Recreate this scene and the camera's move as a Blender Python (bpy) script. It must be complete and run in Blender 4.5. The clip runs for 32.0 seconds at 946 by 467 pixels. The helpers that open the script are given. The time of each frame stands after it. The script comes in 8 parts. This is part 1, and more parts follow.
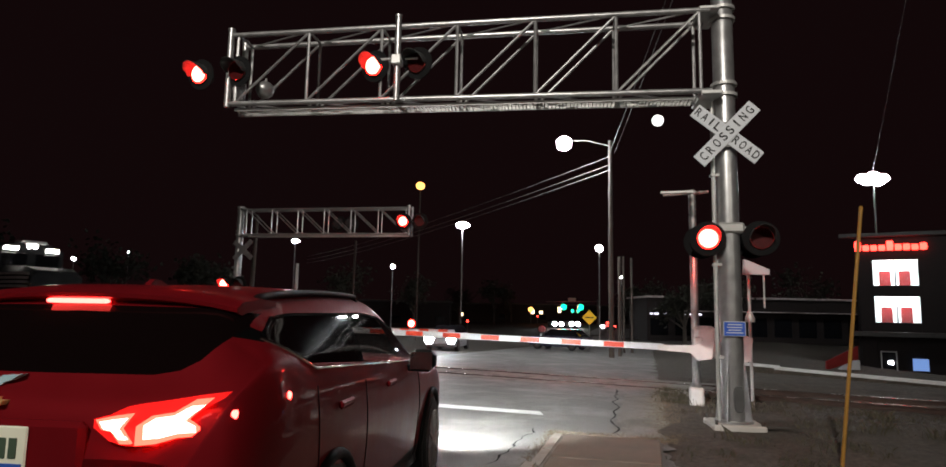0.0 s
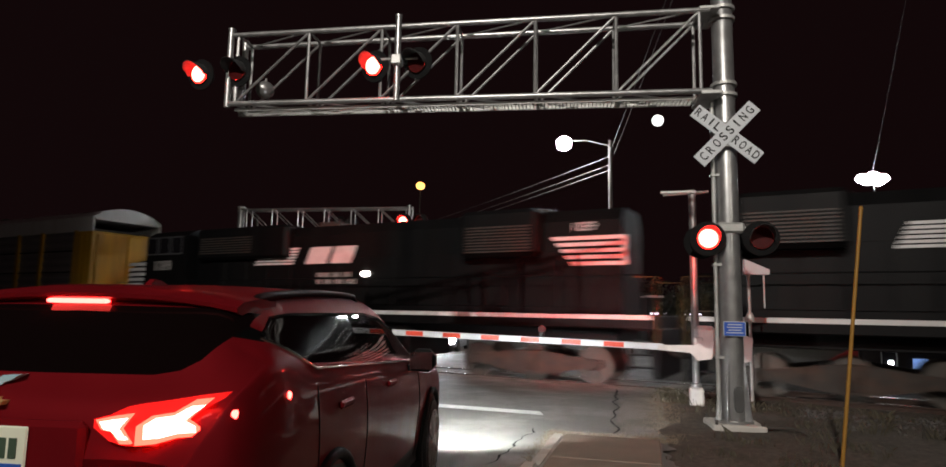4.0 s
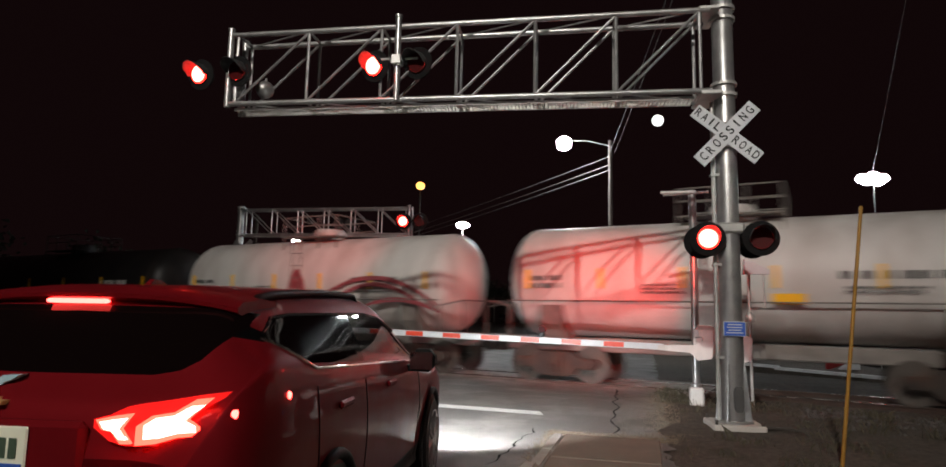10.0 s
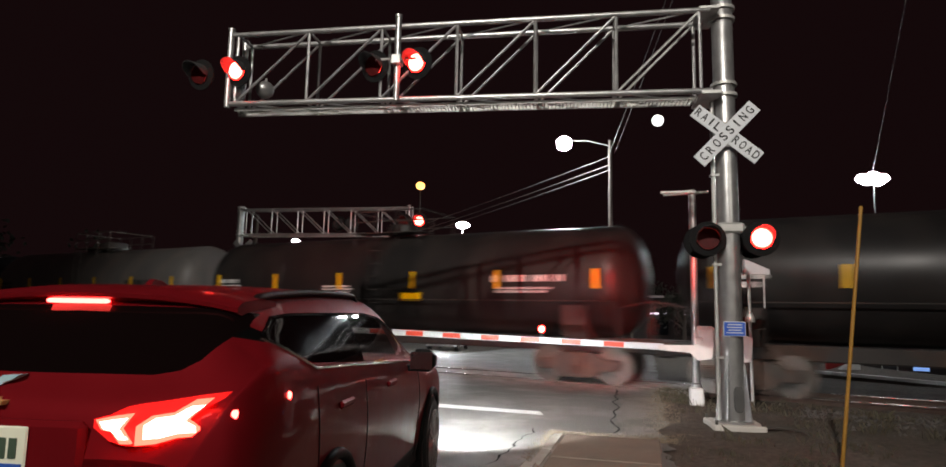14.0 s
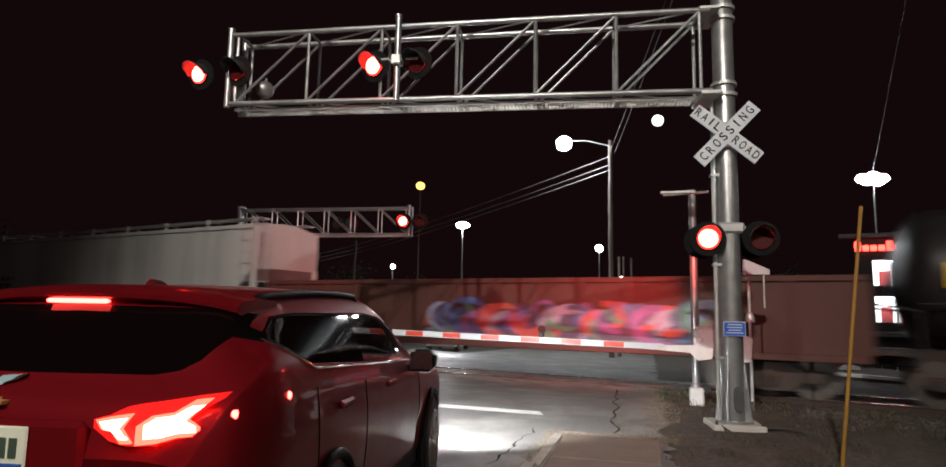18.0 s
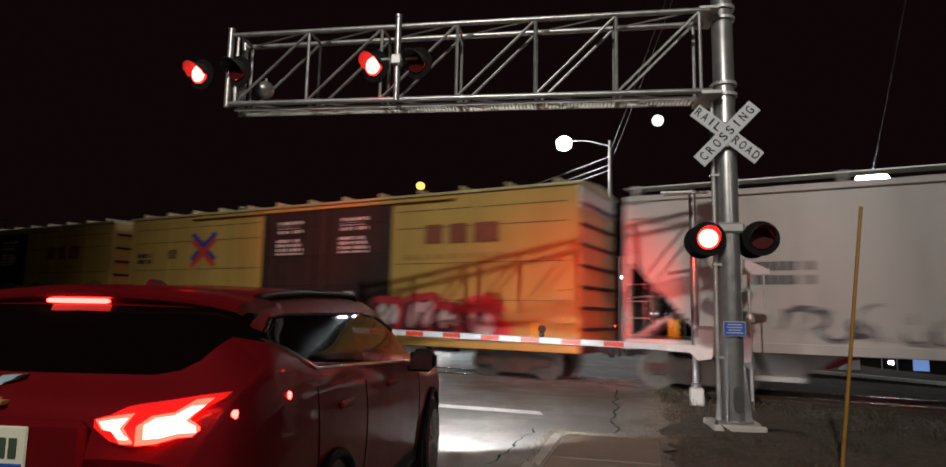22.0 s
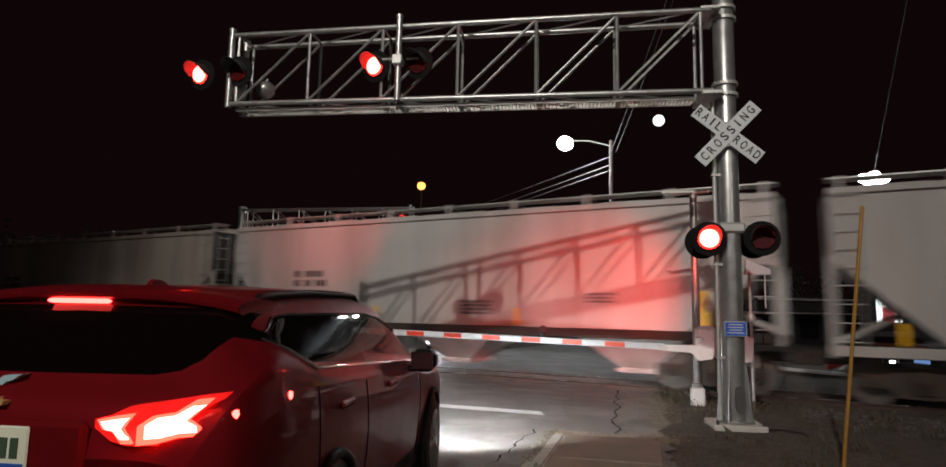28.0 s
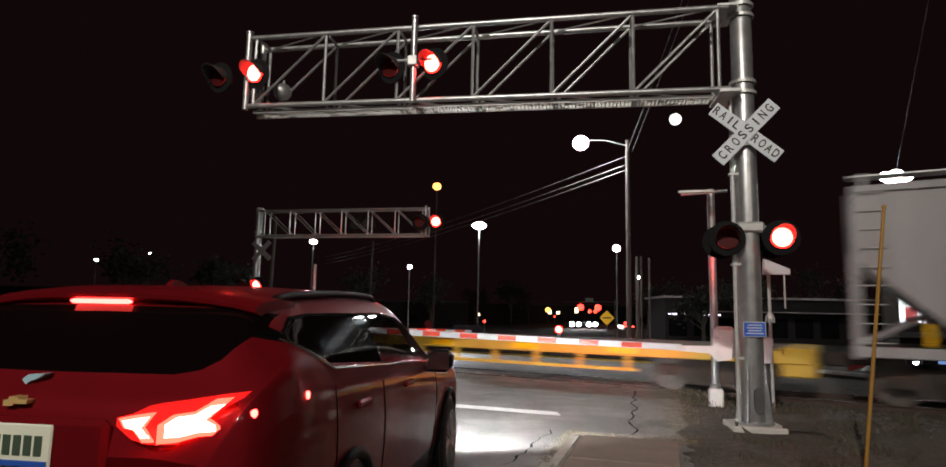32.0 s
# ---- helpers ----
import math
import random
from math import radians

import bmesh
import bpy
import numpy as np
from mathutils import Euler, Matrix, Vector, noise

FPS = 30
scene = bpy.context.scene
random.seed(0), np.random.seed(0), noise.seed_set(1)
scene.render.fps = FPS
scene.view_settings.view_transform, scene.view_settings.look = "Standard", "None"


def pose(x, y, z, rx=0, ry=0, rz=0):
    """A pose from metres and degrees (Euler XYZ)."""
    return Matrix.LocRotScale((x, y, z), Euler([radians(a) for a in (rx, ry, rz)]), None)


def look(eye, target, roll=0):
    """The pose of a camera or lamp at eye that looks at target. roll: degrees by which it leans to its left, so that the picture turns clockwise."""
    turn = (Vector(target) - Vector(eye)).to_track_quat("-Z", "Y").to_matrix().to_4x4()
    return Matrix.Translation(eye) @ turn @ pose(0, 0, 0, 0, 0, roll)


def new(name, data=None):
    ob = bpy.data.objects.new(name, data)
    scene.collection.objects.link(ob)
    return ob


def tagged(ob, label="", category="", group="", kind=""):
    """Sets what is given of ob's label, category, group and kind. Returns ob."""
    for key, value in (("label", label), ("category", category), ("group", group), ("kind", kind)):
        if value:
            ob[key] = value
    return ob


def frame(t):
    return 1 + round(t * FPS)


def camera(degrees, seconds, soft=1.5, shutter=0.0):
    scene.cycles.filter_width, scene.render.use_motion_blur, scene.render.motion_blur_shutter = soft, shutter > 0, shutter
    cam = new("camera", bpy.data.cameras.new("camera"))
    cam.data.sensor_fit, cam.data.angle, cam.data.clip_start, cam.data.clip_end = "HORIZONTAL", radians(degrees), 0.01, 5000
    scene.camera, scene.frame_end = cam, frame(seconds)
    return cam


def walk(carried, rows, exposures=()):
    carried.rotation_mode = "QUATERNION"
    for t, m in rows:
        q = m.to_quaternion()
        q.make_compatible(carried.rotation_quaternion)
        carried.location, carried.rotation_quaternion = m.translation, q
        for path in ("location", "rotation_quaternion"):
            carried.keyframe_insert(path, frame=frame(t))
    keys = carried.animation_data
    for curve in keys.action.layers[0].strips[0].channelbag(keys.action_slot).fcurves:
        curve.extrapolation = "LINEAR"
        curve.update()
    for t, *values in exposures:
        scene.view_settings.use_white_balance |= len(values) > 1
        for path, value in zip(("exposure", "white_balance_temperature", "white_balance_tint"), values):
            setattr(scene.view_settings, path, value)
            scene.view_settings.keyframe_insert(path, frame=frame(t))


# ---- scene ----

# ---------------------------------------------------------------- camera
cam = camera(73.47, 32.0, soft=1.6, shutter=0.6)
EYE = (0.0, 0.0, 1.6)


def aim(yaw, pitch=7.2, roll=1.15):
    """Camera pose from its eye: yaw to the left in degrees."""
    a, b = radians(yaw), radians(pitch)
    t = (EYE[0] - math.sin(a) * math.cos(b), EYE[1] + math.cos(a) * math.cos(b), EYE[2] + math.sin(b))
    return look(EYE, t, roll)


walk(cam, [(0.0, aim(0)), (14.0, aim(0)), (27.6, aim(0)), (28.0, aim(0.08)), (28.5, aim(0.73)), (29.0, aim(1.26)),
           (29.5, aim(1.58)), (30.0, aim(1.58)), (30.5, aim(1.51)), (31.0, aim(1.51)), (32.0, aim(1.51))],
     [(0.0, 0.4), (3.3, 0.5), (5.3, 0.05), (7.2, 0.0), (8.6, 0.4), (10.0, 0.25), (11.2, 0.4), (12.5, 0.65), (17.4, 0.6), (18.6, 0.35), (20.0, 0.0), (24.0, 0.05), (29.5, 0.0), (31.0, 0.15), (32.0, 0.35)])

# ---------------------------------------------------------------- world and lights
world = bpy.data.worlds.new("night_sky")
scene.world = world
world.use_nodes = True
bg = world.node_tree.nodes["Background"]
bg.inputs["Color"].default_value = (1.0, 0.4, 0.45, 1)
bg.inputs["Strength"].default_value = 0.0042


def lamp(name, kind, at, power, colour, target=None, size=0.1, angle=60, blend=0.5, parent=None):
    d = bpy.data.lights.new(name, kind)
    d.energy, d.color = power, colour
    d.shadow_soft_size = size
    if kind == "SPOT":
        d.spot_size, d.spot_blend = radians(angle), blend
    ob = new(name, d)
    ob.matrix_world = look(at, target) if target else Matrix.Translation(at)
    return ob


WARM, COOL, RED = (1.0, 0.93, 0.82), (0.9, 0.96, 1.0), (1.0, 0.03, 0.02)
# tall street light behind the camera: it throws the arm's shadow on the train
lamp("street_light_behind", "SPOT", (-7.3, -19.7, 21.2), 29500, (1.0, 0.93, 0.86), (0.0, 17.6, 2.4), 0.36, 46, 1.0)
# unseen fill lamp added behind the camera, brightens the car's side and verge
lamp("street_light_verge", "POINT", (10.0, -12.0, 9.0), 1300, WARM, None, 0.2)
# street lamp on the wooden pole beyond the track
lamp("street_light_far", "POINT", (4.9, 34.0, 10.0), 1900, COOL, None, 0.25)
lamp("lot_light_far", "POINT", (32.1, 47.0, 11.5), 600, COOL, None, 0.3)
lamp("lot_light_mid", "POINT", (-1.2, 70.0, 10.6), 1600, COOL, None, 0.3)

# ---------------------------------------------------------------- plan
TRACK = radians(61.0)
UX, UY = math.sin(TRACK), -math.cos(TRACK)      # direction of travel
NX, NY = math.cos(TRACK), math.sin(TRACK)       # across the track, away from the camera
TRACK_P, RAIL_Z = 17.0, -0.13
TURN = math.degrees(math.atan2(UY, UX))
ROAD = radians(15.5)
RX, RY = math.sin(ROAD), math.cos(ROAD)


def run(t):
    """Distance that the train has gone at t seconds: it gathers speed slowly."""
    return 12.1 * t + 0.0256 * t * t


def sp(s, p, z=0.0):
    """World place from the distance along and across the track."""
    return (UX * s + NX * p, UY * s + NY * p, z)


def lr(l, r, z=0.0):
    """World place from the distance along the road and to its right."""
    return (RX * l + RY * r, RY * l - RX * r, z)


def smooth(a, b, x):
    x = min(1.0, max(0.0, (x - a) / (b - a)))
    return x * x * (3 - 2 * x)


def ground_z(x, y):
    p = NX * x + NY * y
    z = -0.15 * smooth(11.5, 15.2, p)
    if p > 18.8:
        # the street falls away behind the track and rises again; the lot to its right lies lower
        r = RY * x - RX * y
        z -= min(1.3, 0.028 * (p - 18.8)) - 1.0 * smooth(70, 130, p) * smooth(60, 20, abs(r))
        z -= 1.7 * smooth(10, 22, r) * smooth(26, 48, p) * smooth(98, 72, p)
    return z


# ---------------------------------------------------------------- mesh helpers
class MB:
    """Collects vertices and faces of one mesh."""

    def __init__(self):
        self.v, self.f, self.mi, self.cur = [], [], [], 0

    def add(self, vs, fs):
        n = len(self.v)
        self.v += [tuple(v) for v in vs]
        self.f += [tuple(i + n for i in f) for f in fs]
        self.mi += [self.cur] * len(fs)
        return self

    def box(self, x0, x1, y0, y1, z0, z1, c=0.0):
        if c <= 0:
            vs = [(x, y, z) for x in (x0, x1) for y in (y0, y1) for z in (z0, z1)]
            return self.add(vs, [(0, 1, 3, 2), (4, 6, 7, 5), (0, 4, 5, 1), (2, 3, 7, 6), (0, 2, 6, 4), (1, 5, 7, 3)])
        c = min(c, 0.45 * min(x1 - x0, y1 - y0, z1 - z0))
        bm = bmesh.new()
        bmesh.ops.create_cube(bm, size=1.0)
        for v in bm.verts:
            v.co = Vector(((x0 + x1) / 2 + v.co.x * (x1 - x0), (y0 + y1) / 2 + v.co.y * (y1 - y0), (z0 + z1) / 2 + v.co.z * (z1 - z0)))
        bmesh.ops.bevel(bm, geom=bm.edges[:], offset=c, segments=1, affect="EDGES")
        return self.take(bm)

    def take(self, bm, m=None):
        bm.verts.index_update()
        vs = [(m @ v.co) if m else v.co.copy() for v in bm.verts]
        fs = [[v.index for v in f.verts] for f in bm.faces]
        bm.free()
        return self.add(vs, fs)

    def tube(self, a, b, r, n=10, r2=None, caps=True):
        a, b = Vector(a), Vector(b)
        r2 = r if r2 is None else r2
        d = (b - a).normalized()
        u = d.orthogonal().normalized()
        w = d.cross(u)
        vs = []
        for q, rr in ((a, r), (b, r2)):
            vs += [q + (u * math.cos(2 * math.pi * i / n) + w * math.sin(2 * math.pi * i / n)) * rr for i in range(n)]
        fs = [(i, (i + 1) % n, n + (i + 1) % n, n + i) for i in range(n)]
        if caps:
            fs += [tuple(range(n - 1, -1, -1)), tuple(range(n, 2 * n))]
        return self.add(vs, fs)

    def path(self, pts, r, n=6):
        pts = [Vector(q) for q in pts]
        rings, u = [], None
        for i, q in enumerate(pts):
            d = (pts[min(i + 1, len(pts) - 1)] - pts[max(i - 1, 0)])
            d = d.normalized() if d.length > 1e-6 else Vector((0, 0, 1))
            u = d.orthogonal().normalized() if u is None else (u - d * u.dot(d)).normalized()
            w = d.cross(u)
            rings.append([q + (u * math.cos(2 * math.pi * k / n) + w * math.sin(2 * math.pi * k / n)) * r for k in range(n)])
        return self.loft(rings)

    def lathe(self, prof, n=24, axis="z", at=(0, 0, 0)):
        """prof: (radius, height) rows."""
        vs, fs = [], []
        for r, h in prof:
            for i in range(n):
                a = 2 * math.pi * i / n
                c, s = r * math.cos(a), r * math.sin(a)
                q = {"z": (c, s, h), "x": (h, c, s), "y": (s, h, c)}[axis]
                vs.append((q[0] + at[0], q[1] + at[1], q[2] + at[2]))
        for k in range(len(prof) - 1):
            for i in range(n):
                j = (i + 1) % n
                fs.append((k * n + i, k * n + j, (k + 1) * n + j, (k + 1) * n + i))
        fs.append(tuple(range(n - 1, -1, -1)))
        fs.append(tuple(range((len(prof) - 1) * n, len(prof) * n)))
        return self.add(vs, fs)

    def loft(self, rings, caps=True):
        n = len(rings[0])
        vs = [q for ring in rings for q in ring]
        fs = []
        for k in range(len(rings) - 1):
            for i in range(n):
                j = (i + 1) % n
                fs.append((k * n + i, k * n + j, (k + 1) * n + j, (k + 1) * n + i))
        if caps:
            fs += [tuple(range(n - 1, -1, -1)), tuple(range((len(rings) - 1) * n, len(rings) * n))]
        return self.add(vs, fs)

    def prism(self, poly, lo, hi, axis="y"):
        """poly in the two other axes, pushed along the axis."""
        def q(a, b, h):
            return {"y": (a, h, b), "x": (h, a, b), "z": (a, b, h)}[axis]
        return self.loft([[q(a, b, lo) for a, b in poly], [q(a, b, hi) for a, b in poly]])

    def mesh(self, name, mats, smooth_angle=None):
        me = bpy.data.meshes.new(name)
        me.from_pydata(self.v, [], self.f)
        for m in (mats if isinstance(mats, (list, tuple)) else [mats]):
            me.materials.append(m)
        me.polygons.foreach_set("material_index", self.mi)
        bm = bmesh.new()
        bm.from_mesh(me)
        bmesh.ops.recalc_face_normals(bm, faces=bm.faces[:])
        bm.to_mesh(me)
        bm.free()
        if smooth_angle:
            me.polygons.foreach_set("use_smooth", [True] * len(me.polygons))
            me.set_sharp_from_angle(angle=radians(smooth_angle))
        me.update()
        return me


def part(name, mb, material, parent=None, label="", at=None, smooth_angle=None):
    """Links a mesh as one object, under a thing where there is one."""
    ob = new(name, mb.mesh(name, material, smooth_angle) if isinstance(mb, MB) else mb)
    if parent:
        ob.parent = parent
    if at is not None:
        ob.matrix_basis = at
    if label:
        ob["label"] = label
    return ob


def thing(name, at, label, category, group="", kind=""):
    ob = new(name)
    ob.empty_display_size = 0.3
    ob.matrix_basis = at
    return tagged(ob, label, category, group, kind)


def letters(text, size, thick=0.002, bold=0.0):
    """A mesh of the words in the built-in font, flat in x and y, centred."""
    cu = bpy.data.curves.new("letters", "FONT")
    cu.body, cu.size, cu.align_x, cu.align_y, cu.extrude = text, size, "CENTER", "CENTER", thick
    cu.offset = bold
    ob = bpy.data.objects.new("letters", cu)
    scene.collection.objects.link(ob)
    me = bpy.data.meshes.new_from_object(ob.evaluated_get(bpy.context.evaluated_depsgraph_get()))
    bpy.data.objects.remove(ob)
    bpy.data.curves.remove(cu)
    return me


# ---------------------------------------------------------------- materials
def mat(name, colour, rough=0.6, metal=0.0, var=0.15, scale=3.0, bump=0.0, bscale=40.0, dirt=None, dirt_amount=0.5,
        dirt_scale=1.2, coat=0.0, streak=False, spec=0.5, island=0.0):
    """A painted, stained or grainy surface: two scales of noise in the colour, a third in the relief."""
    m = bpy.data.materials.new(name)
    m.use_nodes = True
    t = m.node_tree
    b = t.nodes["Principled BSDF"]
    tc = t.nodes.new("ShaderNodeTexCoord")
    src = tc.outputs["Object"]
    if streak:
        mp = t.nodes.new("ShaderNodeMapping")
        mp.inputs["Scale"].default_value = (1.0, 1.0, 0.12)
        t.links.new(src, mp.inputs["Vector"])
        src2 = mp.outputs["Vector"]
    else:
        src2 = src
    n1 = t.nodes.new("ShaderNodeTexNoise")
    n1.inputs["Scale"].default_value, n1.inputs["Detail"].default_value = scale, 6
    t.links.new(src2, n1.inputs["Vector"])
    ramp = t.nodes.new("ShaderNodeMapRange")
    ramp.inputs["From Min"].default_value, ramp.inputs["From Max"].default_value = 0.3, 0.7
    ramp.inputs["To Min"].default_value, ramp.inputs["To Max"].default_value = 1 - var, 1 + var
    t.links.new(n1.outputs["Fac"], ramp.inputs["Value"])
    mul = t.nodes.new("ShaderNodeVectorMath")
    mul.operation = "SCALE"
    mul.inputs[0].default_value = colour[:3]
    t.links.new(ramp.outputs["Result"], mul.inputs["Scale"])
    out = mul.outputs["Vector"]
    if dirt:
        n2 = t.nodes.new("ShaderNodeTexNoise")
        n2.inputs["Scale"].default_value, n2.inputs["Detail"].default_value, n2.inputs["Roughness"].default_value = dirt_scale, 8, 0.62
        t.links.new(src2, n2.inputs["Vector"])
        r2 = t.nodes.new("ShaderNodeMapRange")
        r2.inputs["From Min"].default_value, r2.inputs["From Max"].default_value = 0.47, 0.72
        r2.inputs["To Max"].default_value = dirt_amount
        t.links.new(n2.outputs["Fac"], r2.inputs["Value"])
        mx = t.nodes.new("ShaderNodeMix")
        mx.data_type = "RGBA"
        t.links.new(r2.outputs["Result"], mx.inputs["Factor"])
        t.links.new(out, mx.inputs["A"])
        mx.inputs["B"].default_value = (*dirt, 1)
        out = mx.outputs["Result"]
    t.links.new(out, b.inputs["Base Color"])
    b.inputs["Roughness"].default_value, b.inputs["Metallic"].default_value = rough, metal
    b.inputs["Coat Weight"].default_value = coat
    b.inputs["Specular IOR Level"].default_value = spec
    rr = t.nodes.new("ShaderNodeMapRange")
    rr.inputs["To Min"].default_value, rr.inputs["To Max"].default_value = max(0.02, rough - 0.1), min(1.0, rough + 0.12)
    t.links.new(n1.outputs["Fac"], rr.inputs["Value"])
    t.links.new(rr.outputs["Result"], b.inputs["Roughness"])
    if bump:
        n3 = t.nodes.new("ShaderNodeTexNoise")
        n3.inputs["Scale"].default_value, n3.inputs["Detail"].default_value = bscale, 4
        t.links.new(src, n3.inputs["Vector"])
        bp = t.nodes.new("ShaderNodeBump")
        bp.inputs["Strength"].default_value, bp.inputs["Distance"].default_value = bump, 0.02
        t.links.new(n3.outputs["Fac"], bp.inputs["Height"])
        t.links.new(bp.outputs["Normal"], b.inputs["Normal"])
    return m


def glow(name, colour, strength, base=None):
    m = bpy.data.materials.new(name)
    m.use_nodes = True
    b = m.node_tree.nodes["Principled BSDF"]
    b.inputs["Base Color"].default_value = (*(base or colour), 1)
    b.inputs["Emission Color"].default_value = (*colour, 1)
    b.inputs["Emission Strength"].default_value = strength
    b.inputs["Roughness"].default_value = 0.3
    return m


def glass(name, colour=(0.01, 0.01, 0.012), rough=0.04, alpha=1.0):
    m = bpy.data.materials.new(name)
    m.use_nodes = True
    b = m.node_tree.nodes["Principled BSDF"]
    b.inputs["Base Color"].default_value = (*colour, 1)
    b.inputs["Roughness"].default_value = rough
    b.inputs["Alpha"].default_value = alpha
    b.inputs["Specular IOR Level"].default_value = 0.5
    return m


RUST = (0.12, 0.045, 0.02)
GRIME = (0.035, 0.03, 0.026)
ASPHALT = mat("asphalt", (0.155, 0.148, 0.139), 0.6, var=0.35, scale=45, bump=0.9, bscale=160, dirt=(0.34, 0.32, 0.295), dirt_amount=0.85, dirt_scale=0.8)
PATCH = mat("old_asphalt", (0.24, 0.222, 0.2), 0.75, var=0.35, scale=30, bump=0.9, bscale=110, dirt=(0.07, 0.062, 0.055), dirt_amount=0.8, dirt_scale=1.3)
EARTH = mat("dry_grass_and_dirt", (0.082, 0.067, 0.053), 0.95, var=0.55, scale=14.0, bump=1.0, bscale=60, dirt=(0.045, 0.04, 0.027), dirt_amount=0.9, dirt_scale=1.8)
STONE = mat("ballast_stone", (0.085, 0.078, 0.073), 0.9, var=0.45, scale=9.0, bump=0.5, bscale=50)
CONC = mat("concrete", (0.34, 0.31, 0.27), 0.85, var=0.15, scale=2.5, bump=0.3, bscale=90, dirt=(0.16, 0.13, 0.1), dirt_amount=0.7, dirt_scale=1.4)
PAD = mat("pale_concrete", (0.52, 0.49, 0.45), 0.85, var=0.15, scale=4, bump=0.3, bscale=90, dirt=(0.25, 0.21, 0.17), dirt_amount=0.5, dirt_scale=2)
PAVE = mat("sidewalk_concrete", (0.2, 0.155, 0.12), 0.85, var=0.2, scale=1.8, bump=0.35, bscale=90, dirt=(0.15, 0.11, 0.08), dirt_amount=0.7, dirt_scale=1.1)
ROADPAINT = mat("road_paint", (0.8, 0.8, 0.78), 0.6, var=0.1, scale=8, bump=0.2, bscale=90, dirt=(0.3, 0.3, 0.28), dirt_amount=0.4, dirt_scale=5)
ALU = mat("galvanised_steel", (0.38, 0.38, 0.375), 0.34, 0.75, var=0.14, scale=6, bump=0.06, bscale=60, dirt=(0.3, 0.29, 0.27), dirt_amount=0.5, dirt_scale=2)
ALU2 = mat("weathered_aluminium", (0.5, 0.5, 0.48), 0.5, 0.6, var=0.12, scale=5, bump=0.05, bscale=60, dirt=(0.28, 0.27, 0.24), dirt_amount=0.5, dirt_scale=2)
STEEL = mat("dark_steel", (0.06, 0.055, 0.05), 0.6, 0.3, var=0.3, scale=6, dirt=RUST, dirt_amount=0.5, dirt_scale=3)
RAILTOP = mat("polished_rail", (0.5, 0.48, 0.45), 0.25, 1.0, var=0.1, scale=6)
RAILRUST = mat("rusty_rail", (0.045, 0.026, 0.019), 0.8, 0.1, var=0.3, scale=8)
BLACK = mat("black_paint", (0.012, 0.012, 0.013), 0.5, var=0.25, scale=3, dirt=GRIME, dirt_amount=0.6)
MATTE = mat("matte_black", (0.008, 0.008, 0.008), 0.9, var=0.2, scale=8, spec=0.15)
RUBBER = mat("tyre_rubber", (0.012, 0.012, 0.012), 0.75, var=0.2, scale=12)
SIGNWHITE = mat("reflective_white", (0.55, 0.57, 0.59), 0.35, var=0.05, scale=6)
SIGNBLUE = mat("reflective_blue", (0.03, 0.1, 0.45), 0.35, var=0.05, scale=6)
SIGNYELLOW = mat("reflective_yellow", (0.85, 0.5, 0.02), 0.35, var=0.05, scale=6)
ORANGE = mat("orange_marker", (0.3, 0.15, 0.018), 0.5, var=0.15, scale=5)
REFLRED = mat("reflective_red", (0.6, 0.05, 0.02), 0.35, var=0.08, scale=8)
WOODPOLE = mat("creosoted_pole", (0.075, 0.06, 0.05), 0.85, var=0.3, scale=4, streak=True)
LENS_ON = glow("red_lamp_lit", (1.0, 0.003, 0.002), 40.0)
LENS_HOT = glow("red_lamp_core", (1.0, 0.03, 0.022), 60.0)
LENS_OFF = mat("red_lamp_dark", (0.05, 0.004, 0.004), 0.5, var=0.2, scale=20, spec=0.15)
LED_WHITE = glow("white_lamp", (0.93, 0.97, 1.0), 60.0)
AMBER = glow("sodium_lamp", (1.0, 0.42, 0.1), 2.4)
HOOD = mat("dusty_black_hood", (0.03, 0.03, 0.03), 0.85, var=0.2, scale=8, spec=0.2)

# ---------------------------------------------------------------- ground, road, track
def sheet(name, ss, ps, zf, material, label, lift=0.0, keep=None, category="ground"):
    """A sheet on a grid along and across the track that follows the ground."""
    m = MB()
    for p in ps:
        for s in ss:
            x, y, _ = sp(s, p)
            m.v.append((x, y, zf(x, y) + lift))
    n = len(ss)
    for j in range(len(ps) - 1):
        for i in range(n - 1):
            m.f.append((j * n + i, j * n + i + 1, (j + 1) * n + i + 1, (j + 1) * n + i))
            m.mi.append(0)
    return tagged(part(name, m, material, smooth_angle=60), label, category, kind="structure")


def rough_ground(x, y):
    p = NX * x + NY * y
    s = UX * x + UY * y
    z = ground_z(x, y)
    # the road strip itself stays below its own sheet
    r = RY * x - RX * y
    l = RX * x + RY * y
    if -10.5 < r < 0.1:
        return z - 0.06
    near = smooth(60, 25, math.hypot(x, y))
    z += near * 0.05 * noise.noise(Vector((x * 0.9, y * 0.9, 0))) + near * 0.02 * noise.noise(Vector((x * 3.1, y * 3.1, 4)))
    if 14.2 < p < 19.8:
        z -= 0.1 * smooth(0.4, 1.2, r)
    return z


ss = [-3000, -900, -300, -150, -90, -60, -45] + [-36 + 0.5 * i for i in range(110)] + [22, 30, 45, 70, 120, 250, 700, 3000]
ps = [-2500, -600, -150, -50, -20, -8, -2] + [0.5 * i for i in range(1, 46)] + [24, 26, 29, 33, 38, 44, 52, 60, 64, 75, 100, 150, 300, 800, 4500]
sheet("ground", ss, ps, rough_ground, EARTH, "dry grass and bare dirt verge beside the crossing")


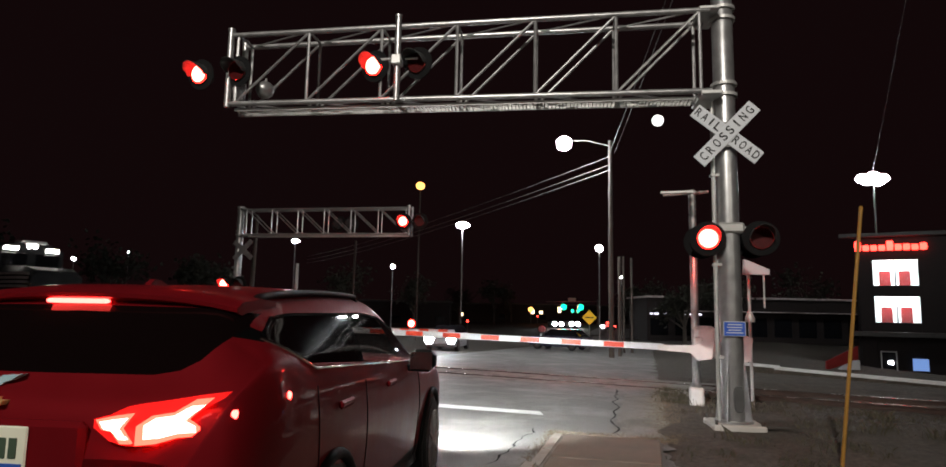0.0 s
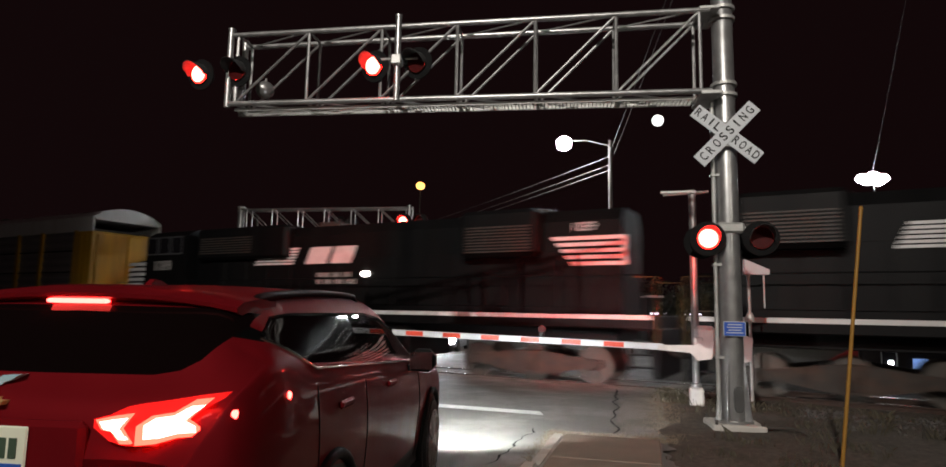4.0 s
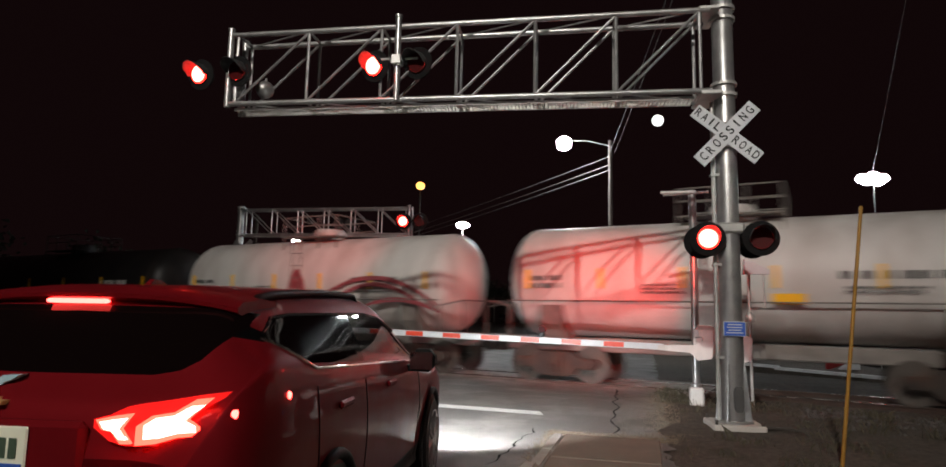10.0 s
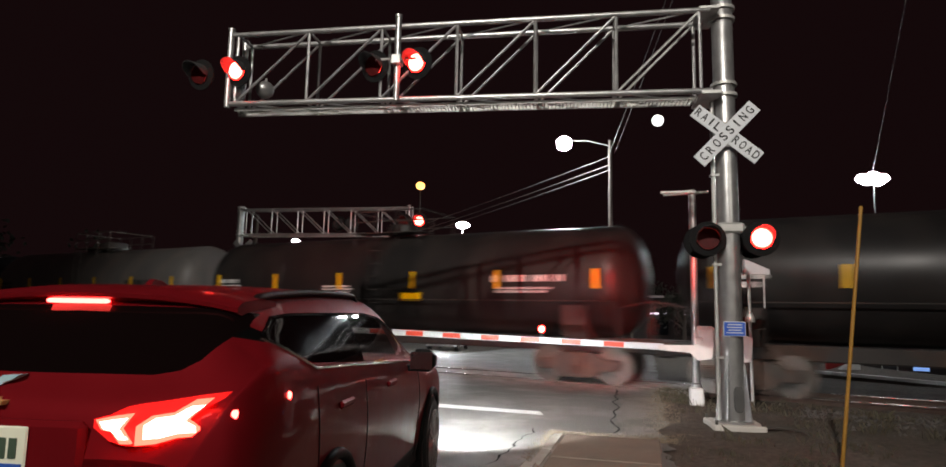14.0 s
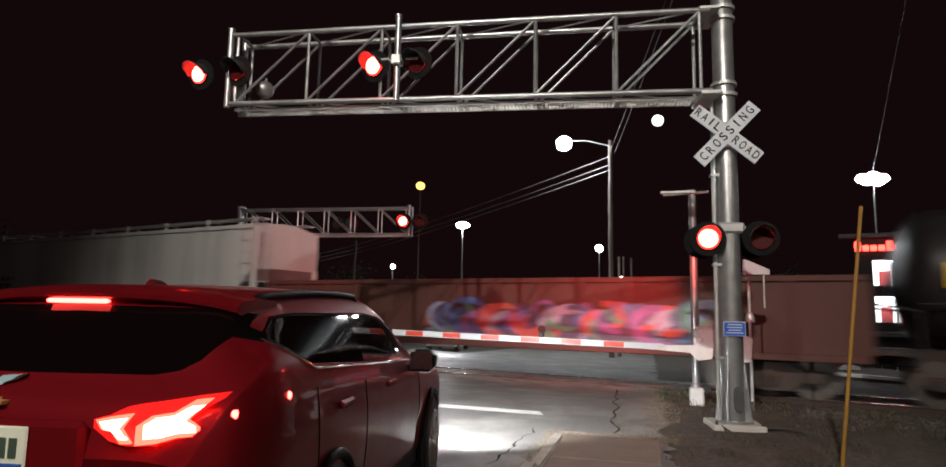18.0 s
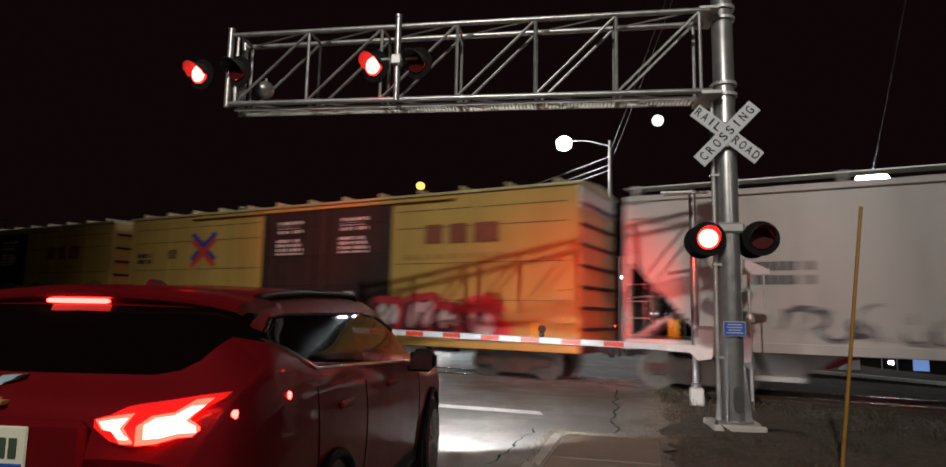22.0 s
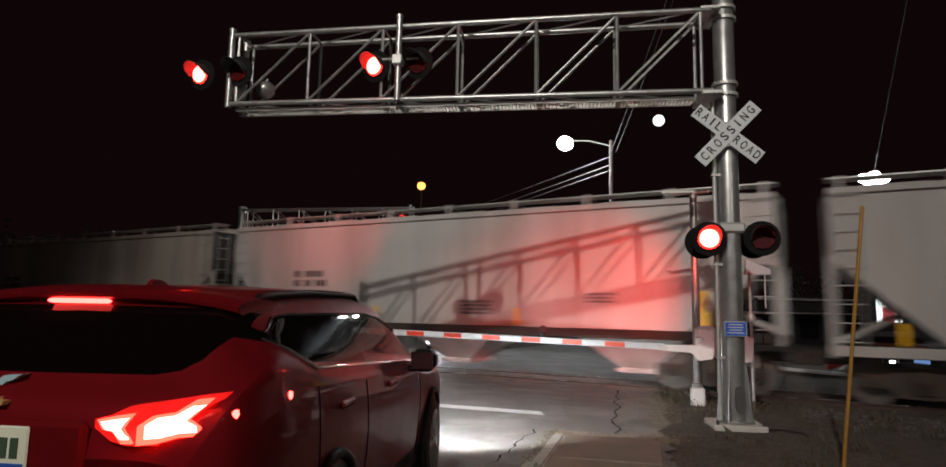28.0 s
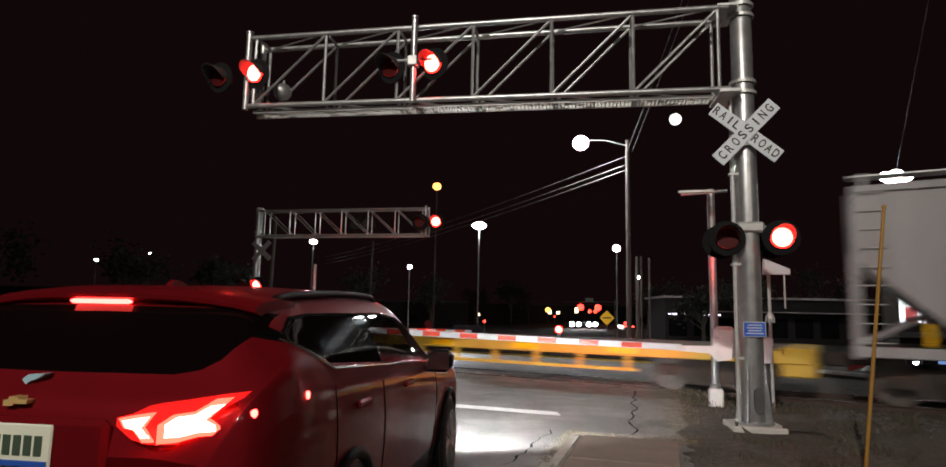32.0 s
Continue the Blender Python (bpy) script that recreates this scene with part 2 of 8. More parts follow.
def strip(name, l0, l1, edges, material, label, lift, step=0.5, category="road", kind="structure"):
    """A road sheet between two edges, given as functions of the distance along the road."""
    m = MB()
    ls = [l0 + (l1 - l0) * i / max(1, round((l1 - l0) / step)) for i in range(round((l1 - l0) / step) + 1)]
    k = 6
    for l in ls:
        a, b = edges(l)
        for j in range(k + 1):
            x, y, _ = lr(l, a + (b - a) * j / k)
            m.v.append((x, y, ground_z(x, y) + lift))
    for i in range(len(ls) - 1):
        for j in range(k):
            q = i * (k + 1) + j
            m.f.append((q, q + 1, q + k + 2, q + k + 1))
            m.mi.append(0)
    return tagged(part(name, m, material, smooth_angle=60), label, category, kind=kind)


def right_edge(l):
    # kerb on the near side, a broken flare toward the crossing
    q = Vector((l * 1.3, 3.0, 0))
    return 0.26 + 0.2 * noise.noise(q) + 0.12 * noise.noise(q * 3.7) + 0.06 * noise.noise(q * 11.0)


strip("road", -14, 120, lambda l: (-9.2, right_edge(l)), ASPHALT, "worn grey asphalt road with cracks leading over the tracks", 0.0, 0.09)
strip("road_patch", 8.95, 15.0, lambda l: (-0.5 + 0.12 * noise.noise(Vector((l * 2.1, 9, 0))) + 0.05 * noise.noise(Vector((l * 9, 5, 0))), right_edge(l) - 0.06), PATCH,
      "lighter old asphalt shoulder beside the road", 0.005, 0.09)

# kerb and pavement
m = MB()
for i in range(14):
    l0 = -6 + i * 1.05
    h = 0.13 if l0 + 1.0 < 7 else 0.05
    a = MB()
    bm = bmesh.new()
    bmesh.ops.create_cube(bm, size=1.0)
    for v in bm.verts:
        v.co = Vector((v.co.x * 0.15, v.co.y * 1.03, v.co.z * (h + 0.1)))
    bmesh.ops.bevel(bm, geom=bm.edges[:], offset=0.02, segments=2, affect="EDGES")
    x, y, _ = lr(l0 + 0.52, -1.17)
    m.take(bm, pose(x, y, (h - 0.1) / 2, 0, 0, -15.5))
tagged(part("kerb", m, CONC, smooth_angle=40), "pale concrete kerb along the sidewalk edge", "kerb", kind="structure")
walkway = tagged(part("pavement", MB().add([lr(-6, -1.1, 0.02), lr(8.75, -1.1, 0.02), lr(8.75, 0.12, 0.02), lr(-6, 0.12, 0.02)], [(0, 1, 2, 3)]), PAVE),
                 "brown concrete sidewalk ending at the asphalt", "pavement", kind="structure")
slab = MB().box(-0.60, 0.60, -0.71, 0.71, -0.06, 0.03, 0.012).mesh("slab", PAVE)
for i in range(9):
    ob = part("slab", slab, None, walkway)
    x, y, _ = lr(8.02 - 1.45 * i, -0.48)
    ob.matrix_basis = pose(x, y, 0.012, 0, 0, -15.5)

# stop line
def mark(name, pts, label):
    m = MB()
    m.add([(x, y, ground_z(x, y) + 0.012) for x, y in pts], [tuple(range(len(pts)))])
    return tagged(part(name, m, ROADPAINT), label, "road marking", kind="structure")


mark("stop_line", [(-3.6, 12.62), (1.17, 10.82), (1.19, 10.42), (-3.6, 12.2)], "white painted stop line across the lane")

# crack in the asphalt
m = MB()
random.seed(4)
pts = [(1.98 + 1.52 * k / 40 + 0.14 * noise.noise(Vector((k * 0.23, 0, 0))) + random.uniform(-0.012, 0.012), 8.9 + 6.6 * k / 40) for k in range(41)]
for (x0, y0), (x1, y1) in zip(pts, pts[1:]):
    w = random.uniform(0.008, 0.022)
    m.add([(x0 - w, y0, ground_z(x0, y0) + 0.019), (x0 + w, y0, ground_z(x0, y0) + 0.019), (x1 + w, y1, ground_z(x1, y1) + 0.019), (x1 - w, y1, ground_z(x1, y1) + 0.019)], [(0, 1, 2, 3)])
tagged(part("road_crack", m, MATTE), "dark jagged crack running along the asphalt", "crack", kind="structure")
m = MB()
pts = [(0.2 + 0.75 * k / 14 + random.uniform(-0.05, 0.05), 7.0 + 2.2 * k / 14) for k in range(15)]
for (x0, y0), (x1, y1) in zip(pts, pts[1:]):
    w = random.uniform(0.006, 0.018)
    m.add([(x0 - w, y0, 0.012), (x0 + w, y0, 0.012), (x1 + w, y1, 0.012), (x1 - w, y1, 0.012)], [(0, 1, 2, 3)])
tagged(part("road_crack", m, MATTE), "thin dark crack beside the kerb", "crack", kind="structure")

# track: ballast bed, ties, rails, crossing panels
m = MB()
prof = [(-2.9, -0.42), (-2.1, -0.2), (-1.5, -0.17), (1.5, -0.17), (2.1, -0.2), (3.0, -0.45)]
ring = []
for s in [-600, -200, -80] + [-40 + i for i in range(75)] + [60, 150, 600]:
    ring.append([(*sp(s, TRACK_P + q)[:2], RAIL_Z + z + 0.015 * noise.noise(Vector((s * 1.7, q * 3, 0)))) for q, z in prof])
n = len(prof)
for r in ring:
    m.v += r
for i in range(len(ring) - 1):
    for j in range(n - 1):
        m.f.append((i * n + j, i * n + j + 1, (i + 1) * n + j + 1, (i + 1) * n + j))
        m.mi.append(0)
tagged(part("ballast_bed", m, STONE, smooth_angle=60), "grey crushed stone bed under the track", "ballast", kind="structure")

track = thing("railway_track", Matrix.Identity(4), "single railway track with polished steel rails on ballast", "track", kind="structure")
for side_ in (-0.7175, 0.7175):
    m = MB()
    pr = [(-0.07, -0.17), (0.07, -0.17), (0.07, -0.15), (0.012, -0.13), (0.012, -0.045), (0.036, -0.03), (0.036, -0.003), (0.025, 0), (-0.025, 0), (-0.036, -0.003), (-0.036, -0.03), (-0.012, -0.045), (-0.012, -0.13), (-0.07, -0.15)]
    m.loft([[(*sp(s, TRACK_P + side_ + a)[:2], RAIL_Z + b) for a, b in pr] for s in (-600, 600)])
    rail = part("rail", m, RAILRUST, track, "rusty steel rail")
    h = MB()
    h.loft([[(*sp(s, TRACK_P + side_ + a)[:2], RAIL_Z + b) for a, b in ((-0.027, 0.001), (0.027, 0.001), (0.027, 0.004), (-0.027, 0.004))] for s in (-600, 600)])
    part("rail_head", h, RAILTOP, rail, "polished running surface")
tie = MB().box(-0.11, 0.11, -1.3, 1.3, -0.1, 0.07, 0.01).mesh("tie", mat("tie_wood", (0.07, 0.055, 0.045), 0.9, var=0.3, scale=8))
for i in range(60):
    s = 0.2 + 0.55 * i
    if s < 34:
        part("tie", tie, None, track, at=pose(*sp(s, TRACK_P, RAIL_Z - 0.2), 0, 0, TURN))
# panels where the road crosses
panel = MB().box(-1.2, 1.2, -0.62, 0.62, -0.12, -0.012, 0.015).mesh("crossing_panel", PATCH)
edge_panel = MB().box(-1.2, 1.2, -0.3, 0.3, -0.12, -0.012, 0.015).mesh("crossing_panel", PATCH)
for i in range(6):
    s = -3.7 - 2.42 * i
    part("crossing_panel", panel, None, track, at=pose(*sp(s, TRACK_P, RAIL_Z), 0, 0, TURN))
    for q in (-1.1, 1.1):
        part("crossing_panel", edge_panel, None, track, at=pose(*sp(s, TRACK_P + q, RAIL_Z), 0, 0, TURN))

# loose stones on the verge between the mast and the track
random.seed(11)
m = MB()
for i in range(7000):
    s, p = random.uniform(-0.5, 13), random.uniform(10.8, 15.4)
    x, y, _ = sp(s, p)
    if RY * x - RX * y < 0.15 or random.random() > smooth(10.4, 14, p):
        continue
    r = random.uniform(0.01, 0.04)
    z = rough_ground(x, y)
    a = random.uniform(0, 6.3)
    vs = [(x + r * math.cos(a + k * 1.57) * random.uniform(0.7, 1.2), y + r * math.sin(a + k * 1.57) * random.uniform(0.7, 1.2), z - 0.005) for k in range(4)]
    vs += [(x + 0.55 * r * math.cos(a + k * 1.57 + 0.3), y + 0.55 * r * math.sin(a + k * 1.57 + 0.3), z + r * random.uniform(0.5, 0.9)) for k in range(4)]
    m.add(vs, [(0, 1, 5, 4), (1, 2, 6, 5), (2, 3, 7, 6), (3, 0, 4, 7), (4, 5, 6, 7)])
tagged(part("loose_stones", m, STONE), "scattered grey ballast stones on the verge", "stones", kind="stuff")
m = MB()
for i in range(620):
    l, r = random.uniform(3.5, 16.5), 0.25 + 6.5 * random.random() ** 1.5
    cx, cy, _ = lr(l, r)
    if noise.noise(Vector((cx * 0.8, cy * 0.8, 7))) < -0.1 or math.hypot(cx - 3.96, cy - 9.5) < 0.75:
        continue
    tall = random.uniform(0.05, 0.2) * (1.0 if random.random() < 0.3 else 0.6)
    for k in range(random.randint(8, 26)):
        x, y = cx + random.gauss(0, 0.09), cy + random.gauss(0, 0.09)
        z = rough_ground(x, y) - 0.005
        a, h, w = random.uniform(0, 6.3), tall * random.uniform(0.4, 1.2), random.uniform(0.003, 0.008)
        dx, dy = math.cos(a), math.sin(a)
        q = h * random.uniform(0.2, 0.9)
        m.add([(x - dy * w, y + dx * w, z), (x + dy * w, y - dx * w, z), (x + dx * q * 0.4 + dy * w, y + dy * q * 0.4 - dx * w, z + h * 0.7), (x + dx * q, y + dy * q, z + h)], [(0, 1, 2), (0, 2, 3)])
tagged(part("grass", m, mat("dry_grass", (0.065, 0.056, 0.035), 0.9, var=0.4, scale=3)), "short dry grass tufts on the verge", "grass", kind="stuff")

# crumbs of dirt and gravel along the broken asphalt edge and the sidewalk's end
random.seed(23)
CRUMB = mat("dirt_crumbs", (0.15, 0.115, 0.08), 0.95, var=0.5, scale=12)
m = MB()
for i in range(7000):
    u = random.random()
    if u < 0.55:
        l = random.uniform(8.7, 17.5)
        r = right_edge(l) + random.gauss(-0.02, 0.16)
    elif u < 0.75:
        l, r = random.gauss(8.95, 0.1), random.uniform(-1.35, 0.35)
    elif u < 0.85:
        l, r = random.uniform(5.0, 9.0), random.gauss(-1.3, 0.05)
    else:
        l, r = random.uniform(9.0, 14.5), random.uniform(-2.5, 0.2)
    x, y, _ = lr(l, r)
    q = random.uniform(0.004, 0.016) if u < 0.85 else random.uniform(0.003, 0.008)
    z = ground_z(x, y) + 0.004
    a = random.uniform(0, 6.3)
    m.add([(x + q * math.cos(a + 2.1 * k) * random.uniform(0.7, 1.4), y + q * math.sin(a + 2.1 * k) * random.uniform(0.7, 1.4), z) for k in range(3)] + [(x, y, z + q * 0.9)],
          [(0, 1, 3), (1, 2, 3), (2, 0, 3)])
tagged(part("dirt_crumbs", m, CRUMB), "brown dirt and gravel crumbs along the asphalt edge", "gravel", kind="stuff")

# ---------------------------------------------------------------- crossing signals
ARM = radians(82)
AX, AY = -math.sin(ARM), math.cos(ARM)          # along the arm, from the mast over the road
BX, BY = math.cos(ARM), math.sin(ARM)           # across it, away from the camera


def disc_mesh(r=0.162):
    """A lens that glows in front and is dark behind; it faces -y."""
    m = MB()
    n = 24
    for k, (rr, yy) in enumerate(((r, 0.0), (r * 0.86, -0.018), (r * 0.45, -0.036))):
        m.v += [(rr * math.cos(2 * math.pi * i / n), yy, rr * math.sin(2 * math.pi * i / n)) for i in range(n)]
    m.v.append((0, -0.04, 0))
    m.v += [(rr * math.cos(2 * math.pi * i / n), 0.006, rr * math.sin(2 * math.pi * i / n)) for rr in (r,) for i in range(n)]
    for k in range(2):
        for i in range(n):
            j = (i + 1) % n
            m.f.append((k * n + i, k * n + j, (k + 1) * n + j, (k + 1) * n + i))
            m.mi.append(0 if k == 0 else 1)
    for i in range(n):
        j = (i + 1) % n
        m.f.append((2 * n + i, 2 * n + j, 3 * n))
        m.mi.append(1)
        m.f.append((3 * n + 1 + i, 3 * n + 1 + j, j, i))
        m.mi.append(2)
    m.f.append(tuple(3 * n + 1 + i for i in range(n)))
    m.mi.append(2)
    me = bpy.data.meshes.new("lens")
    me.from_pydata(m.v, [], m.f)
    for q in (LENS_ON, LENS_HOT, LENS_OFF):
        me.materials.append(q)
    me.polygons.foreach_set("material_index", m.mi)
    return me


def lamp_meshes():
    """Housing with a hood, and the round black background, facing -y."""
    h = MB()
    h.lathe([(0.165, 0.0), (0.172, 0.02), (0.172, 0.05), (0.165, 0.19), (0.1, 0.24)], 20, "y")
    h.f.pop(-2), h.mi.pop(-2)
    n, prof = 18, []
    for rr in (0.175, 0.168):
        for k, d in ((0, 0.0), (1, -0.28)):
            prof.append([(rr * math.sin(a), d * (0.35 + 0.65 * max(0.0, math.cos(a)) ** 0.6) if k else 0.0, rr * math.cos(a))
                         for a in [radians(-100 + 200 * i / n) for i in range(n + 1)]])
    b0 = len(h.v)
    for ring_ in prof:
        h.v += ring_
    w = n + 1
    for i in range(n):
        for a_, c_ in ((0, 1), (2, 3), (1, 3)):
            h.f.append((b0 + a_ * w + i, b0 + a_ * w + i + 1, b0 + c_ * w + i + 1, b0 + c_ * w + i))
            h.mi.append(0)
    bk = MB()
    n = 32
    for rr, yy in ((0.166, 0.03), (0.262, 0.045), (0.267, 0.06), (0.166, 0.05)):
        bk.v += [(rr * math.cos(2 * math.pi * i / n), yy, rr * math.sin(2 * math.pi * i / n)) for i in range(n)]
    for k in range(3):
        for i in range(n):
            j = (i + 1) % n
            bk.f.append((k * n + i, k * n + j, (k + 1) * n + j, (k + 1) * n + i))
            bk.mi.append(0)
    return h.mesh("housing", HOOD, 40), bk.mesh("background", MATTE, 40)


HOUSE, BACK = lamp_meshes()
LENS = disc_mesh()
FLASH = {"L": [], "R": []}                      # lenses by the phase in which they are lit


def flasher(parent, at, phase, background=True):
    """A flashing light under its signal. at: its pose in the signal's space, facing -y."""
    body = part("flashing_light", HOUSE, None, parent, "hooded black flashing light", at)
    if background:
        part("background", BACK, None, body)
    lens = part("lens", LENS, None, body, "round red lens")
    lens.matrix_parent_inverse = pose(0, 0.0, 0)
    FLASH[phase].append(lens)
    return body


def crossbuck(parent, at, front=True):
    board = MB().box(-0.61, 0.61, -0.012, 0.0, -0.115, 0.115, 0.004)
    base = part("crossbuck", MB().box(-0.06, 0.06, -0.02, 0.03, -0.2, 0.2, 0.005), ALU, parent, "white diagonal crossbuck sign", at)
    ink = mat("sign_black", (0.01, 0.01, 0.01), 0.5, var=0.1)
    for words, turn, y in ((("RAIL", "ROAD"), 40, -0.034), (("CROSSING",), -46, -0.05)):
        b = part("board", MB().box(-0.61, 0.61, -0.006, 0.006, -0.115, 0.115, 0.004), SIGNWHITE if front else ALU, base, at=pose(0, y, 0, 0, turn, 0))
        if not front:
            continue
        for k, w in enumerate(words):
            mid, pitch = ((-0.355, 0.355)[k], 0.122) if len(words) == 2 else (0.0, 0.143)
            for i, ch in enumerate(w):
                me = letters(ch, 0.19, bold=0.003)
                me.materials.append(ink)
                bb = [v.co.x for v in me.vertices]
                c0, width = (max(bb) + min(bb)) / 2, max(bb) - min(bb)
                want = 0.028 if ch == "I" else 0.088
                for v in me.vertices:
                    v.co.x = (v.co.x - c0) * want / width
                x = mid + pitch * (i - (len(w) - 1) / 2)
                part("letter", me, None, base, at=pose(0, y - 0.0085, 0, 0, turn, 0) @ pose(x, 0, 0, 90, 0, 0))
    return base


def cantilever(at, length, top, bottom, post_at, name, lamps, detail=True):
    """A mast with a truss arm along +x of its space, a signal facing -y on it."""
    c = thing(name, at, "galvanised steel cantilever mast with truss arm and red flashing lights" if detail
              else "galvanised cantilever signal on the far side of the crossing", "crossing signal", "crossing signals")
    crown = 7.6 if detail else top + 0.17
    base = MB().box(-0.37, 0.37, -0.37, 0.37, -0.2, 0.07, 0.02)
    part("concrete_pad", base, PAD, c, "pale concrete footing")
    m = MB().lathe([(0.28, 0.068), (0.28, 0.1), (0.168, 0.104), (0.165, 3.0), (0.16, crown), (0.15, crown + 0.02)], 28)
    mast = part("mast", m, ALU, c, "round galvanised steel mast", smooth_angle=40)
    for z in (top + 0.1, bottom - 0.02, top - 0.08, bottom + 0.16):
        part("band", MB().lathe([(0.165, z), (0.2, z), (0.2, z + 0.05), (0.165, z + 0.05)], 24), ALU2, mast)
    for k in range(4):
        g = MB().prism([(0.15, 0.08), (0.27, 0.08), (0.265, 0.14), (0.19, 0.92), (0.15, 0.92)], -0.012, 0.012)
        part("gusset", g, ALU, mast, at=pose(0, 0, 0, 0, 0, 45 + 90 * k + 12))
    if detail:
        oval = [(0.075 * math.copysign(abs(math.cos(a_)) ** 0.6, math.cos(a_)), 0.42 + 0.19 * math.copysign(abs(math.sin(a_)) ** 0.6, math.sin(a_))) for a_ in [2 * math.pi * k / 20 for k in range(20)]]
        part("access_cover", MB().prism(oval, -0.185, -0.15), mat("cover_grey", (0.13, 0.13, 0.128), 0.5, 0.4, var=0.15), mast, "dull grey oval access cover", pose(0, 0, 0, 0, 0, 14))
        for bx in (-0.32, 0.32):
            for by in (-0.32, 0.32):
                part("anchor_bolt", MB().tube((bx, by, 0.06), (bx, by, 0.13), 0.022, 6), STEEL, mast)
        part("conduit", MB().tube((-0.225, -0.06, 0.02), (-0.21, -0.06, 5.0), 0.03, 12), ALU2, c, "steel conduit pipe", smooth_angle=40)
        for z in (1.0, 2.4, 3.8):
            part("conduit_strap", MB().box(-0.26, -0.1, -0.1, 0.0, z, z + 0.04, 0.004), ALU2, c)
    # arm, along -x
    y0, y1 = -0.3, 0.2
    drop = 0.09 if detail else 0.0

    def tz(x):
        """Height of the top chord: it falls slightly towards the tip."""
        return top - drop * -x / length
    r = 0.046
    arm = part("arm", MB().box(-0.42, -0.1, -0.36, 0.42, bottom - 0.06, bottom + 0.0, 0.01), ALU2, c, "truss arm on bracket plates")
    part("bracket_plate", MB().box(-0.42, -0.1, -0.36, 0.42, top, top + 0.05, 0.01), ALU2, arm)
    for y in (y0, y1):
        for z, z2 in ((top, tz(-length)), (bottom, bottom)):
            part("chord", MB().tube((-0.25, y, z), (-length, y, z2), r, 12), ALU, arm, smooth_angle=40)
    bays = 6
    xs = [-0.41 - (length - 0.55) * i / bays for i in range(bays + 1)]
    for i, x in enumerate(xs):
        for y in (y0, y1):
            part("post", MB().tube((x, y, bottom), (x, y, tz(x)), 0.028, 8), ALU, arm, smooth_angle=40)
        for z in (tz(x), bottom):
            part("cross_tie", MB().tube((x, y0, z), (x, y1, z), 0.022, 8), ALU, arm)
        if i < bays:
            for y in (y0, y1):
                part("diagonal", MB().tube((x - 0.02, y, tz(x) - 0.03), (xs[i + 1] + 0.02, y, bottom + 0.03), 0.024, 8), ALU, arm)
            for z, z2, d in ((tz(x), tz(xs[i + 1]), 1), (bottom, bottom, -1)):
                part("cross_brace", MB().tube((x, y0 if d > 0 else y1, z), (xs[i + 1], y1 if d > 0 else y0, z2), 0.014, 6), ALU, arm)
    for y in (y0, y1):
        part("end_cap", MB().tube((-length, y, bottom - 0.06), (-length, y, tz(-length) + 0.09), 0.055, 12).lathe([(0.066, tz(-length) + 0.09), (0.066, tz(-length) + 0.12)], 12, at=(-length, y, 0)), ALU, arm, smooth_angle=40)
    # grating walkway below the arm
    g = MB()
    for x in [0.5 + 0.06 * i for i in range(int((length - 0.6) / 0.06))]:
        g.box(-x - 0.012, -x, y0 + 0.1, y1 - 0.1, bottom - 0.09, bottom - 0.06)
    for y in [y0 + 0.11 + 0.07 * i for i in range(5)]:
        g.box(0.1 - length, -0.5, y - 0.006, y + 0.006, bottom - 0.09, bottom - 0.065)
    g.box(0.1 - length, -0.5, y0 + 0.08, y0 + 0.1, bottom - 0.1, bottom - 0.05).box(0.1 - length, -0.5, y1 - 0.1, y1 - 0.08, bottom - 0.1, bottom - 0.05)
    part("walkway_grating", g, ALU2, arm, "open steel grating")
    # signal pipes with their pairs
    for x, zl in post_at:
        part("lamp_post", MB().tube((x, y0 - 0.09, bottom - 0.05), (x, y0 - 0.09, top + 0.06), 0.05, 12).lathe([(0.062, top + 0.06), (0.062, top + 0.1)], 12, at=(x, y0 - 0.09, 0)), ALU, arm, smooth_angle=40)
        part("lamp_bracket", MB().tube((x - 0.36, y0 - 0.15, zl + 0.03), (x + 0.36, y0 - 0.15, zl + 0.03), 0.022, 8).box(x - 0.08, x + 0.08, y0 - 0.2, y0 - 0.02, zl - 0.06, zl + 0.1, 0.01), ALU2, arm)
    for at_, phase, bgd in lamps:
        # far lamps are enlarged: their glare is put into the size
        at_ = at_ if detail else at_ @ Matrix.Scale(1.4, 4)
        flasher(c, at_, phase, bgd)
    return c


MAST = (3.96, 9.75)
near_at = pose(MAST[0], MAST[1], 0.0, 0, 0, math.degrees(math.atan2(-AY, -AX)))

# ---------------------------------------------------------------- train
WHEELS = []
TRUCK_STEEL = mat("truck_steel", (0.045, 0.037, 0.031), 0.75, 0.2, var=0.35, scale=5, dirt=RUST, dirt_amount=0.6, dirt_scale=2)
WHEEL_STEEL = mat("wheel_steel", (0.09, 0.08, 0.07), 0.5, 0.6, var=0.3, scale=5, dirt=RUST, dirt_amount=0.6)
UNDER = mat("underframe_black", (0.025, 0.022, 0.02), 0.8, var=0.3, scale=4, dirt=RUST, dirt_amount=0.4)
YREF = mat("yellow_reflector", (0.9, 0.5, 0.0), 0.35, var=0.05, scale=5)
STENCIL = mat("white_stencil", (0.7, 0.7, 0.68), 0.6, var=0.15, scale=6)
INK = mat("black_stencil", (0.03, 0.03, 0.03), 0.7, var=0.2, scale=6)

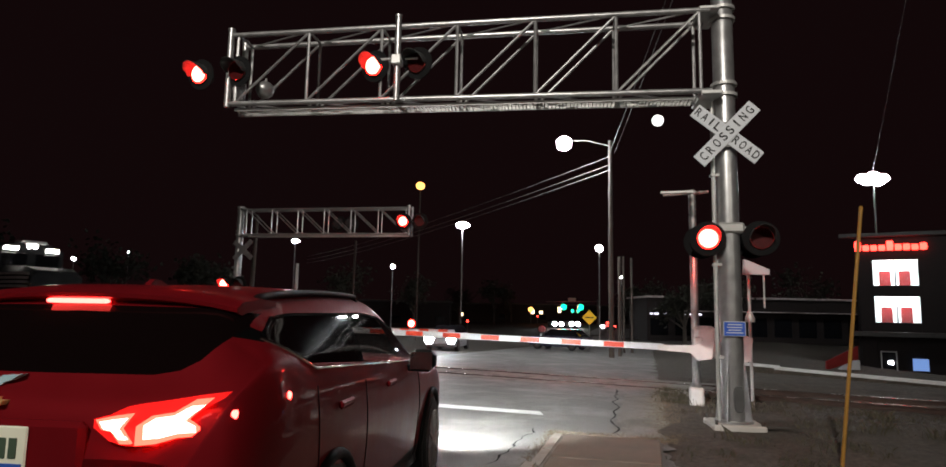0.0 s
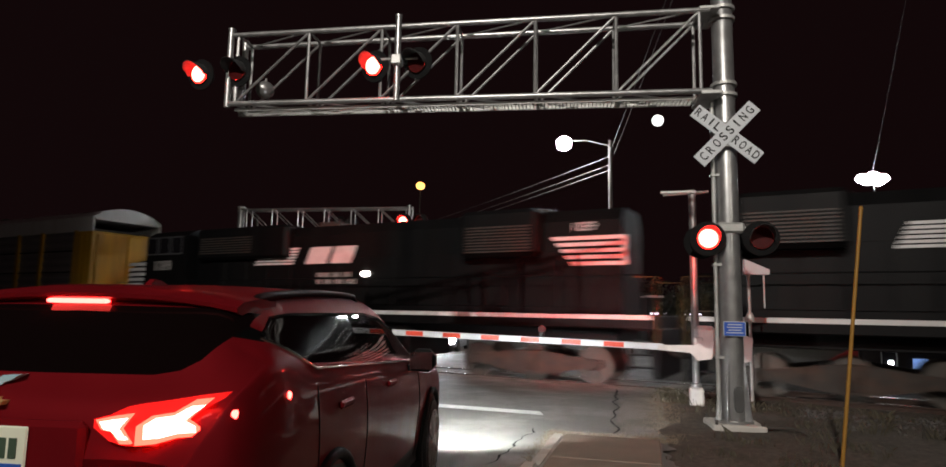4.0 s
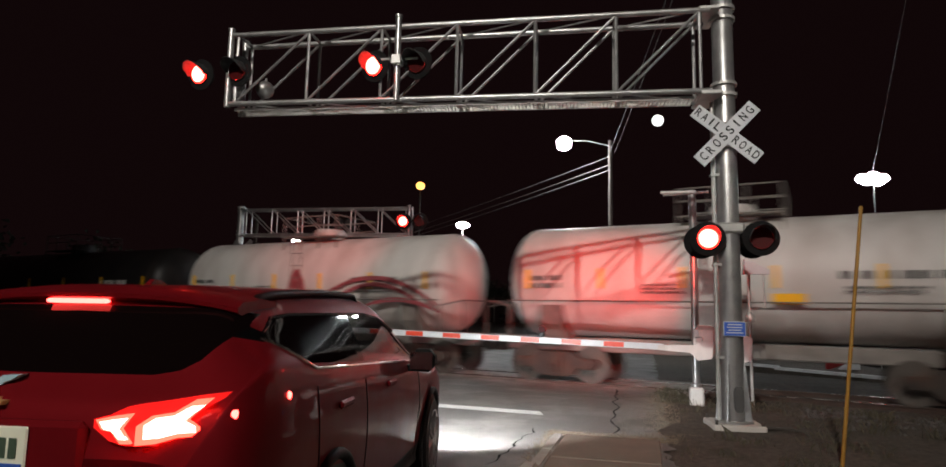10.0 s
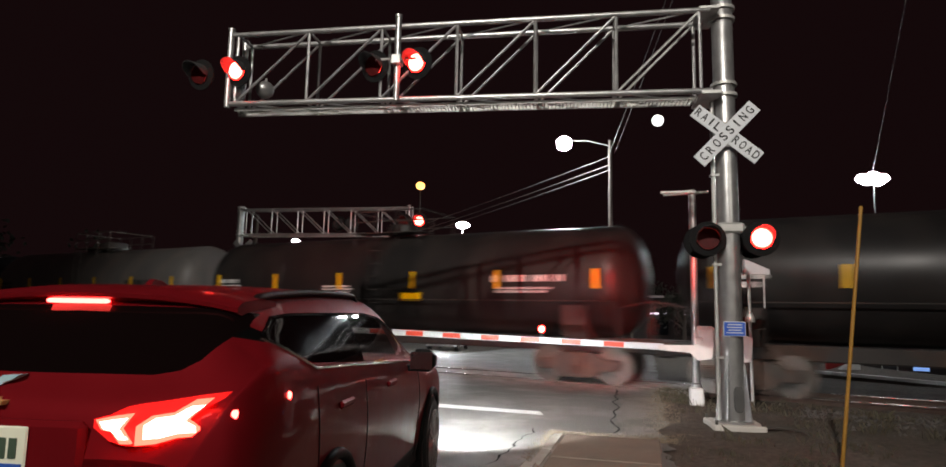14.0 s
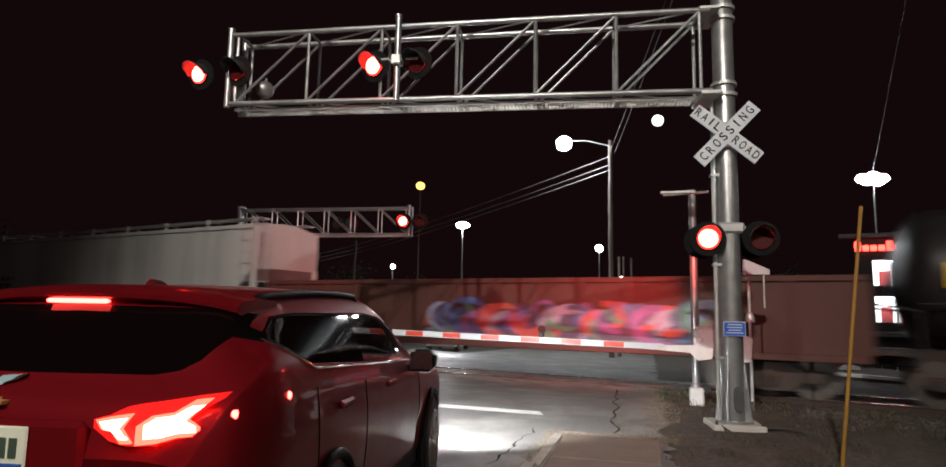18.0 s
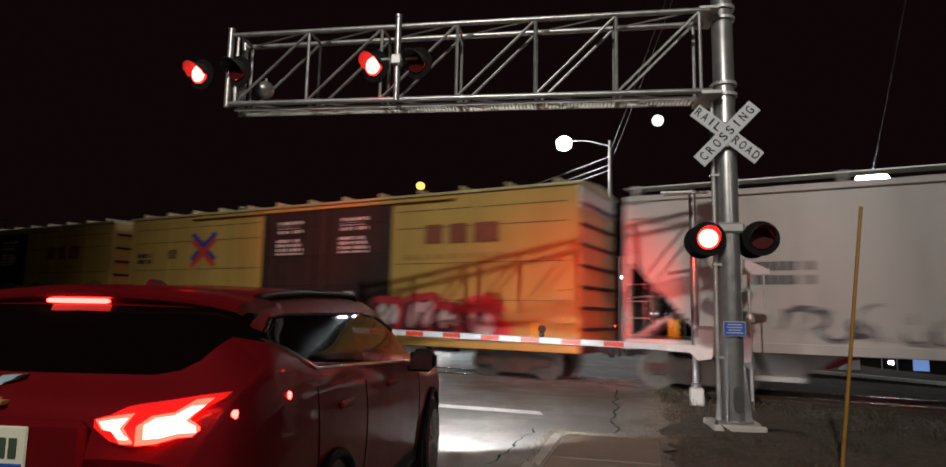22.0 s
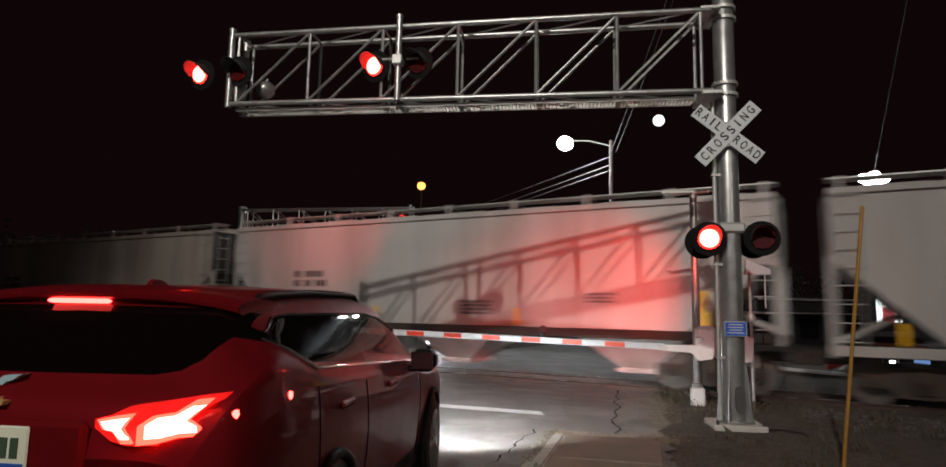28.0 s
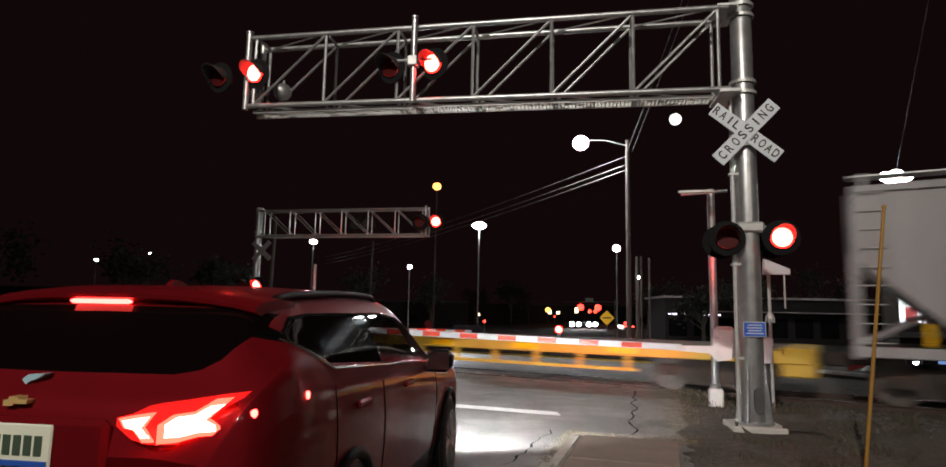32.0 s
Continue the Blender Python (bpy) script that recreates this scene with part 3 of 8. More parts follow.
w = MB()
for yy in (-0.7175, 0.7175):
    o = -1 if yy < 0 else 1
    w.lathe([(0.08, yy - 0.07), (0.2, yy - 0.05), (0.37, yy - 0.045), (0.455, yy - 0.065), (0.455, yy + 0.05), (0.485, yy + 0.06 * 0 + 0.051)] if o > 0 else
            [(0.485, yy - 0.051), (0.455, yy - 0.05), (0.455, yy + 0.065), (0.37, yy + 0.045), (0.2, yy + 0.05), (0.08, yy + 0.07)], 24, "y")
w.tube((0, -1.05, 0), (0, 1.05, 0), 0.075, 10)
for a in range(6):
    q = radians(60 * a)
    for yy in (-0.79, 0.79):
        w.tube((0.25 * math.cos(q), yy - 0.02, 0.25 * math.sin(q)), (0.25 * math.cos(q), yy + 0.02, 0.25 * math.sin(q)), 0.035, 6)
WHEELSET = w.mesh("wheelset", WHEEL_STEEL, 35)


def truck_mesh(axles):
    """Side frames and bolster of a truck; its axles along x."""
    m = MB()
    span = axles[-1] - axles[0]
    for y in (-1.0, 1.0):
        hi, lo = 0.62, 0.28
        e = span / 2
        m.prism([(-e - 0.26, 0.5), (-e - 0.2, 0.62), (-e + 0.2, 0.63), (-0.45, 0.78), (0.45, 0.78), (e - 0.2, 0.63), (e + 0.2, 0.62), (e + 0.26, 0.5), (e + 0.2, 0.4),
                 (e - 0.22, 0.38), (0.5, 0.2), (0.3, 0.17), (-0.3, 0.17), (-0.5, 0.2), (-e + 0.22, 0.38), (-e - 0.2, 0.4)], y - 0.07, y + 0.07)
        for dx in (-0.13, 0.0, 0.13):
            m.tube((dx, y - 0.09 * (1 if y > 0 else -1) * -1, 0.26), (dx, y - 0.09 * (1 if y > 0 else -1) * -1, 0.56), 0.055, 8)
        for a in axles:
            m.box(a - 0.12, a + 0.12, y - 0.1, y + 0.1, 0.34, 0.6, 0.02)
    m.box(-0.2, 0.2, -1.12, 1.12, 0.45, 0.8, 0.03)
    return m.mesh("truck", TRUCK_STEEL)


TRUCK2, TRUCK3 = truck_mesh((-0.89, 0.89)), truck_mesh((-1.7, 0.0, 1.7))


def trucks(car, xs, three=False):
    for x in xs:
        t = part("truck", TRUCK3 if three else TRUCK2, None, car, at=pose(x, 0, 0))
        for a in ((-1.7, 0.0, 1.7) if three else (-0.89, 0.89)):
            ws = part("wheelset", WHEELSET, None, t)
            ws.matrix_parent_inverse = Matrix.Translation((a, 0, 0.457))
            WHEELS.append(ws)


COUPLER = MB().box(-0.6, 0.25, -0.09, 0.09, 0.75, 0.98, 0.03).box(0.2, 0.5, -0.16, 0.16, 0.7, 1.02, 0.04).mesh("coupler", UNDER)


def couplers(car, half):
    for d in (-1, 1):
        part("coupler", COUPLER, None, car, at=pose(d * half, 0, 0, 0, 0, 0 if d > 0 else 180))


def ladder(car, x, z0, z1, y=-1.62, width=0.42, material=None, n=None, along="x"):
    m = MB()
    n = n or max(3, int((z1 - z0) / 0.36))
    for k in range(n + 1):
        z = z0 + (z1 - z0) * k / n
        if along == "x":
            m.path([(x - width / 2, y + 0.06, z), (x - width / 2, y, z), (x + width / 2, y, z), (x + width / 2, y + 0.06, z)], 0.012, 5)
        else:
            m.path([(x, y - width / 2, z), (x, y + width / 2, z)], 0.012, 5)
    if along == "x":
        m.tube((x - width / 2, y, z0 - 0.1), (x - width / 2, y, z1 + 0.1), 0.014, 5).tube((x + width / 2, y, z0 - 0.1), (x + width / 2, y, z1 + 0.1), 0.014, 5)
    part("ladder", m, material or ALU2, car)


def bars(car, x, z, w, h, rows, material=None, y=-1.62, gap=0.5, seed=1, name="stencil", label="rows of stencilled marks"):
    """Unreadable writing as plain bars on the near side."""
    rnd = random.Random(seed)
    m = MB()
    for k in range(rows):
        zz = z - k * h * (1 + gap)
        xx = x
        end = x + w * rnd.uniform(0.75, 1.0)
        while xx < end:
            for _ in range(rnd.randint(2, 6)):
                if xx < end:
                    m.box(xx, xx + h * 0.5, y - 0.004, y, zz - h, zz)
                    xx += h * 0.72
            xx += h * 0.7
    return tagged(part(name, m, material or STENCIL, car, label), kind="stuff")


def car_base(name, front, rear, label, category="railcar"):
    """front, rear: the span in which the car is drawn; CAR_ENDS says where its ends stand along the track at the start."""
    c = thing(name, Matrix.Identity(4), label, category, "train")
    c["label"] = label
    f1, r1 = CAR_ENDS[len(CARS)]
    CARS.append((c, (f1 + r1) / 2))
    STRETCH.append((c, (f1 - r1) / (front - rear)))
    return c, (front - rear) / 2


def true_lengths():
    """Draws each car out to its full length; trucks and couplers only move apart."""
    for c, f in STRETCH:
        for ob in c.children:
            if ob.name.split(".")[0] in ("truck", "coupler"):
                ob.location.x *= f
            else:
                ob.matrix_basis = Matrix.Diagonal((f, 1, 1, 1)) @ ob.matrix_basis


# grey for the sills, saddles and rails of pale tanks, darker than their shells
LOW_GREY = mat("low_grey_paint", (0.2, 0.185, 0.165), 0.7, var=0.25, scale=3, dirt=GRIME, dirt_amount=0.7)
CARS = []
STRETCH = []
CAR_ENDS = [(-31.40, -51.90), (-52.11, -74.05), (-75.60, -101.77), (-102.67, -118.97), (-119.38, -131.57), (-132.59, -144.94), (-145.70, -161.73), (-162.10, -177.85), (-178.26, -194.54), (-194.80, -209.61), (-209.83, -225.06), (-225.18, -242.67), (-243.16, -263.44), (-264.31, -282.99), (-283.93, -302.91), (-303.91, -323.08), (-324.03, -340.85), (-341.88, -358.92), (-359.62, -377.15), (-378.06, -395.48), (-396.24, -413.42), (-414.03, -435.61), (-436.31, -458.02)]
SPRAY = {}


def spray(car, x0, x1, z0, z1, colours, seed, y=-1.625, n=14, name="graffiti", label="bubble-letter graffiti in several colours", full=False):
    """Painted graffiti: overlapping rounded shapes, layer on layer, a hair off the car's side."""
    rnd = random.Random(seed)
    m = MB()
    mats = []
    for col in colours:
        key = tuple(col)
        if key not in SPRAY:
            SPRAY[key] = mat("spray_paint", col, 0.5, var=0.3, scale=4, dirt=GRIME, dirt_amount=0.3)
        mats.append(SPRAY[key])
    for k in range(n):
        cx = x0 + (x1 - x0) * (k + 0.5 + rnd.uniform(-0.4, 0.4)) / n
        h = (z1 - z0) * (rnd.uniform(0.85, 1.0) if full else rnd.uniform(0.55, 0.95))
        cz = z0 + h / 2 + rnd.uniform(0, 1) * (z1 - z0 - h)
        wd = (x1 - x0) / n * (rnd.uniform(1.25, 1.7) if full else rnd.uniform(0.9, 1.7))
        lean = rnd.uniform(-0.25, 0.25)
        ci = k % max(1, len(colours) - 1)
        outline = []
        q = 18
        ph = [rnd.uniform(0, 6.3) for _ in range(3)]
        for i in range(q):
            a = 2 * math.pi * i / q
            rr = 1 + 0.18 * math.sin(2 * a + ph[0]) + 0.12 * math.sin(3 * a + ph[1]) + 0.07 * math.sin(5 * a + ph[2])
            outline.append((math.cos(a) * rr, math.sin(a) * rr))
        for sc, lay, mi in ((1.0, 0, len(colours) - 1), (0.84, 1, ci), (0.22 if full else 0.32, 2, (ci + 1) % len(colours))):
            yy = y - 0.0015 * (lay + 3 * (k % 3)) - 0.001
            m.cur = mi
            m.add([(cx + ox * wd / 2 * sc + oz * lean * wd * 0.5 * sc, yy, min(z1, max(z0, cz + oz * h / 2 * sc))) for ox, oz in outline], [tuple(range(q))])
    return tagged(part(name, m, mats, car, label), kind="stuff")


def sprayed(col):
    key = tuple(col)
    if key not in SPRAY:
        SPRAY[key] = mat("spray_paint", col, 0.5, var=0.3, scale=4, dirt=GRIME, dirt_amount=0.3)
    return SPRAY[key]


def ribbon(m, pts, w, y):
    """A flat painted stroke along points of the car's side."""
    left, right = [], []
    n = len(pts)
    for i, (x, z) in enumerate(pts):
        (xa, za), (xb, zb) = pts[max(0, i - 1)], pts[min(n - 1, i + 1)]
        q = math.hypot(xb - xa, zb - za) or 1.0
        f = w * (0.35 + 0.65 * math.sin(math.pi * (i + 0.5) / n))
        left.append((x - (zb - za) / q * f, y, z + (xb - xa) / q * f))
        right.append((x + (zb - za) / q * f, y, z - (xb - xa) / q * f))
    m.add(left + right, [(i, i + 1, n + i + 1, n + i) for i in range(n - 1)])


def wild(car, x0, x1, z0, z1, fill, lines, seed, n=24, width=0.07, y=-1.64, label="tangled sprayed letters"):
    """A dense piece: a ragged ground, and curved strokes in several colours over it."""
    rnd = random.Random(seed)
    m = MB()
    mats = [sprayed(fill or lines[0])] + [sprayed(q) for q in lines]
    if fill:
        k = 40
        top_ = [(x0 + (x1 - x0) * i / k, z0 + (z1 - z0) * (0.72 + 0.28 * noise.noise(Vector((i * 0.55, seed, 0)))) * smooth(0, 0.12, i / k + 0.02) * smooth(1, 0.9, i / k - 0.02)) for i in range(k + 1)]
        m.add([(x, y, z0) for x, _ in top_] + [(x, y, z) for x, z in top_], [(i, i + 1, k + 2 + i, k + 1 + i) for i in range(k)])
    for j in range(n):
        m.cur = 1 + rnd.randrange(len(lines))
        cx = x0 + (x1 - x0) * (j + rnd.uniform(0.1, 0.9)) / n
        h = (z1 - z0) * rnd.uniform(0.35, 0.8)
        cz = z0 + h / 2 + (z1 - z0 - h) * rnd.random() * 0.9
        a0, sweep, q = rnd.uniform(0, 6.3), rnd.choice((-1, 1)) * rnd.uniform(1.5, 4.2), rnd.uniform(0.5, 1.5)
        pts = []
        for i in range(9):
            a_ = a0 + sweep * i / 8
            pts.append((min(x1, max(x0, cx + q * h * 0.55 * math.cos(a_) + 0.3 * h * (i / 8 - 0.5))), min(z1, max(z0 + 0.03, cz + h * 0.5 * math.sin(a_)))))
        ribbon(m, pts, width * rnd.uniform(0.6, 1.5), y - 0.0015 - 0.0006 * j)
    return tagged(part("graffiti", m, mats, car, label), kind="stuff")


def blocks(car, x0, x1, z0, z1, faces, shadow, halo, seed, n, y=-1.655, label="pale block letters with dark shadows"):
    """Fat block letters: a coloured halo, a dark shadow set off to one side, and a pale face with notches."""
    rnd = random.Random(seed)
    m = MB()
    mats = [sprayed(halo), sprayed(shadow)] + [sprayed(q) for q in faces]
    w_ = (x1 - x0) / n
    for k in range(n):
        cx = x0 + w_ * (k + 0.5)
        h0, h1 = z0 + rnd.uniform(0, 0.15), z1 - rnd.uniform(0, 0.3)
        ln = rnd.uniform(-0.18, 0.18)
        hw = w_ * rnd.uniform(0.33, 0.4)
        bars_ = [(-hw, -hw * 0.25), (hw * 0.25, hw)] if rnd.random() < 0.6 else [(-hw, -hw * 0.1), (hw * 0.05, hw * 0.9)]
        cross_ = [(h0 + (h1 - h0) * q, h0 + (h1 - h0) * min(1, q + rnd.uniform(0.22, 0.36))) for q in rnd.sample((0.0, 0.3, 0.62), 1)]
        shape = [(xa, xb, h0 + rnd.uniform(0, 0.12), h1 - rnd.uniform(0, 0.12)) for xa, xb in bars_] + [(-hw, hw, za, zb) for za, zb in cross_]
        face = 2 + rnd.randrange(len(faces))
        for lay, (mi, grow, dx, dz) in enumerate(((0, 0.17, -0.04, 0.05), (1, 0.08, -0.16, -0.08), (face, 0.0, 0.0, 0.0))):
            m.cur = mi
            for b_, (xa, xb, za, zb) in enumerate(shape):
                ring_ = []
                xa_, xb_, za_, zb_ = xa - grow + dx, xb + grow + dx, max(z0 - 0.05, za - grow + dz), zb + grow + dz
                for px_, pz_ in ((xa_, za_ + 0.1), (xa_ + 0.08, za_), ((xa_ + xb_) / 2, za_ - 0.02), (xb_ - 0.08, za_), (xb_, za_ + 0.1), (xb_ + 0.03, (za_ + zb_) / 2), (xb_, zb_ - 0.1), (xb_ - 0.1, zb_), ((xa_ + xb_) / 2, zb_ + 0.04), (xa_ + 0.1, zb_), (xa_, zb_ - 0.1), (xa_ - 0.03, (za_ + zb_) / 2)):
                    ring_.append((cx + px_ + ln * (pz_ - z0), y - 0.002 * lay - 0.0003 * b_ - 0.0001 * (k % 5), max(z0, pz_)))
                m.add(ring_, [tuple(range(12))])
    return tagged(part("graffiti", m, mats, car, label), kind="stuff")


def section(zb, zt, half, roof, belly=0.0, n=5):
    """Cross-section ring of a car body, from the near sill round over the roof."""
    pts = []
    for i in range(n + 1):
        f = i / n
        pts.append((-(half + belly * math.sin(math.pi * f)), zb + (zt - zb) * f))
    for i in range(1, n):
        f = i / n
        pts.append((-half + 2 * half * f, zt + roof * math.sin(math.pi * f)))
    for i in range(n + 1):
        f = 1 - i / n
        pts.append((half + belly * math.sin(math.pi * f), zb + (zt - zb) * f))
    return pts


def hopper(front, rear, colour, label, top=4.5, ribs=0, seed=0, belly=0.0, dirty=0.5, sill=1.2, dark_sill=False):
    c, hl = car_base("covered_hopper_car", front, rear, label, "hopper car")
    paint = mat("hopper_paint", colour, 0.6, var=0.1, scale=1.0, dirt=(0.16, 0.13, 0.11), dirt_amount=dirty, dirt_scale=0.7, streak=True, bump=0.05, bscale=6)
    L = hl - 0.15
    inner = L - 1.75
    m = MB()
    rings = []
    for x, zb in ((-L, top - 1.45), (-L + 0.02, top - 1.47), (-inner, sill), (0, sill - 0.02), (inner, sill), (L - 0.02, top - 1.47), (L, top - 1.45)):
        rings.append([(x, y, z) for y, z in section(zb, top, 1.55, 0.22, belly)])
    m.loft(rings)
    body = part("body", m, paint, c, smooth_angle=35)
    if ribs:
        rib = MB().box(-0.05, 0.05, -0.04, 0.04, sill + 0.1, top - 0.02, 0.01).mesh("rib", paint)
        for k in range(ribs):
            for y in (-1.58, 1.58):
                part("rib", rib, None, c, at=pose(-inner + 0.3 + (2 * inner - 0.6) * k / (ribs - 1), y, 0))
    # top chord and side sill
    for y in (-1.58, 1.58):
        part("top_chord", MB().box(-L, L, y - 0.05, y + 0.05, top - 0.08, top + 0.06, 0.015), paint, c)
        part("side_sill", MB().box(-L, L, y - 0.05, y + 0.05, sill - 0.2, sill + 0.02, 0.015), UNDER if dark_sill else paint, c)
    # end frames, slope sheet braces and ladders
    for d in (-1, 1):
        e = MB()
        for y in (-1.5, 1.5):
            e.box(d * L - 0.06, d * L + 0.06, y - 0.06, y + 0.06, sill - 0.1, top - 1.4, 0.01)
        for y in (-0.75, 0.75):
            e.tube((d * L, y, sill), (d * inner, y, top - 2.2), 0.05, 6)
        e.box(d * L - 0.08, d * L + 0.08, -1.55, 1.55, sill - 0.25, sill, 0.02)
        part("end_frame", e, paint, c)
        if dark_sill:
            part("end_sheet", MB().box(d * L - 0.03, d * L + 0.03, -1.56, 1.56, top - 1.5, top + 0.02, 0.01), UNDER, c, "dark rusty end sheet")
            xr = d * (inner + 0.32)
            part("reflector", MB().box(xr - 0.11, xr + 0.11, -1.66, -1.645, sill + 0.02, sill + 0.95), YREF, c, "tall yellow reflective strip")
        # dark sheet below the end slope: the opening's shade is put into its colour
        part("slope_sheet", MB().add([(d * (L - 0.05), -1.45, top - 1.5), (d * (L - 0.05), 1.45, top - 1.5), (d * (inner + 0.1), 1.45, sill + 0.1), (d * (inner + 0.1), -1.45, sill + 0.1)], [(0, 1, 2, 3)]), UNDER, c)
        ladder(c, d * (L - 0.28), sill + 0.1, top - 0.1, -1.63)
        m2 = MB()
        for k in range(8):
            z = sill + 0.2 + (top - sill - 0.4) * k / 7
            m2.tube((d * (L + 0.06), -1.4, z), (d * (L + 0.06), -0.95, z), 0.012, 5)
        for q in (-1.4, -0.95):
            m2.tube((d * (L + 0.06), q, sill + 0.1), (d * (L + 0.06), q, top - 0.1), 0.014, 5)
        part("end_ladder", m2, ALU2, c)
        part("end_platform", MB().box(min(d * L, d * (L - 1.4)), max(d * L, d * (L - 1.4)), -1.3, 1.3, sill - 0.22, sill - 0.14), UNDER, c)
    # roof hatches and running board with its rail
    part("running_board", MB().box(-L, L, -1.36, -0.86, top + 0.3, top + 0.33).box(-L, L, 0.86, 1.36, top + 0.3, top + 0.33), ALU2, c, "open steel running boards")
    stand = MB().box(-0.04, 0.04, -1.4, -1.34, top + 0.05, top + 0.36).box(-0.02, 0.02, -1.36, -0.86, top + 0.26, top + 0.3).box(-0.02, 0.02, -0.9, -0.86, top + 0.1, top + 0.3).mesh("stanchion", paint)
    for k in range(9):
        part("stanchion", stand, None, c, at=pose(-L + 0.2 + (2 * L - 0.4) * k / 8, 0, 0))
    hatch = MB().box(-0.55, 0.55, -0.45, 0.45, 0, 0.1, 0.03).mesh("hatch", paint)
    for k in range(7):
        part("hatch", hatch, None, c, at=pose(-L + 1.2 + (2 * L - 2.4) * k / 6, 0, top + 0.2))
    # chutes
    for k in range(3):
        x = -inner + 1.3 + (2 * inner - 2.6) * k / 2
        ch = MB().loft([[(x + a * 1.5, b * 1.45, sill + 0.02) for a, b in ((-1, -1), (1, -1), (1, 1), (-1, 1))], [(x + a * 0.35, b * 0.6, 0.42) for a, b in ((-1, -1), (1, -1), (1, 1), (-1, 1))]])
        part("discharge_chute", ch.box(x - 0.45, x + 0.45, -0.75, 0.75, 0.32, 0.44, 0.02), paint, c, "steel discharge chute")
    for x in (-inner - 0.7, -inner * 0.35, inner * 0.35, inner + 0.7):
        part("reflector", MB().box(x - 0.05, x + 0.05, -1.645, -1.632, sill + 0.05, sill + 0.5), YREF, c, "yellow reflective strip")
    yb = -1.55 - belly - 0.006
    bars(c, -inner + 0.9, 3.0, 1.3, 0.2, 2, INK, yb - 0.03 if ribs else yb, seed=seed + 1)
    bars(c, 0.6, 2.1, 1.0, 0.07, 4, INK, yb - 0.03 if ribs else yb, seed=seed + 2)
    bars(c, inner - 2.2, 2.3, 0.8, 0.06, 3, INK, yb - 0.03 if ribs else yb, seed=seed + 3)
    trucks(c, (-L + 1.35, L - 1.35))
    couplers(c, L)
    return c


def tank(front, rear, colour, label, seed=0, radius=1.5, zc=2.68, white_head=False, strips=6, dome=True):
    c, hl = car_base("tank_car", front, rear, label, "tank car")
    dark = colour[0] < 0.1
    paint = mat("tank_paint", colour, 0.38 if dark else 0.5, var=0.12, scale=1.2, dirt=(0.05, 0.04, 0.035) if dark else (0.28, 0.22, 0.18),
                dirt_amount=0.5, dirt_scale=0.8, streak=True, spec=0.25 if dark else 0.5)
    L = hl - 0.2
    prof = []
    dish = 0.75
    for k in range(9):
        a = math.pi / 2 * k / 8
        prof.append((max(0.02, radius * math.sin(a)), -L - dish * math.cos(a) + dish))
    prof += [(r, -h) for r, h in reversed(prof)]
    if white_head:
        m = MB()
        m.lathe(prof[:-8], 40, "x")
        part("shell", m, paint, c, smooth_angle=30)
        h = MB()
        h.lathe([(r + 0.004, x) for r, x in prof[-9:]], 40, "x")
        part("head", h, mat("grey_white_paint", (0.62, 0.6, 0.57), 0.5, var=0.15, scale=1.5, dirt=GRIME, dirt_amount=0.4), c, "pale painted tank head", smooth_angle=30)
        c.children[-1].location = (0, 0, zc)
        c.children[-2].location = (0, 0, zc)
    else:
        part("shell", MB().lathe(prof, 40, "x"), paint, c, at=pose(0, 0, zc), smooth_angle=30)
    for x in (-L + dish, -L / 2, 0, L / 2, L - dish):
        part("weld_band", MB().lathe([(radius, x - 0.03), (radius + 0.008, x - 0.02), (radius + 0.008, x + 0.02), (radius, x + 0.03)], 40, "x"), paint, c, at=pose(0, 0, zc), smooth_angle=30)
    under = UNDER if dark else LOW_GREY
    part("centre_sill", MB().box(-L - 0.2, L + 0.2, -0.35, 0.35, 0.78, 1.15, 0.03), under, c)
    for d in (-1, 1):
        x = d * (L - 1.5)
        part("saddle", MB().prism([(-1.35, 1.5), (-1.0, 1.1), (1.0, 1.1), (1.35, 1.5), (1.38, 2.0), (-1.38, 2.0)], x - 0.3, x + 0.3, "x"), under, c)
        e = MB().box(d * (L + 0.02) - 0.4, d * (L + 0.02) + 0.4, -1.45, 1.45, 1.05, 1.12)
        for y in (-1.45, 1.45):
            e.tube((d * (L + 0.35), y, 1.1), (d * (L + 0.35), y, 2.1), 0.022, 6).tube((d * (L - 0.4), y, 1.1), (d * (L - 0.4), y, 1.95), 0.022, 6).tube((d * (L + 0.35), y, 2.1), (d * (L - 0.4), y, 1.95), 0.02, 6)
        e.tube((d * (L + 0.35), -1.45, 2.1), (d * (L + 0.35), 1.45, 2.1), 0.02, 6)
        part("end_platform", e, under, c, "end platform with handrail")
    part("handrail", MB().tube((-L + 0.4, -1.56, 2.1), (L - 0.4, -1.56, 2.1), 0.018, 6), under, c)
    if dome:
        part("manway", MB().lathe([(0.5, radius - 0.15), (0.5, radius + 0.3), (0.46, radius + 0.36), (0.1, radius + 0.4)], 20), paint, c, at=pose(0, 0, zc), smooth_angle=40)
        for y in (-0.675, 0.675):
            part("platform_plate", MB().box(-1.15, 1.15, y - 0.325, y + 0.325, radius + 0.02, radius + 0.05), under, c, "walkway plate beside the manway", pose(0, 0, zc))
        post = MB().tube((0, 0, radius - 0.6), (0, 0, radius + 0.72), 0.02, 6).mesh("platform_post", under)
        rail = MB().tube((-1.15, 0, radius), (1.15, 0, radius), 0.018, 6).mesh("platform_rail", under)
        cross = MB().tube((0, -1.0, radius + 0.72), (0, 1.0, radius + 0.72), 0.018, 6).mesh("platform_end_rail", under)
        for y in (-1.0, 1.0):
            for x in (-1.15, -0.4, 0.4, 1.15):
                part("platform_post", post, None, c, at=pose(x, y, zc))
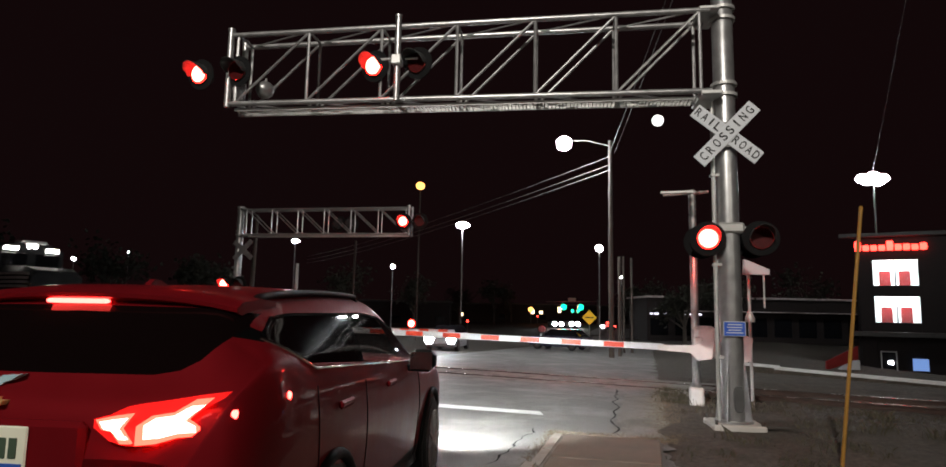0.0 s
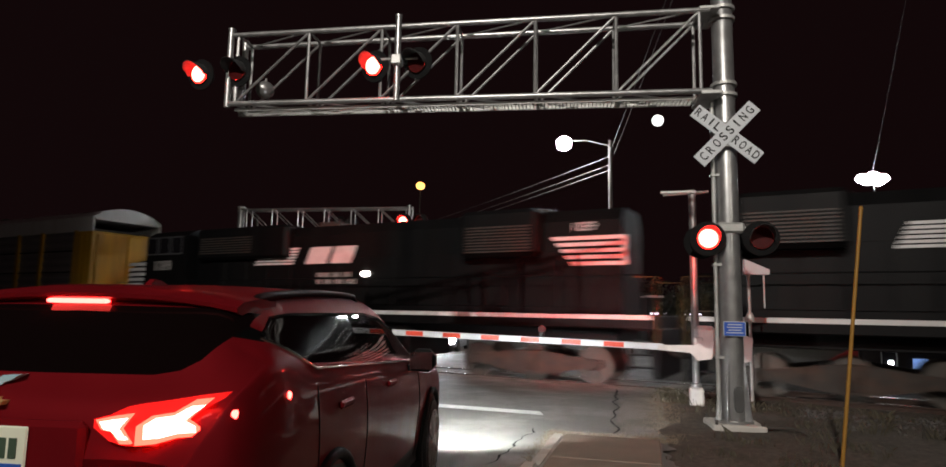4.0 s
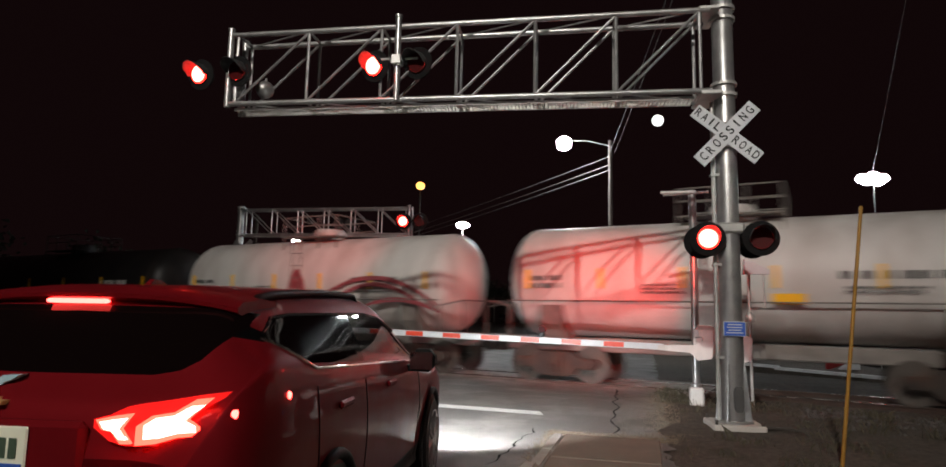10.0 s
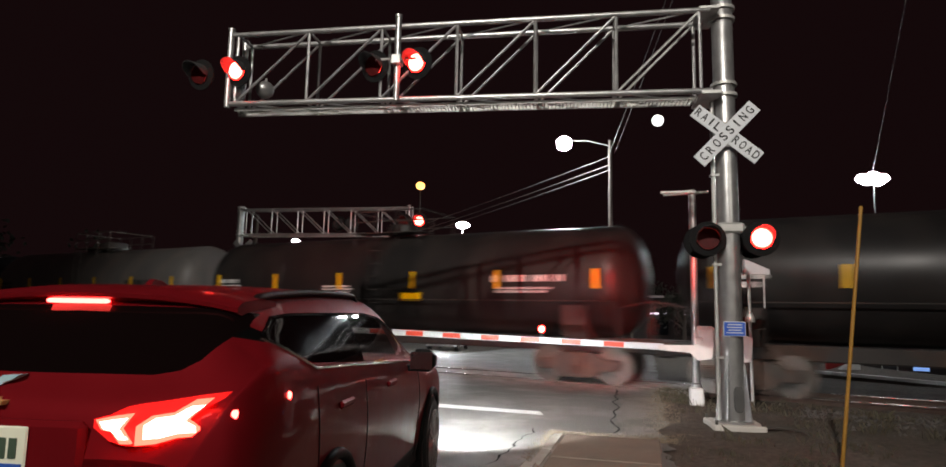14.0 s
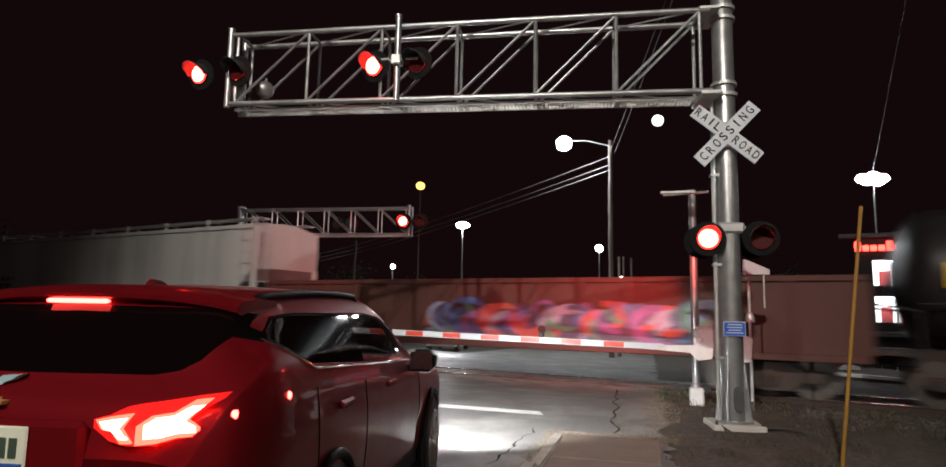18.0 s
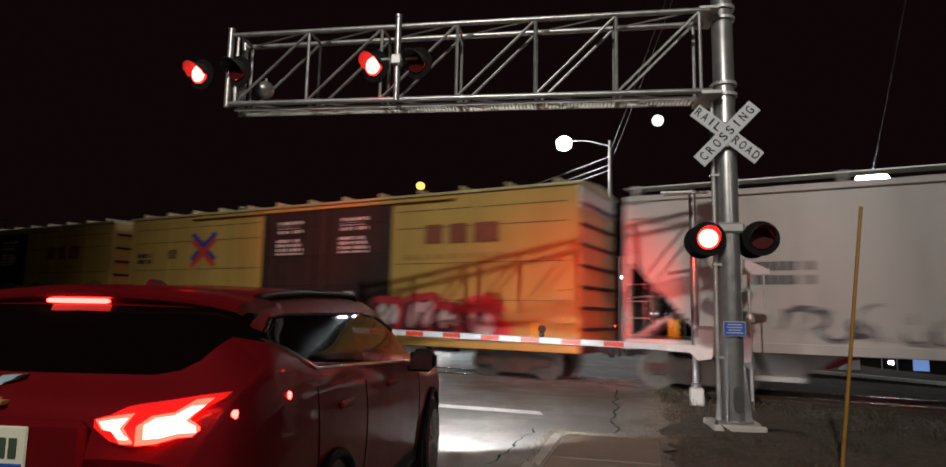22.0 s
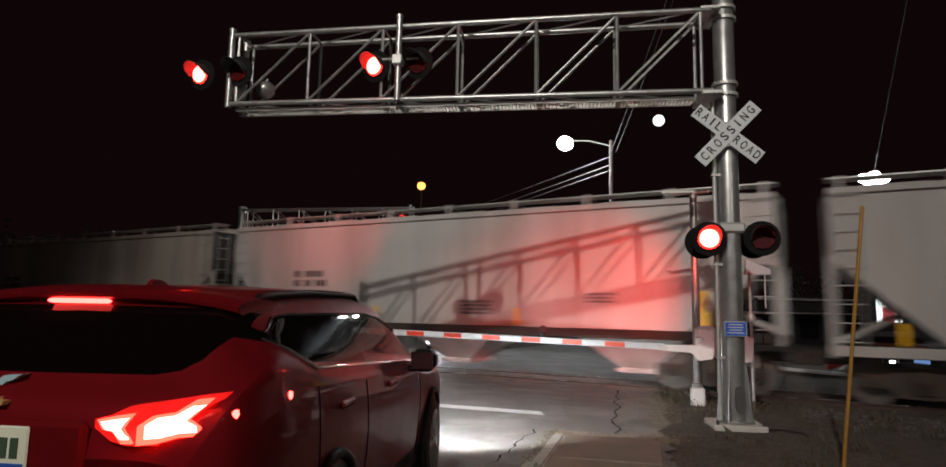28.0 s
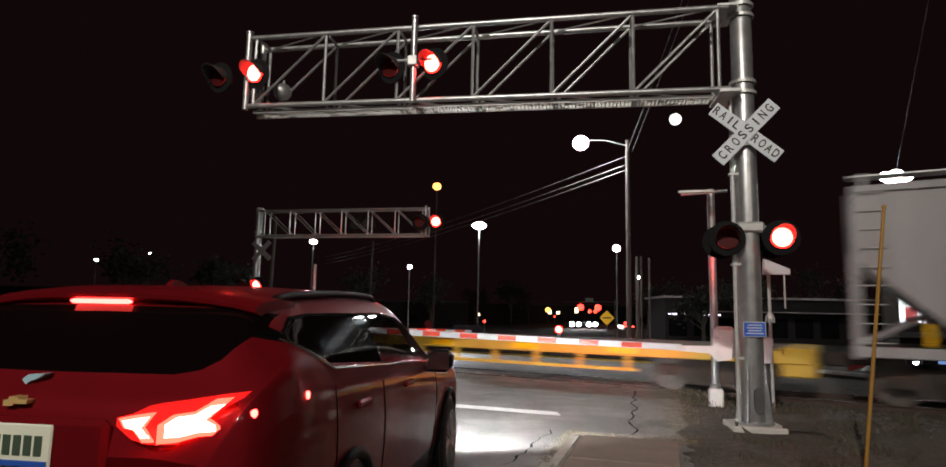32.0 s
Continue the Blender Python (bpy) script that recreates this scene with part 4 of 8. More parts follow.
            for z in (0.4, 0.72):
                part("platform_rail", rail, None, c, at=pose(0, y, zc + z))
        for x in (-1.15, 1.15):
            part("platform_end_rail", cross, None, c, at=pose(x, 0, zc))
        ladder(c, 0.0, 1.2, zc + radius - 0.2, -1.58, 0.4, under)
    for k in range(strips):
        x = -L + 0.9 + (2 * L - 1.8) * k / (strips - 1)
        part("reflector", MB().box(x - 0.055, x + 0.055, -1.53, -1.505, zc - 0.26, zc + 0.24), YREF, c, "yellow reflective strip")
    ink = STENCIL if dark else INK
    bars(c, L - 3.6, zc + 0.1, 2.0, 0.17, 1, ink, -1.51, seed=seed)
    bars(c, L - 3.5, zc - 0.22, 1.7, 0.06, 2, ink, -1.51, seed=seed + 5)
    bars(c, -1.9, zc - 0.15, 1.1, 0.06, 3, ink, -1.51, seed=seed + 6)
    bars(c, -L + 1.0, zc + 0.08, 1.0, 0.13, 2, ink, -1.51, seed=seed + 7)
    part("placard", MB().box(0.9, 1.55, -1.515, -1.503, zc - 0.62, zc - 0.38), YREF, c, "orange-yellow placard")
    trucks(c, (-L + 1.5, L - 1.5))
    couplers(c, L + 0.15)
    return c


def autorack(front, rear):
    c, hl = car_base("autorack_car", front, rear, "tall enclosed car carrier with white roof and yellow ends", "autorack")
    L = hl - 0.1
    skin = mat("galvanised_panel", (0.26, 0.255, 0.27), 0.5, 0.25, var=0.12, scale=1.5, dirt=(0.2, 0.17, 0.15), dirt_amount=0.5, dirt_scale=0.9, streak=True)
    yellow = mat("carrier_yellow", (0.62, 0.34, 0.02), 0.55, var=0.15, scale=1.5, dirt=(0.2, 0.12, 0.05), dirt_amount=0.5, streak=True)
    white = mat("carrier_roof", (0.72, 0.72, 0.7), 0.6, var=0.1, scale=1.2, dirt=(0.4, 0.36, 0.3), dirt_amount=0.5, streak=True)
    part("core", MB().box(-L + 0.1, L - 0.1, -1.44, 1.44, 1.0, 5.0), UNDER, c)
    # side panels, corrugated lengthwise, bay by bay
    posts = [-L + 1.9, -8.2, -6.2, -3.6, -1.0, 1.55, 4.2, 6.87, 8.75, L - 1.15]
    pan = MB()
    zs = [1.05 + 3.85 * k / 44 for k in range(45)]
    for i in range(44):
        o0 = -1.5 if (i // 2) % 2 == 0 else -1.47
        o1 = -1.5 if ((i + 1) // 2) % 2 == 0 else -1.47
        pan.add([(0.01, o0, zs[i]), (0.99, o0, zs[i]), (0.99, o1, zs[i + 1]), (0.01, o1, zs[i + 1])], [(0, 1, 2, 3)])
    pme = pan.mesh("side_panel", skin)
    seam = MB()
    for k in range(12):
        seam.box(0.01 + 0.98 * k / 12, 0.01 + 0.98 * (k + 0.8) / 12, -1.516, -1.47, -0.03 - 0.006 * (k % 2), 0.026)
    seam = seam.mesh("panel_seam", UNDER)
    for xa, xb in zip(posts, posts[1:]):
        wide = Matrix.Diagonal((xb - xa, 1, 1, 1))
        q = part("side_panel", pme, None, c, at=pose(xa, 0, 0) @ wide)
        for zs_ in (2.1, 3.16, 4.08):
            part("panel_seam", seam, None, q, at=pose(0, 0, zs_))
        part("side_panel", pme, None, c, at=pose(xb, 0, 0, 0, 0, 180) @ wide)
    for k, xp in enumerate(posts):
        part("side_post", MB().box(xp - 0.1, xp + 0.1, -1.58, -1.46, 0.9, 4.95, 0.01), yellow if k != 3 else skin, c)
    # yellow sheet with a shield, drawn as plain shapes
    sheet_ = part("yellow_sheet", MB().box(-8.2, -6.2, -1.6, -1.5, 3.18, 5.0, 0.02), yellow, c, "yellow sheet with a blue and red shield")
    part("shield_top", MB().prism([(-7.52, 4.42), (-6.92, 4.42), (-6.88, 4.6), (-6.96, 4.78), (-7.22, 4.72), (-7.48, 4.78), (-7.56, 4.6)], -1.612, -1.6), mat("shield_blue", (0.02, 0.03, 0.12), 0.5), sheet_, "dark blue shield top")
    part("shield_field", MB().prism([(-7.52, 4.41), (-6.92, 4.41), (-6.96, 4.12), (-7.1, 4.0), (-7.22, 3.96), (-7.34, 4.0), (-7.48, 4.12)], -1.61, -1.6), mat("shield_field", (0.7, 0.35, 0.35), 0.5), sheet_, "pale red striped shield field")
    bars(sheet_, -8.0, 3.72, 1.5, 0.11, 1, UNDER, -1.603, seed=4)
    for d in (-1, 1):
        a, b = sorted((d * (L - (1.9 if d < 0 else 1.15)), d * L))
        part("end_panel", MB().box(a, b, -1.56, 1.56, 0.9, 4.9, 0.03), yellow, c, "yellow end bay")
        part("end_door", MB().box(d * L - 0.05, d * L + 0.07, -1.35, -0.02, 1.0, 4.8, 0.03).box(d * L - 0.05, d * L + 0.07, 0.02, 1.35, 1.0, 4.8, 0.03), yellow, c, "yellow folding end doors")
        ladder(c, d * (L - 0.4), 1.2, 4.7, -1.62, 0.42, yellow)
        for k in range(8):
            part("end_rung", MB().box(a + 0.1, b - 0.1, -1.575, -1.555, 1.3 + 0.42 * k, 1.33 + 0.42 * k), yellow, c)
    for k in range(9):
        x = -L + 1.0 + (2 * L - 2.0) * k / 8
        part("reflector", MB().box(x - 0.28, x + 0.28, -1.595, -1.58, 0.7, 0.86), YREF, c, "yellow reflective strip")
    part("roof_fascia", MB().box(-L, L, -1.56, -1.5, 4.88, 5.53, 0.02).box(-L, L, 1.5, 1.56, 4.88, 5.53, 0.02), white, c, "white roof side")
    m = MB()
    rings = []
    for x in (-L, L):
        pts = []
        for i in range(9):
            f = i / 8
            pts.append((x, -1.56 + 3.12 * f, 5.5 + 0.5 * math.sin(math.pi * f) ** 0.7))
        pts += [(x, 1.4, 5.4), (x, -1.4, 5.4)]
        rings.append(pts)
    m.loft(rings)
    part("roof", m, white, c, "white ribbed roof", smooth_angle=30)
    part("side_sill", MB().box(-L, L, -1.58, -1.44, 0.62, 0.95, 0.02).box(-L, L, 1.44, 1.58, 0.62, 0.95, 0.02), yellow, c, "yellow side sill")
    part("underframe", MB().box(-L, L, -1.3, 1.3, 0.72, 1.05, 0.02), UNDER, c)
    wild(c, -6.5, 3.5, 1.05, 2.3, (0.2, 0.18, 0.19), [(0.5, 0.48, 0.5), (0.06, 0.05, 0.06), (0.35, 0.32, 0.34), (0.5, 0.46, 0.47)], 21, 44, 0.13, -1.585, "faded white and black graffiti")
    wild(c, 4.0, 9.5, 1.05, 2.2, None, [(0.4, 0.38, 0.4), (0.07, 0.06, 0.07), (0.25, 0.2, 0.2)], 22, 22, 0.1, -1.585, "faded dark graffiti")
    trucks(c, (-L + 2.6, L - 2.6))
    couplers(c, L)
    return c


BOX_YELLOW = mat("boxcar_yellow", (0.46, 0.295, 0.075), 0.55, var=0.1, scale=1.0, dirt=(0.3, 0.18, 0.06), dirt_amount=0.45, dirt_scale=0.8, streak=True)
BOX_BROWN = mat("boxcar_door_brown", (0.028, 0.013, 0.011), 0.6, var=0.15, scale=1.5, dirt=GRIME, dirt_amount=0.4)
SEAM = mat("worn_seam", (0.14, 0.08, 0.03), 0.7, var=0.3, scale=4)
BOX_ROOF = mat("boxcar_roof", (0.5, 0.42, 0.22), 0.5, 0.2, var=0.15, scale=2)


def boxcar(front, rear, label, seed, door=0.0, mark_x=3.9):
    c, hl = car_base("boxcar", front, rear, label, "boxcar")
    L = hl - 0.1
    top, sill = 5.16, 0.98
    part("body", MB().box(-L, L, -1.52, 1.52, sill, top, 0.03), BOX_YELLOW, c, "yellow steel box body")
    m = MB()
    m.loft([[(x, y, z) for y, z in ((-1.6, top - 0.02), (-1.6, top + 0.05), (0, top + 0.2), (1.6, top + 0.05), (1.6, top - 0.02))] for x in (-L - 0.05, L + 0.05)])
    part("roof", m, BOX_ROOF, c, "galvanised roof with yellow edge")
    rib = MB().box(-0.03, 0.03, -1.5, 1.5, top + 0.06, top + 0.22, 0.01).mesh("roof_rib", BOX_ROOF)
    for k in range(13):
        part("roof_rib", rib, None, c, at=pose(-L + 0.6 + (2 * L - 1.2) * k / 12, 0, 0))
    # side seams and sheets
    for z in (2.1, 3.15, 4.2, 4.72):
        for x0, x1 in ((-L + 0.3, door - 2.6), (door + 2.6, L - 0.3)):
            part("seam", MB().box(x0, (x0 + x1) / 2 - 0.1, -1.532, -1.515, z - 0.012, z + 0.012).box((x0 + x1) / 2 + 0.15, x1, -1.532, -1.515, z - 0.012, z + 0.012), SEAM, c, "pressed seam")
    for x in [-L + 0.06] + [-L + 1.1 * k for k in range(1, 15)] + [L - 0.06]:
        if abs(x - door) > 2.6 and abs(x) < L:
            part("side_stiffener", MB().box(x - 0.02, x + 0.02, -1.537, -1.515, sill + 0.1, top - 0.15, 0.004), BOX_YELLOW, c)
    # doors
    for x0, x1 in ((door - 2.47, door - 0.02), (door + 0.02, door + 2.47)):
        d = part("door", MB().box(x0, x1, -1.6, -1.525, sill + 0.12, top - 0.18, 0.02), BOX_BROWN, c, "dark brown plug door")
        xm = (x0 + x1) / 2
        for q in (-0.75, 0.0, 0.75):
            part("lock_rod", MB().tube((xm + q, -1.64, sill + 0.2), (xm + q, -1.64, top - 0.3), 0.02, 6), BOX_BROWN, d)
        for k in range(4):
            zz = sill + 0.6 + 0.95 * k
            part("door_corrugation", MB().box(x0 + 0.1, x1 - 0.1, -1.62, -1.6, zz, zz + 0.06, 0.01), BOX_BROWN, d)
        bars(c, xm - 0.55, 4.65, 1.1, 0.1, 3, STENCIL, -1.61, seed=seed + 2, label="block of white stencilled text")
        bars(c, xm - 0.6, 4.05, 1.15, 0.1, 4, STENCIL, -1.61, seed=seed + 4, label="block of white stencilled text")
        bars(c, xm - 0.3, 2.35, 0.5, 0.16, 1, STENCIL, -1.61, seed=seed + 3)
    part("door_track", MB().box(-5.2, 5.2, -1.66, -1.52, sill - 0.02, sill + 0.1, 0.01).box(-5.2, 5.2, -1.66, -1.52, top - 0.18, top - 0.08, 0.01), BOX_YELLOW, c)
    # ends with their horizontal corrugations
    for d in (-1, 1):
        for k in range(7):
            z = sill + 0.35 + 0.55 * k
            part("end_corrugation", MB().box(d * L - 0.05, d * L + 0.06, -1.4, 1.4, z, z + 0.09, 0.03), BOX_BROWN if k % 1 == 0 else BOX_YELLOW, c)
        part("end_top", MB().box(d * L - 0.02, d * L + 0.02, -1.5, 1.5, 4.55, top - 0.02), STENCIL if seed == 40 else BOX_YELLOW, c)
        ladder(c, d * (L - 0.3), 1.1, 2.4, -1.6, 0.42, BOX_YELLOW)
    # crossed red and blue mark, and a brown lettered block, drawn as plain shapes
    blue = mat("mark_blue", (0.03, 0.05, 0.3), 0.5, var=0.1)
    red = mat("mark_red", (0.55, 0.05, 0.03), 0.5, var=0.1)
    lx = -L + mark_x
    mk = MB()
    for a, dz, k in ((40, 0.12, 0), (-40, 0.12, 0), (40, -0.1, 1), (-40, -0.1, 1)):
        mk.cur = k
        ca, sa = math.cos(radians(a)), math.sin(radians(a))
        yy = -1.545 - 0.002 * k - 0.001 * (a > 0)
        mk.add([(lx + ca * u - sa * v, yy, 3.85 + sa * u + ca * v + dz) for u, v in ((-0.75, -0.1), (0.75, -0.1), (0.75, 0.1), (-0.75, 0.1))], [(0, 1, 2, 3)])
    part("mark", mk, [blue, red], c, "crossed red and blue mark")
    tx = 2.6 + (L - 2.6) / 2 - 0.1
    mk = MB()
    for q, w_ in ((-0.95, 0.27), (-0.2, 0.27), (0.62, 0.36)):
        mk.box(tx + q - w_, tx + q + w_, -1.546, -1.54, 3.72, 4.28)
    part("mark", mk, mat("mark_brown", (0.2, 0.06, 0.03), 0.6, var=0.15), c, "dark red block mark")
    bars(c, tx - 1.9, 3.42, 3.7, 0.14, 1, mat("faded_brown", (0.35, 0.2, 0.06), 0.6), -1.545, seed=seed)
    bars(c, -L + 0.5, 3.8, 0.9, 0.16, 2, INK, -1.545, seed=seed + 7)
    bars(c, -L + 2.2, 3.9, 0.5, 0.06, 4, INK, -1.545, seed=seed + 8)
    part("side_sill", MB().box(-L, L, -1.58, -1.45, sill - 0.2, sill, 0.02).box(-L, L, 1.45, 1.58, sill - 0.2, sill, 0.02), BOX_YELLOW, c, "yellow side sill")
    part("underframe", MB().box(-L, L, -1.3, 1.3, 0.75, 1.0, 0.02), UNDER, c)
    for x in (-L + 1.1, -2.8, 2.8, L - 1.1):
        part("reflector", MB().box(x - 0.05, x + 0.05, -1.56, -1.545, sill + 0.1, sill + 0.55), YREF, c, "yellow reflective strip")
    trucks(c, (-L + 1.9, L - 1.9))
    couplers(c, L)
    return c


def gondola(front, rear):
    c, hl = car_base("gondola_car", front, rear, "low rust-brown gondola car with graffiti", "gondola car")
    L = hl - 0.1
    red = mat("gondola_red", (0.085, 0.028, 0.02), 0.7, var=0.2, scale=1.2, dirt=(0.06, 0.03, 0.025), dirt_amount=0.6, streak=True)
    for y in (-1.5, 1.5):
        part("side_wall", MB().box(-L, L, y - 0.03, y + 0.03, 1.0, 2.6, 0.01), red, c)
        part("top_rail", MB().box(-L, L, y - 0.09, y + 0.09, 2.56, 2.7, 0.02), red, c)
        part("side_sill", MB().box(-L, L, y - 0.08, y + 0.08, 0.85, 1.02, 0.02), red, c)
    for x in (-L, L):
        part("end_wall", MB().box(x - 0.05, x + 0.05, -1.5, 1.5, 1.0, 2.6, 0.02), red, c)
    stake = MB().box(-0.07, 0.07, -1.6, -1.53, 1.0, 2.58, 0.02).mesh("stake", red)
    for k in range(15):
        part("stake", stake, None, c, at=pose(-L + 0.25 + (2 * L - 0.5) * k / 14, 0, 0))
    part("floor", MB().box(-L, L, -1.48, 1.48, 0.95, 1.05), UNDER, c)
    wild(c, -2.0, 5.6, 1.05, 2.15, (0.07, 0.05, 0.09), [(0.08, 0.14, 0.36), (0.1, 0.26, 0.16), (0.22, 0.1, 0.26), (0.38, 0.08, 0.06), (0.3, 0.32, 0.42), (0.08, 0.1, 0.2)], 31, 70, 0.09, -1.61, "dense blue, green and purple graffiti band")
    bars(c, -L + 1.6, 2.35, 0.8, 0.24, 1, STENCIL, -1.605, seed=12)
    bars(c, -L + 1.2, 1.98, 2.3, 0.26, 1, STENCIL, -1.605, seed=14)
    bars(c, -L + 1.4, 1.55, 1.0, 0.1, 2, STENCIL, -1.605, seed=15)
    trucks(c, (-L + 1.8, L - 1.8))
    couplers(c, L)
    return c


def flatcar(front, rear):
    c, hl = car_base("flat_car", front, rear, "empty low yellow flat car with open deck", "flat car")
    L = hl - 0.1
    yellow = mat("flatcar_yellow", (0.6, 0.38, 0.04), 0.6, var=0.2, scale=1.2, dirt=(0.2, 0.12, 0.05), dirt_amount=0.6, streak=True)
    wood = mat("deck_brown", (0.13, 0.09, 0.06), 0.9, var=0.3, scale=3)
    part("deck", MB().box(-L, L, -1.5, 1.5, 1.0, 1.1, 0.01), wood, c, "worn brown deck")
    for y in (-1.5, 1.5):
        part("side_sill", MB().box(-L, L, y - 0.06, y + 0.06, 0.78, 1.06, 0.02), yellow, c, "yellow side sill")
        part("lower_chord", MB().box(-L + 3.2, L - 3.2, y - 0.05, y + 0.05, 0.42, 0.5, 0.01), yellow, c)
    post = MB().box(-0.06, 0.06, -1.55, -1.45, 0.45, 0.95, 0.01).mesh("stake_pocket", yellow)
    for k in range(12):
        part("stake_pocket", post, None, c, at=pose(-L + 3.4 + (2 * L - 6.8) * k / 11, 0, 0))
    for k in range(8):
        x = -L + 1.2 + (2 * L - 2.4) * k / 7
        part("reflector", MB().box(x - 0.3, x + 0.3, -1.575, -1.56, 0.84, 0.98), YREF, c, "yellow reflective strip")
    part("centre_sill", MB().box(-L, L, -0.4, 0.4, 0.6, 1.0, 0.03), UNDER, c)
    for d in (-1, 1):
        part("end_step", MB().box(d * L - 0.5, d * L + 0.1, -1.52, 1.52, 0.5, 1.12, 0.03), yellow, c)
    trucks(c, (-L + 1.9, L - 1.9))
    couplers(c, L)
    return c


LOCO_BLACK = mat("loco_black", (0.004, 0.004, 0.0045), 0.55, var=0.25, scale=2, dirt=(0.01, 0.009, 0.008), dirt_amount=0.5, streak=True, spec=0.18)
STEP_YELLOW = mat("step_yellow", (0.16, 0.11, 0.035), 0.7, var=0.3, scale=6)
LOCO_WHITE = mat("loco_white", (0.75, 0.75, 0.74), 0.45, var=0.1, scale=4, dirt=(0.3, 0.28, 0.25), dirt_amount=0.3)
FADED = mat("faded_white", (0.4, 0.39, 0.37), 0.5, var=0.2, scale=6)
MZ = 3.28
HEADLIGHT = glow("headlight_glass", (1.0, 0.96, 0.88), 28.0)
CAB_GLOW = glow("cab_marker_light", (1.0, 0.95, 0.85), 25.0)
LOCO_GLASS = glass("loco_glass")


def hood_end_marks(c, number):
    """Slanted white stripes that end in an upright band on the leading end of the long hood, the number over them."""
    for i in range(5):
        z = 3.05 + 0.17 * i
        part("stripe", MB().prism([(8.1 - 0.13 * i, z), (9.4, z), (9.4, z + 0.1), (8.05 - 0.13 * i, z + 0.1)], -0.997, -0.988), LOCO_WHITE, c, "white stripe")
    part("stripe", MB().box(9.41, 9.53, -0.997, -0.988, 3.05, 3.83), LOCO_WHITE, c, "upright white band")
    me = letters(number, 0.34)
    me.materials.append(LOCO_WHITE)
    part("number", me, None, c, "white number on the hood end", pose(8.4, -0.952, 4.08, 90, 0, 0))


def locomotive(front, rear, number, lit, flip, c0, c1, mx):
    """A road diesel: cab end leads unless flip."""
    c, hl = car_base("diesel_locomotive", front, rear, "black diesel locomotive with white side stripes and lettering", "locomotive")
    L = hl - 0.25
    k = -1 if flip else 1

    def X(a, b):
        return sorted((k * a, k * b))

    def B(m, a, b, *r):
        a, b = X(a, b)
        return m.box(a, b, *r)
    part("underframe", B(B(MB(), -L, L, -1.5, 1.5, 1.42, 1.78, 0.03), -L + 1, L - 1, -1.0, 1.0, 1.1, 1.45, 0.02), LOCO_BLACK, c)
    for y in (-1.512, 1.512):
        a, b = X(-L + 0.1, L - (0.1 if flip else 0.9))
        part("sill_stripe", MB().box(a, b, y - 0.006, y + 0.006, 1.66, 1.77), LOCO_WHITE, c, "white reflective sill stripe")
    part("fuel_tank", B(MB(), -3.3, 2.6, -1.35, 1.35, 0.42, 1.35, 0.12), LOCO_BLACK, c)
    # long hood
    hood = MB()
    h0, h1 = X(-L + 0.9, c0)
    hood.loft([[(x, y, z) for y, z in ((-0.95, 1.78), (-0.95, 4.25), (-0.7, 4.58), (0.7, 4.58), (0.95, 4.25), (0.95, 1.78))] for x in (h0, h1)])
    part("long_hood", hood, LOCO_BLACK, c)
    for i in range(14):
        dw = (L + c0 - 2.0) / 14
        x = -L + 1.5 + i * dw
        a, b = X(x + 0.05, x + dw - 0.05)
        part("hood_door", MB().box(a, b, -0.985, -0.945, 1.95, 3.45, 0.01), LOCO_BLACK, c)
    r0 = -L + (3.0 if flip else 1.1)
    # radiators, exhaust, blower bulge
    part("radiator", B(MB(), r0, r0 + 2.3, -1.45, 1.45, 3.3, 4.62, 0.12), LOCO_BLACK, c, "flared radiator housing")
    g = MB()
    for i in range(9):
        B(g, r0 + 0.2, r0 + 2.1, -1.47, -1.44, 3.42 + 0.085 * i, 3.46 + 0.085 * i)
    part("radiator_grille", g, STEEL, c)
    for i in range(2):
        part("fan", MB().lathe([(0.6, 4.6), (0.6, 4.7), (0.5, 4.74), (0.1, 4.74)], 20, at=(k * (r0 + 0.6 + 1.2 * i), 0, 0)), STEEL, c)
    part("exhaust_stack", B(MB(), 0.2, 1.1, -0.35, 0.35, 4.5, 4.8, 0.04), STEEL, c)
    part("dynamic_brake", B(MB(), c0 - 4.6, c0 - 0.2, -1.25, 1.25, 3.5, 4.66, 0.1), LOCO_BLACK, c)
    g = MB()
    for i in range(7):
        B(g, c0 - 3.0, c0 - 0.4, -1.27, -1.24, 3.72 + 0.09 * i, 3.76 + 0.09 * i)
    part("intake_grille", g, STEEL, c)
    # cab
    cab = MB()
    a, b = X(c0, c1)
    cab.loft([[(x, y, z) for y, z in ((-1.5, 1.78), (-1.5, 4.42), (-1.2, 4.64), (-0.5, 4.78), (0.5, 4.78), (1.2, 4.64), (1.5, 4.42), (1.5, 1.78))] for x in (a, b)])
    part("cab", cab, LOCO_BLACK, c, "wide black cab")
    for q in (c0 + 0.3, c0 + 1.0, c0 + 1.7):
        a, b = X(q, q + 0.55)
        part("cab_window", MB().box(a, b, -1.515, -1.48, 3.78, 4.38, 0.02), LOCO_GLASS, c, "side window with pale frame")
        part("window_frame", MB().box(a - 0.04, b + 0.04, -1.508, -1.49, 3.73, 3.78).box(a - 0.04, b + 0.04, -1.508, -1.49, 4.38, 4.42).box(a - 0.04, a, -1.507, -1.49, 3.76, 4.4).box(b, b + 0.04, -1.507, -1.49, 3.76, 4.4), mat("frame_grey", (0.08, 0.08, 0.085), 0.5), c)
    # windscreen and nose
    a, b = X(c1 - 0.02, c1 + 0.03)
    for y in (-0.75, 0.75):
        part("windscreen", MB().box(a, b, y - 0.55, y + 0.55, 3.6, 4.25, 0.01), LOCO_GLASS, c)
    nose = MB()
    nl = 1.5 if flip else 2.5
    rings = []
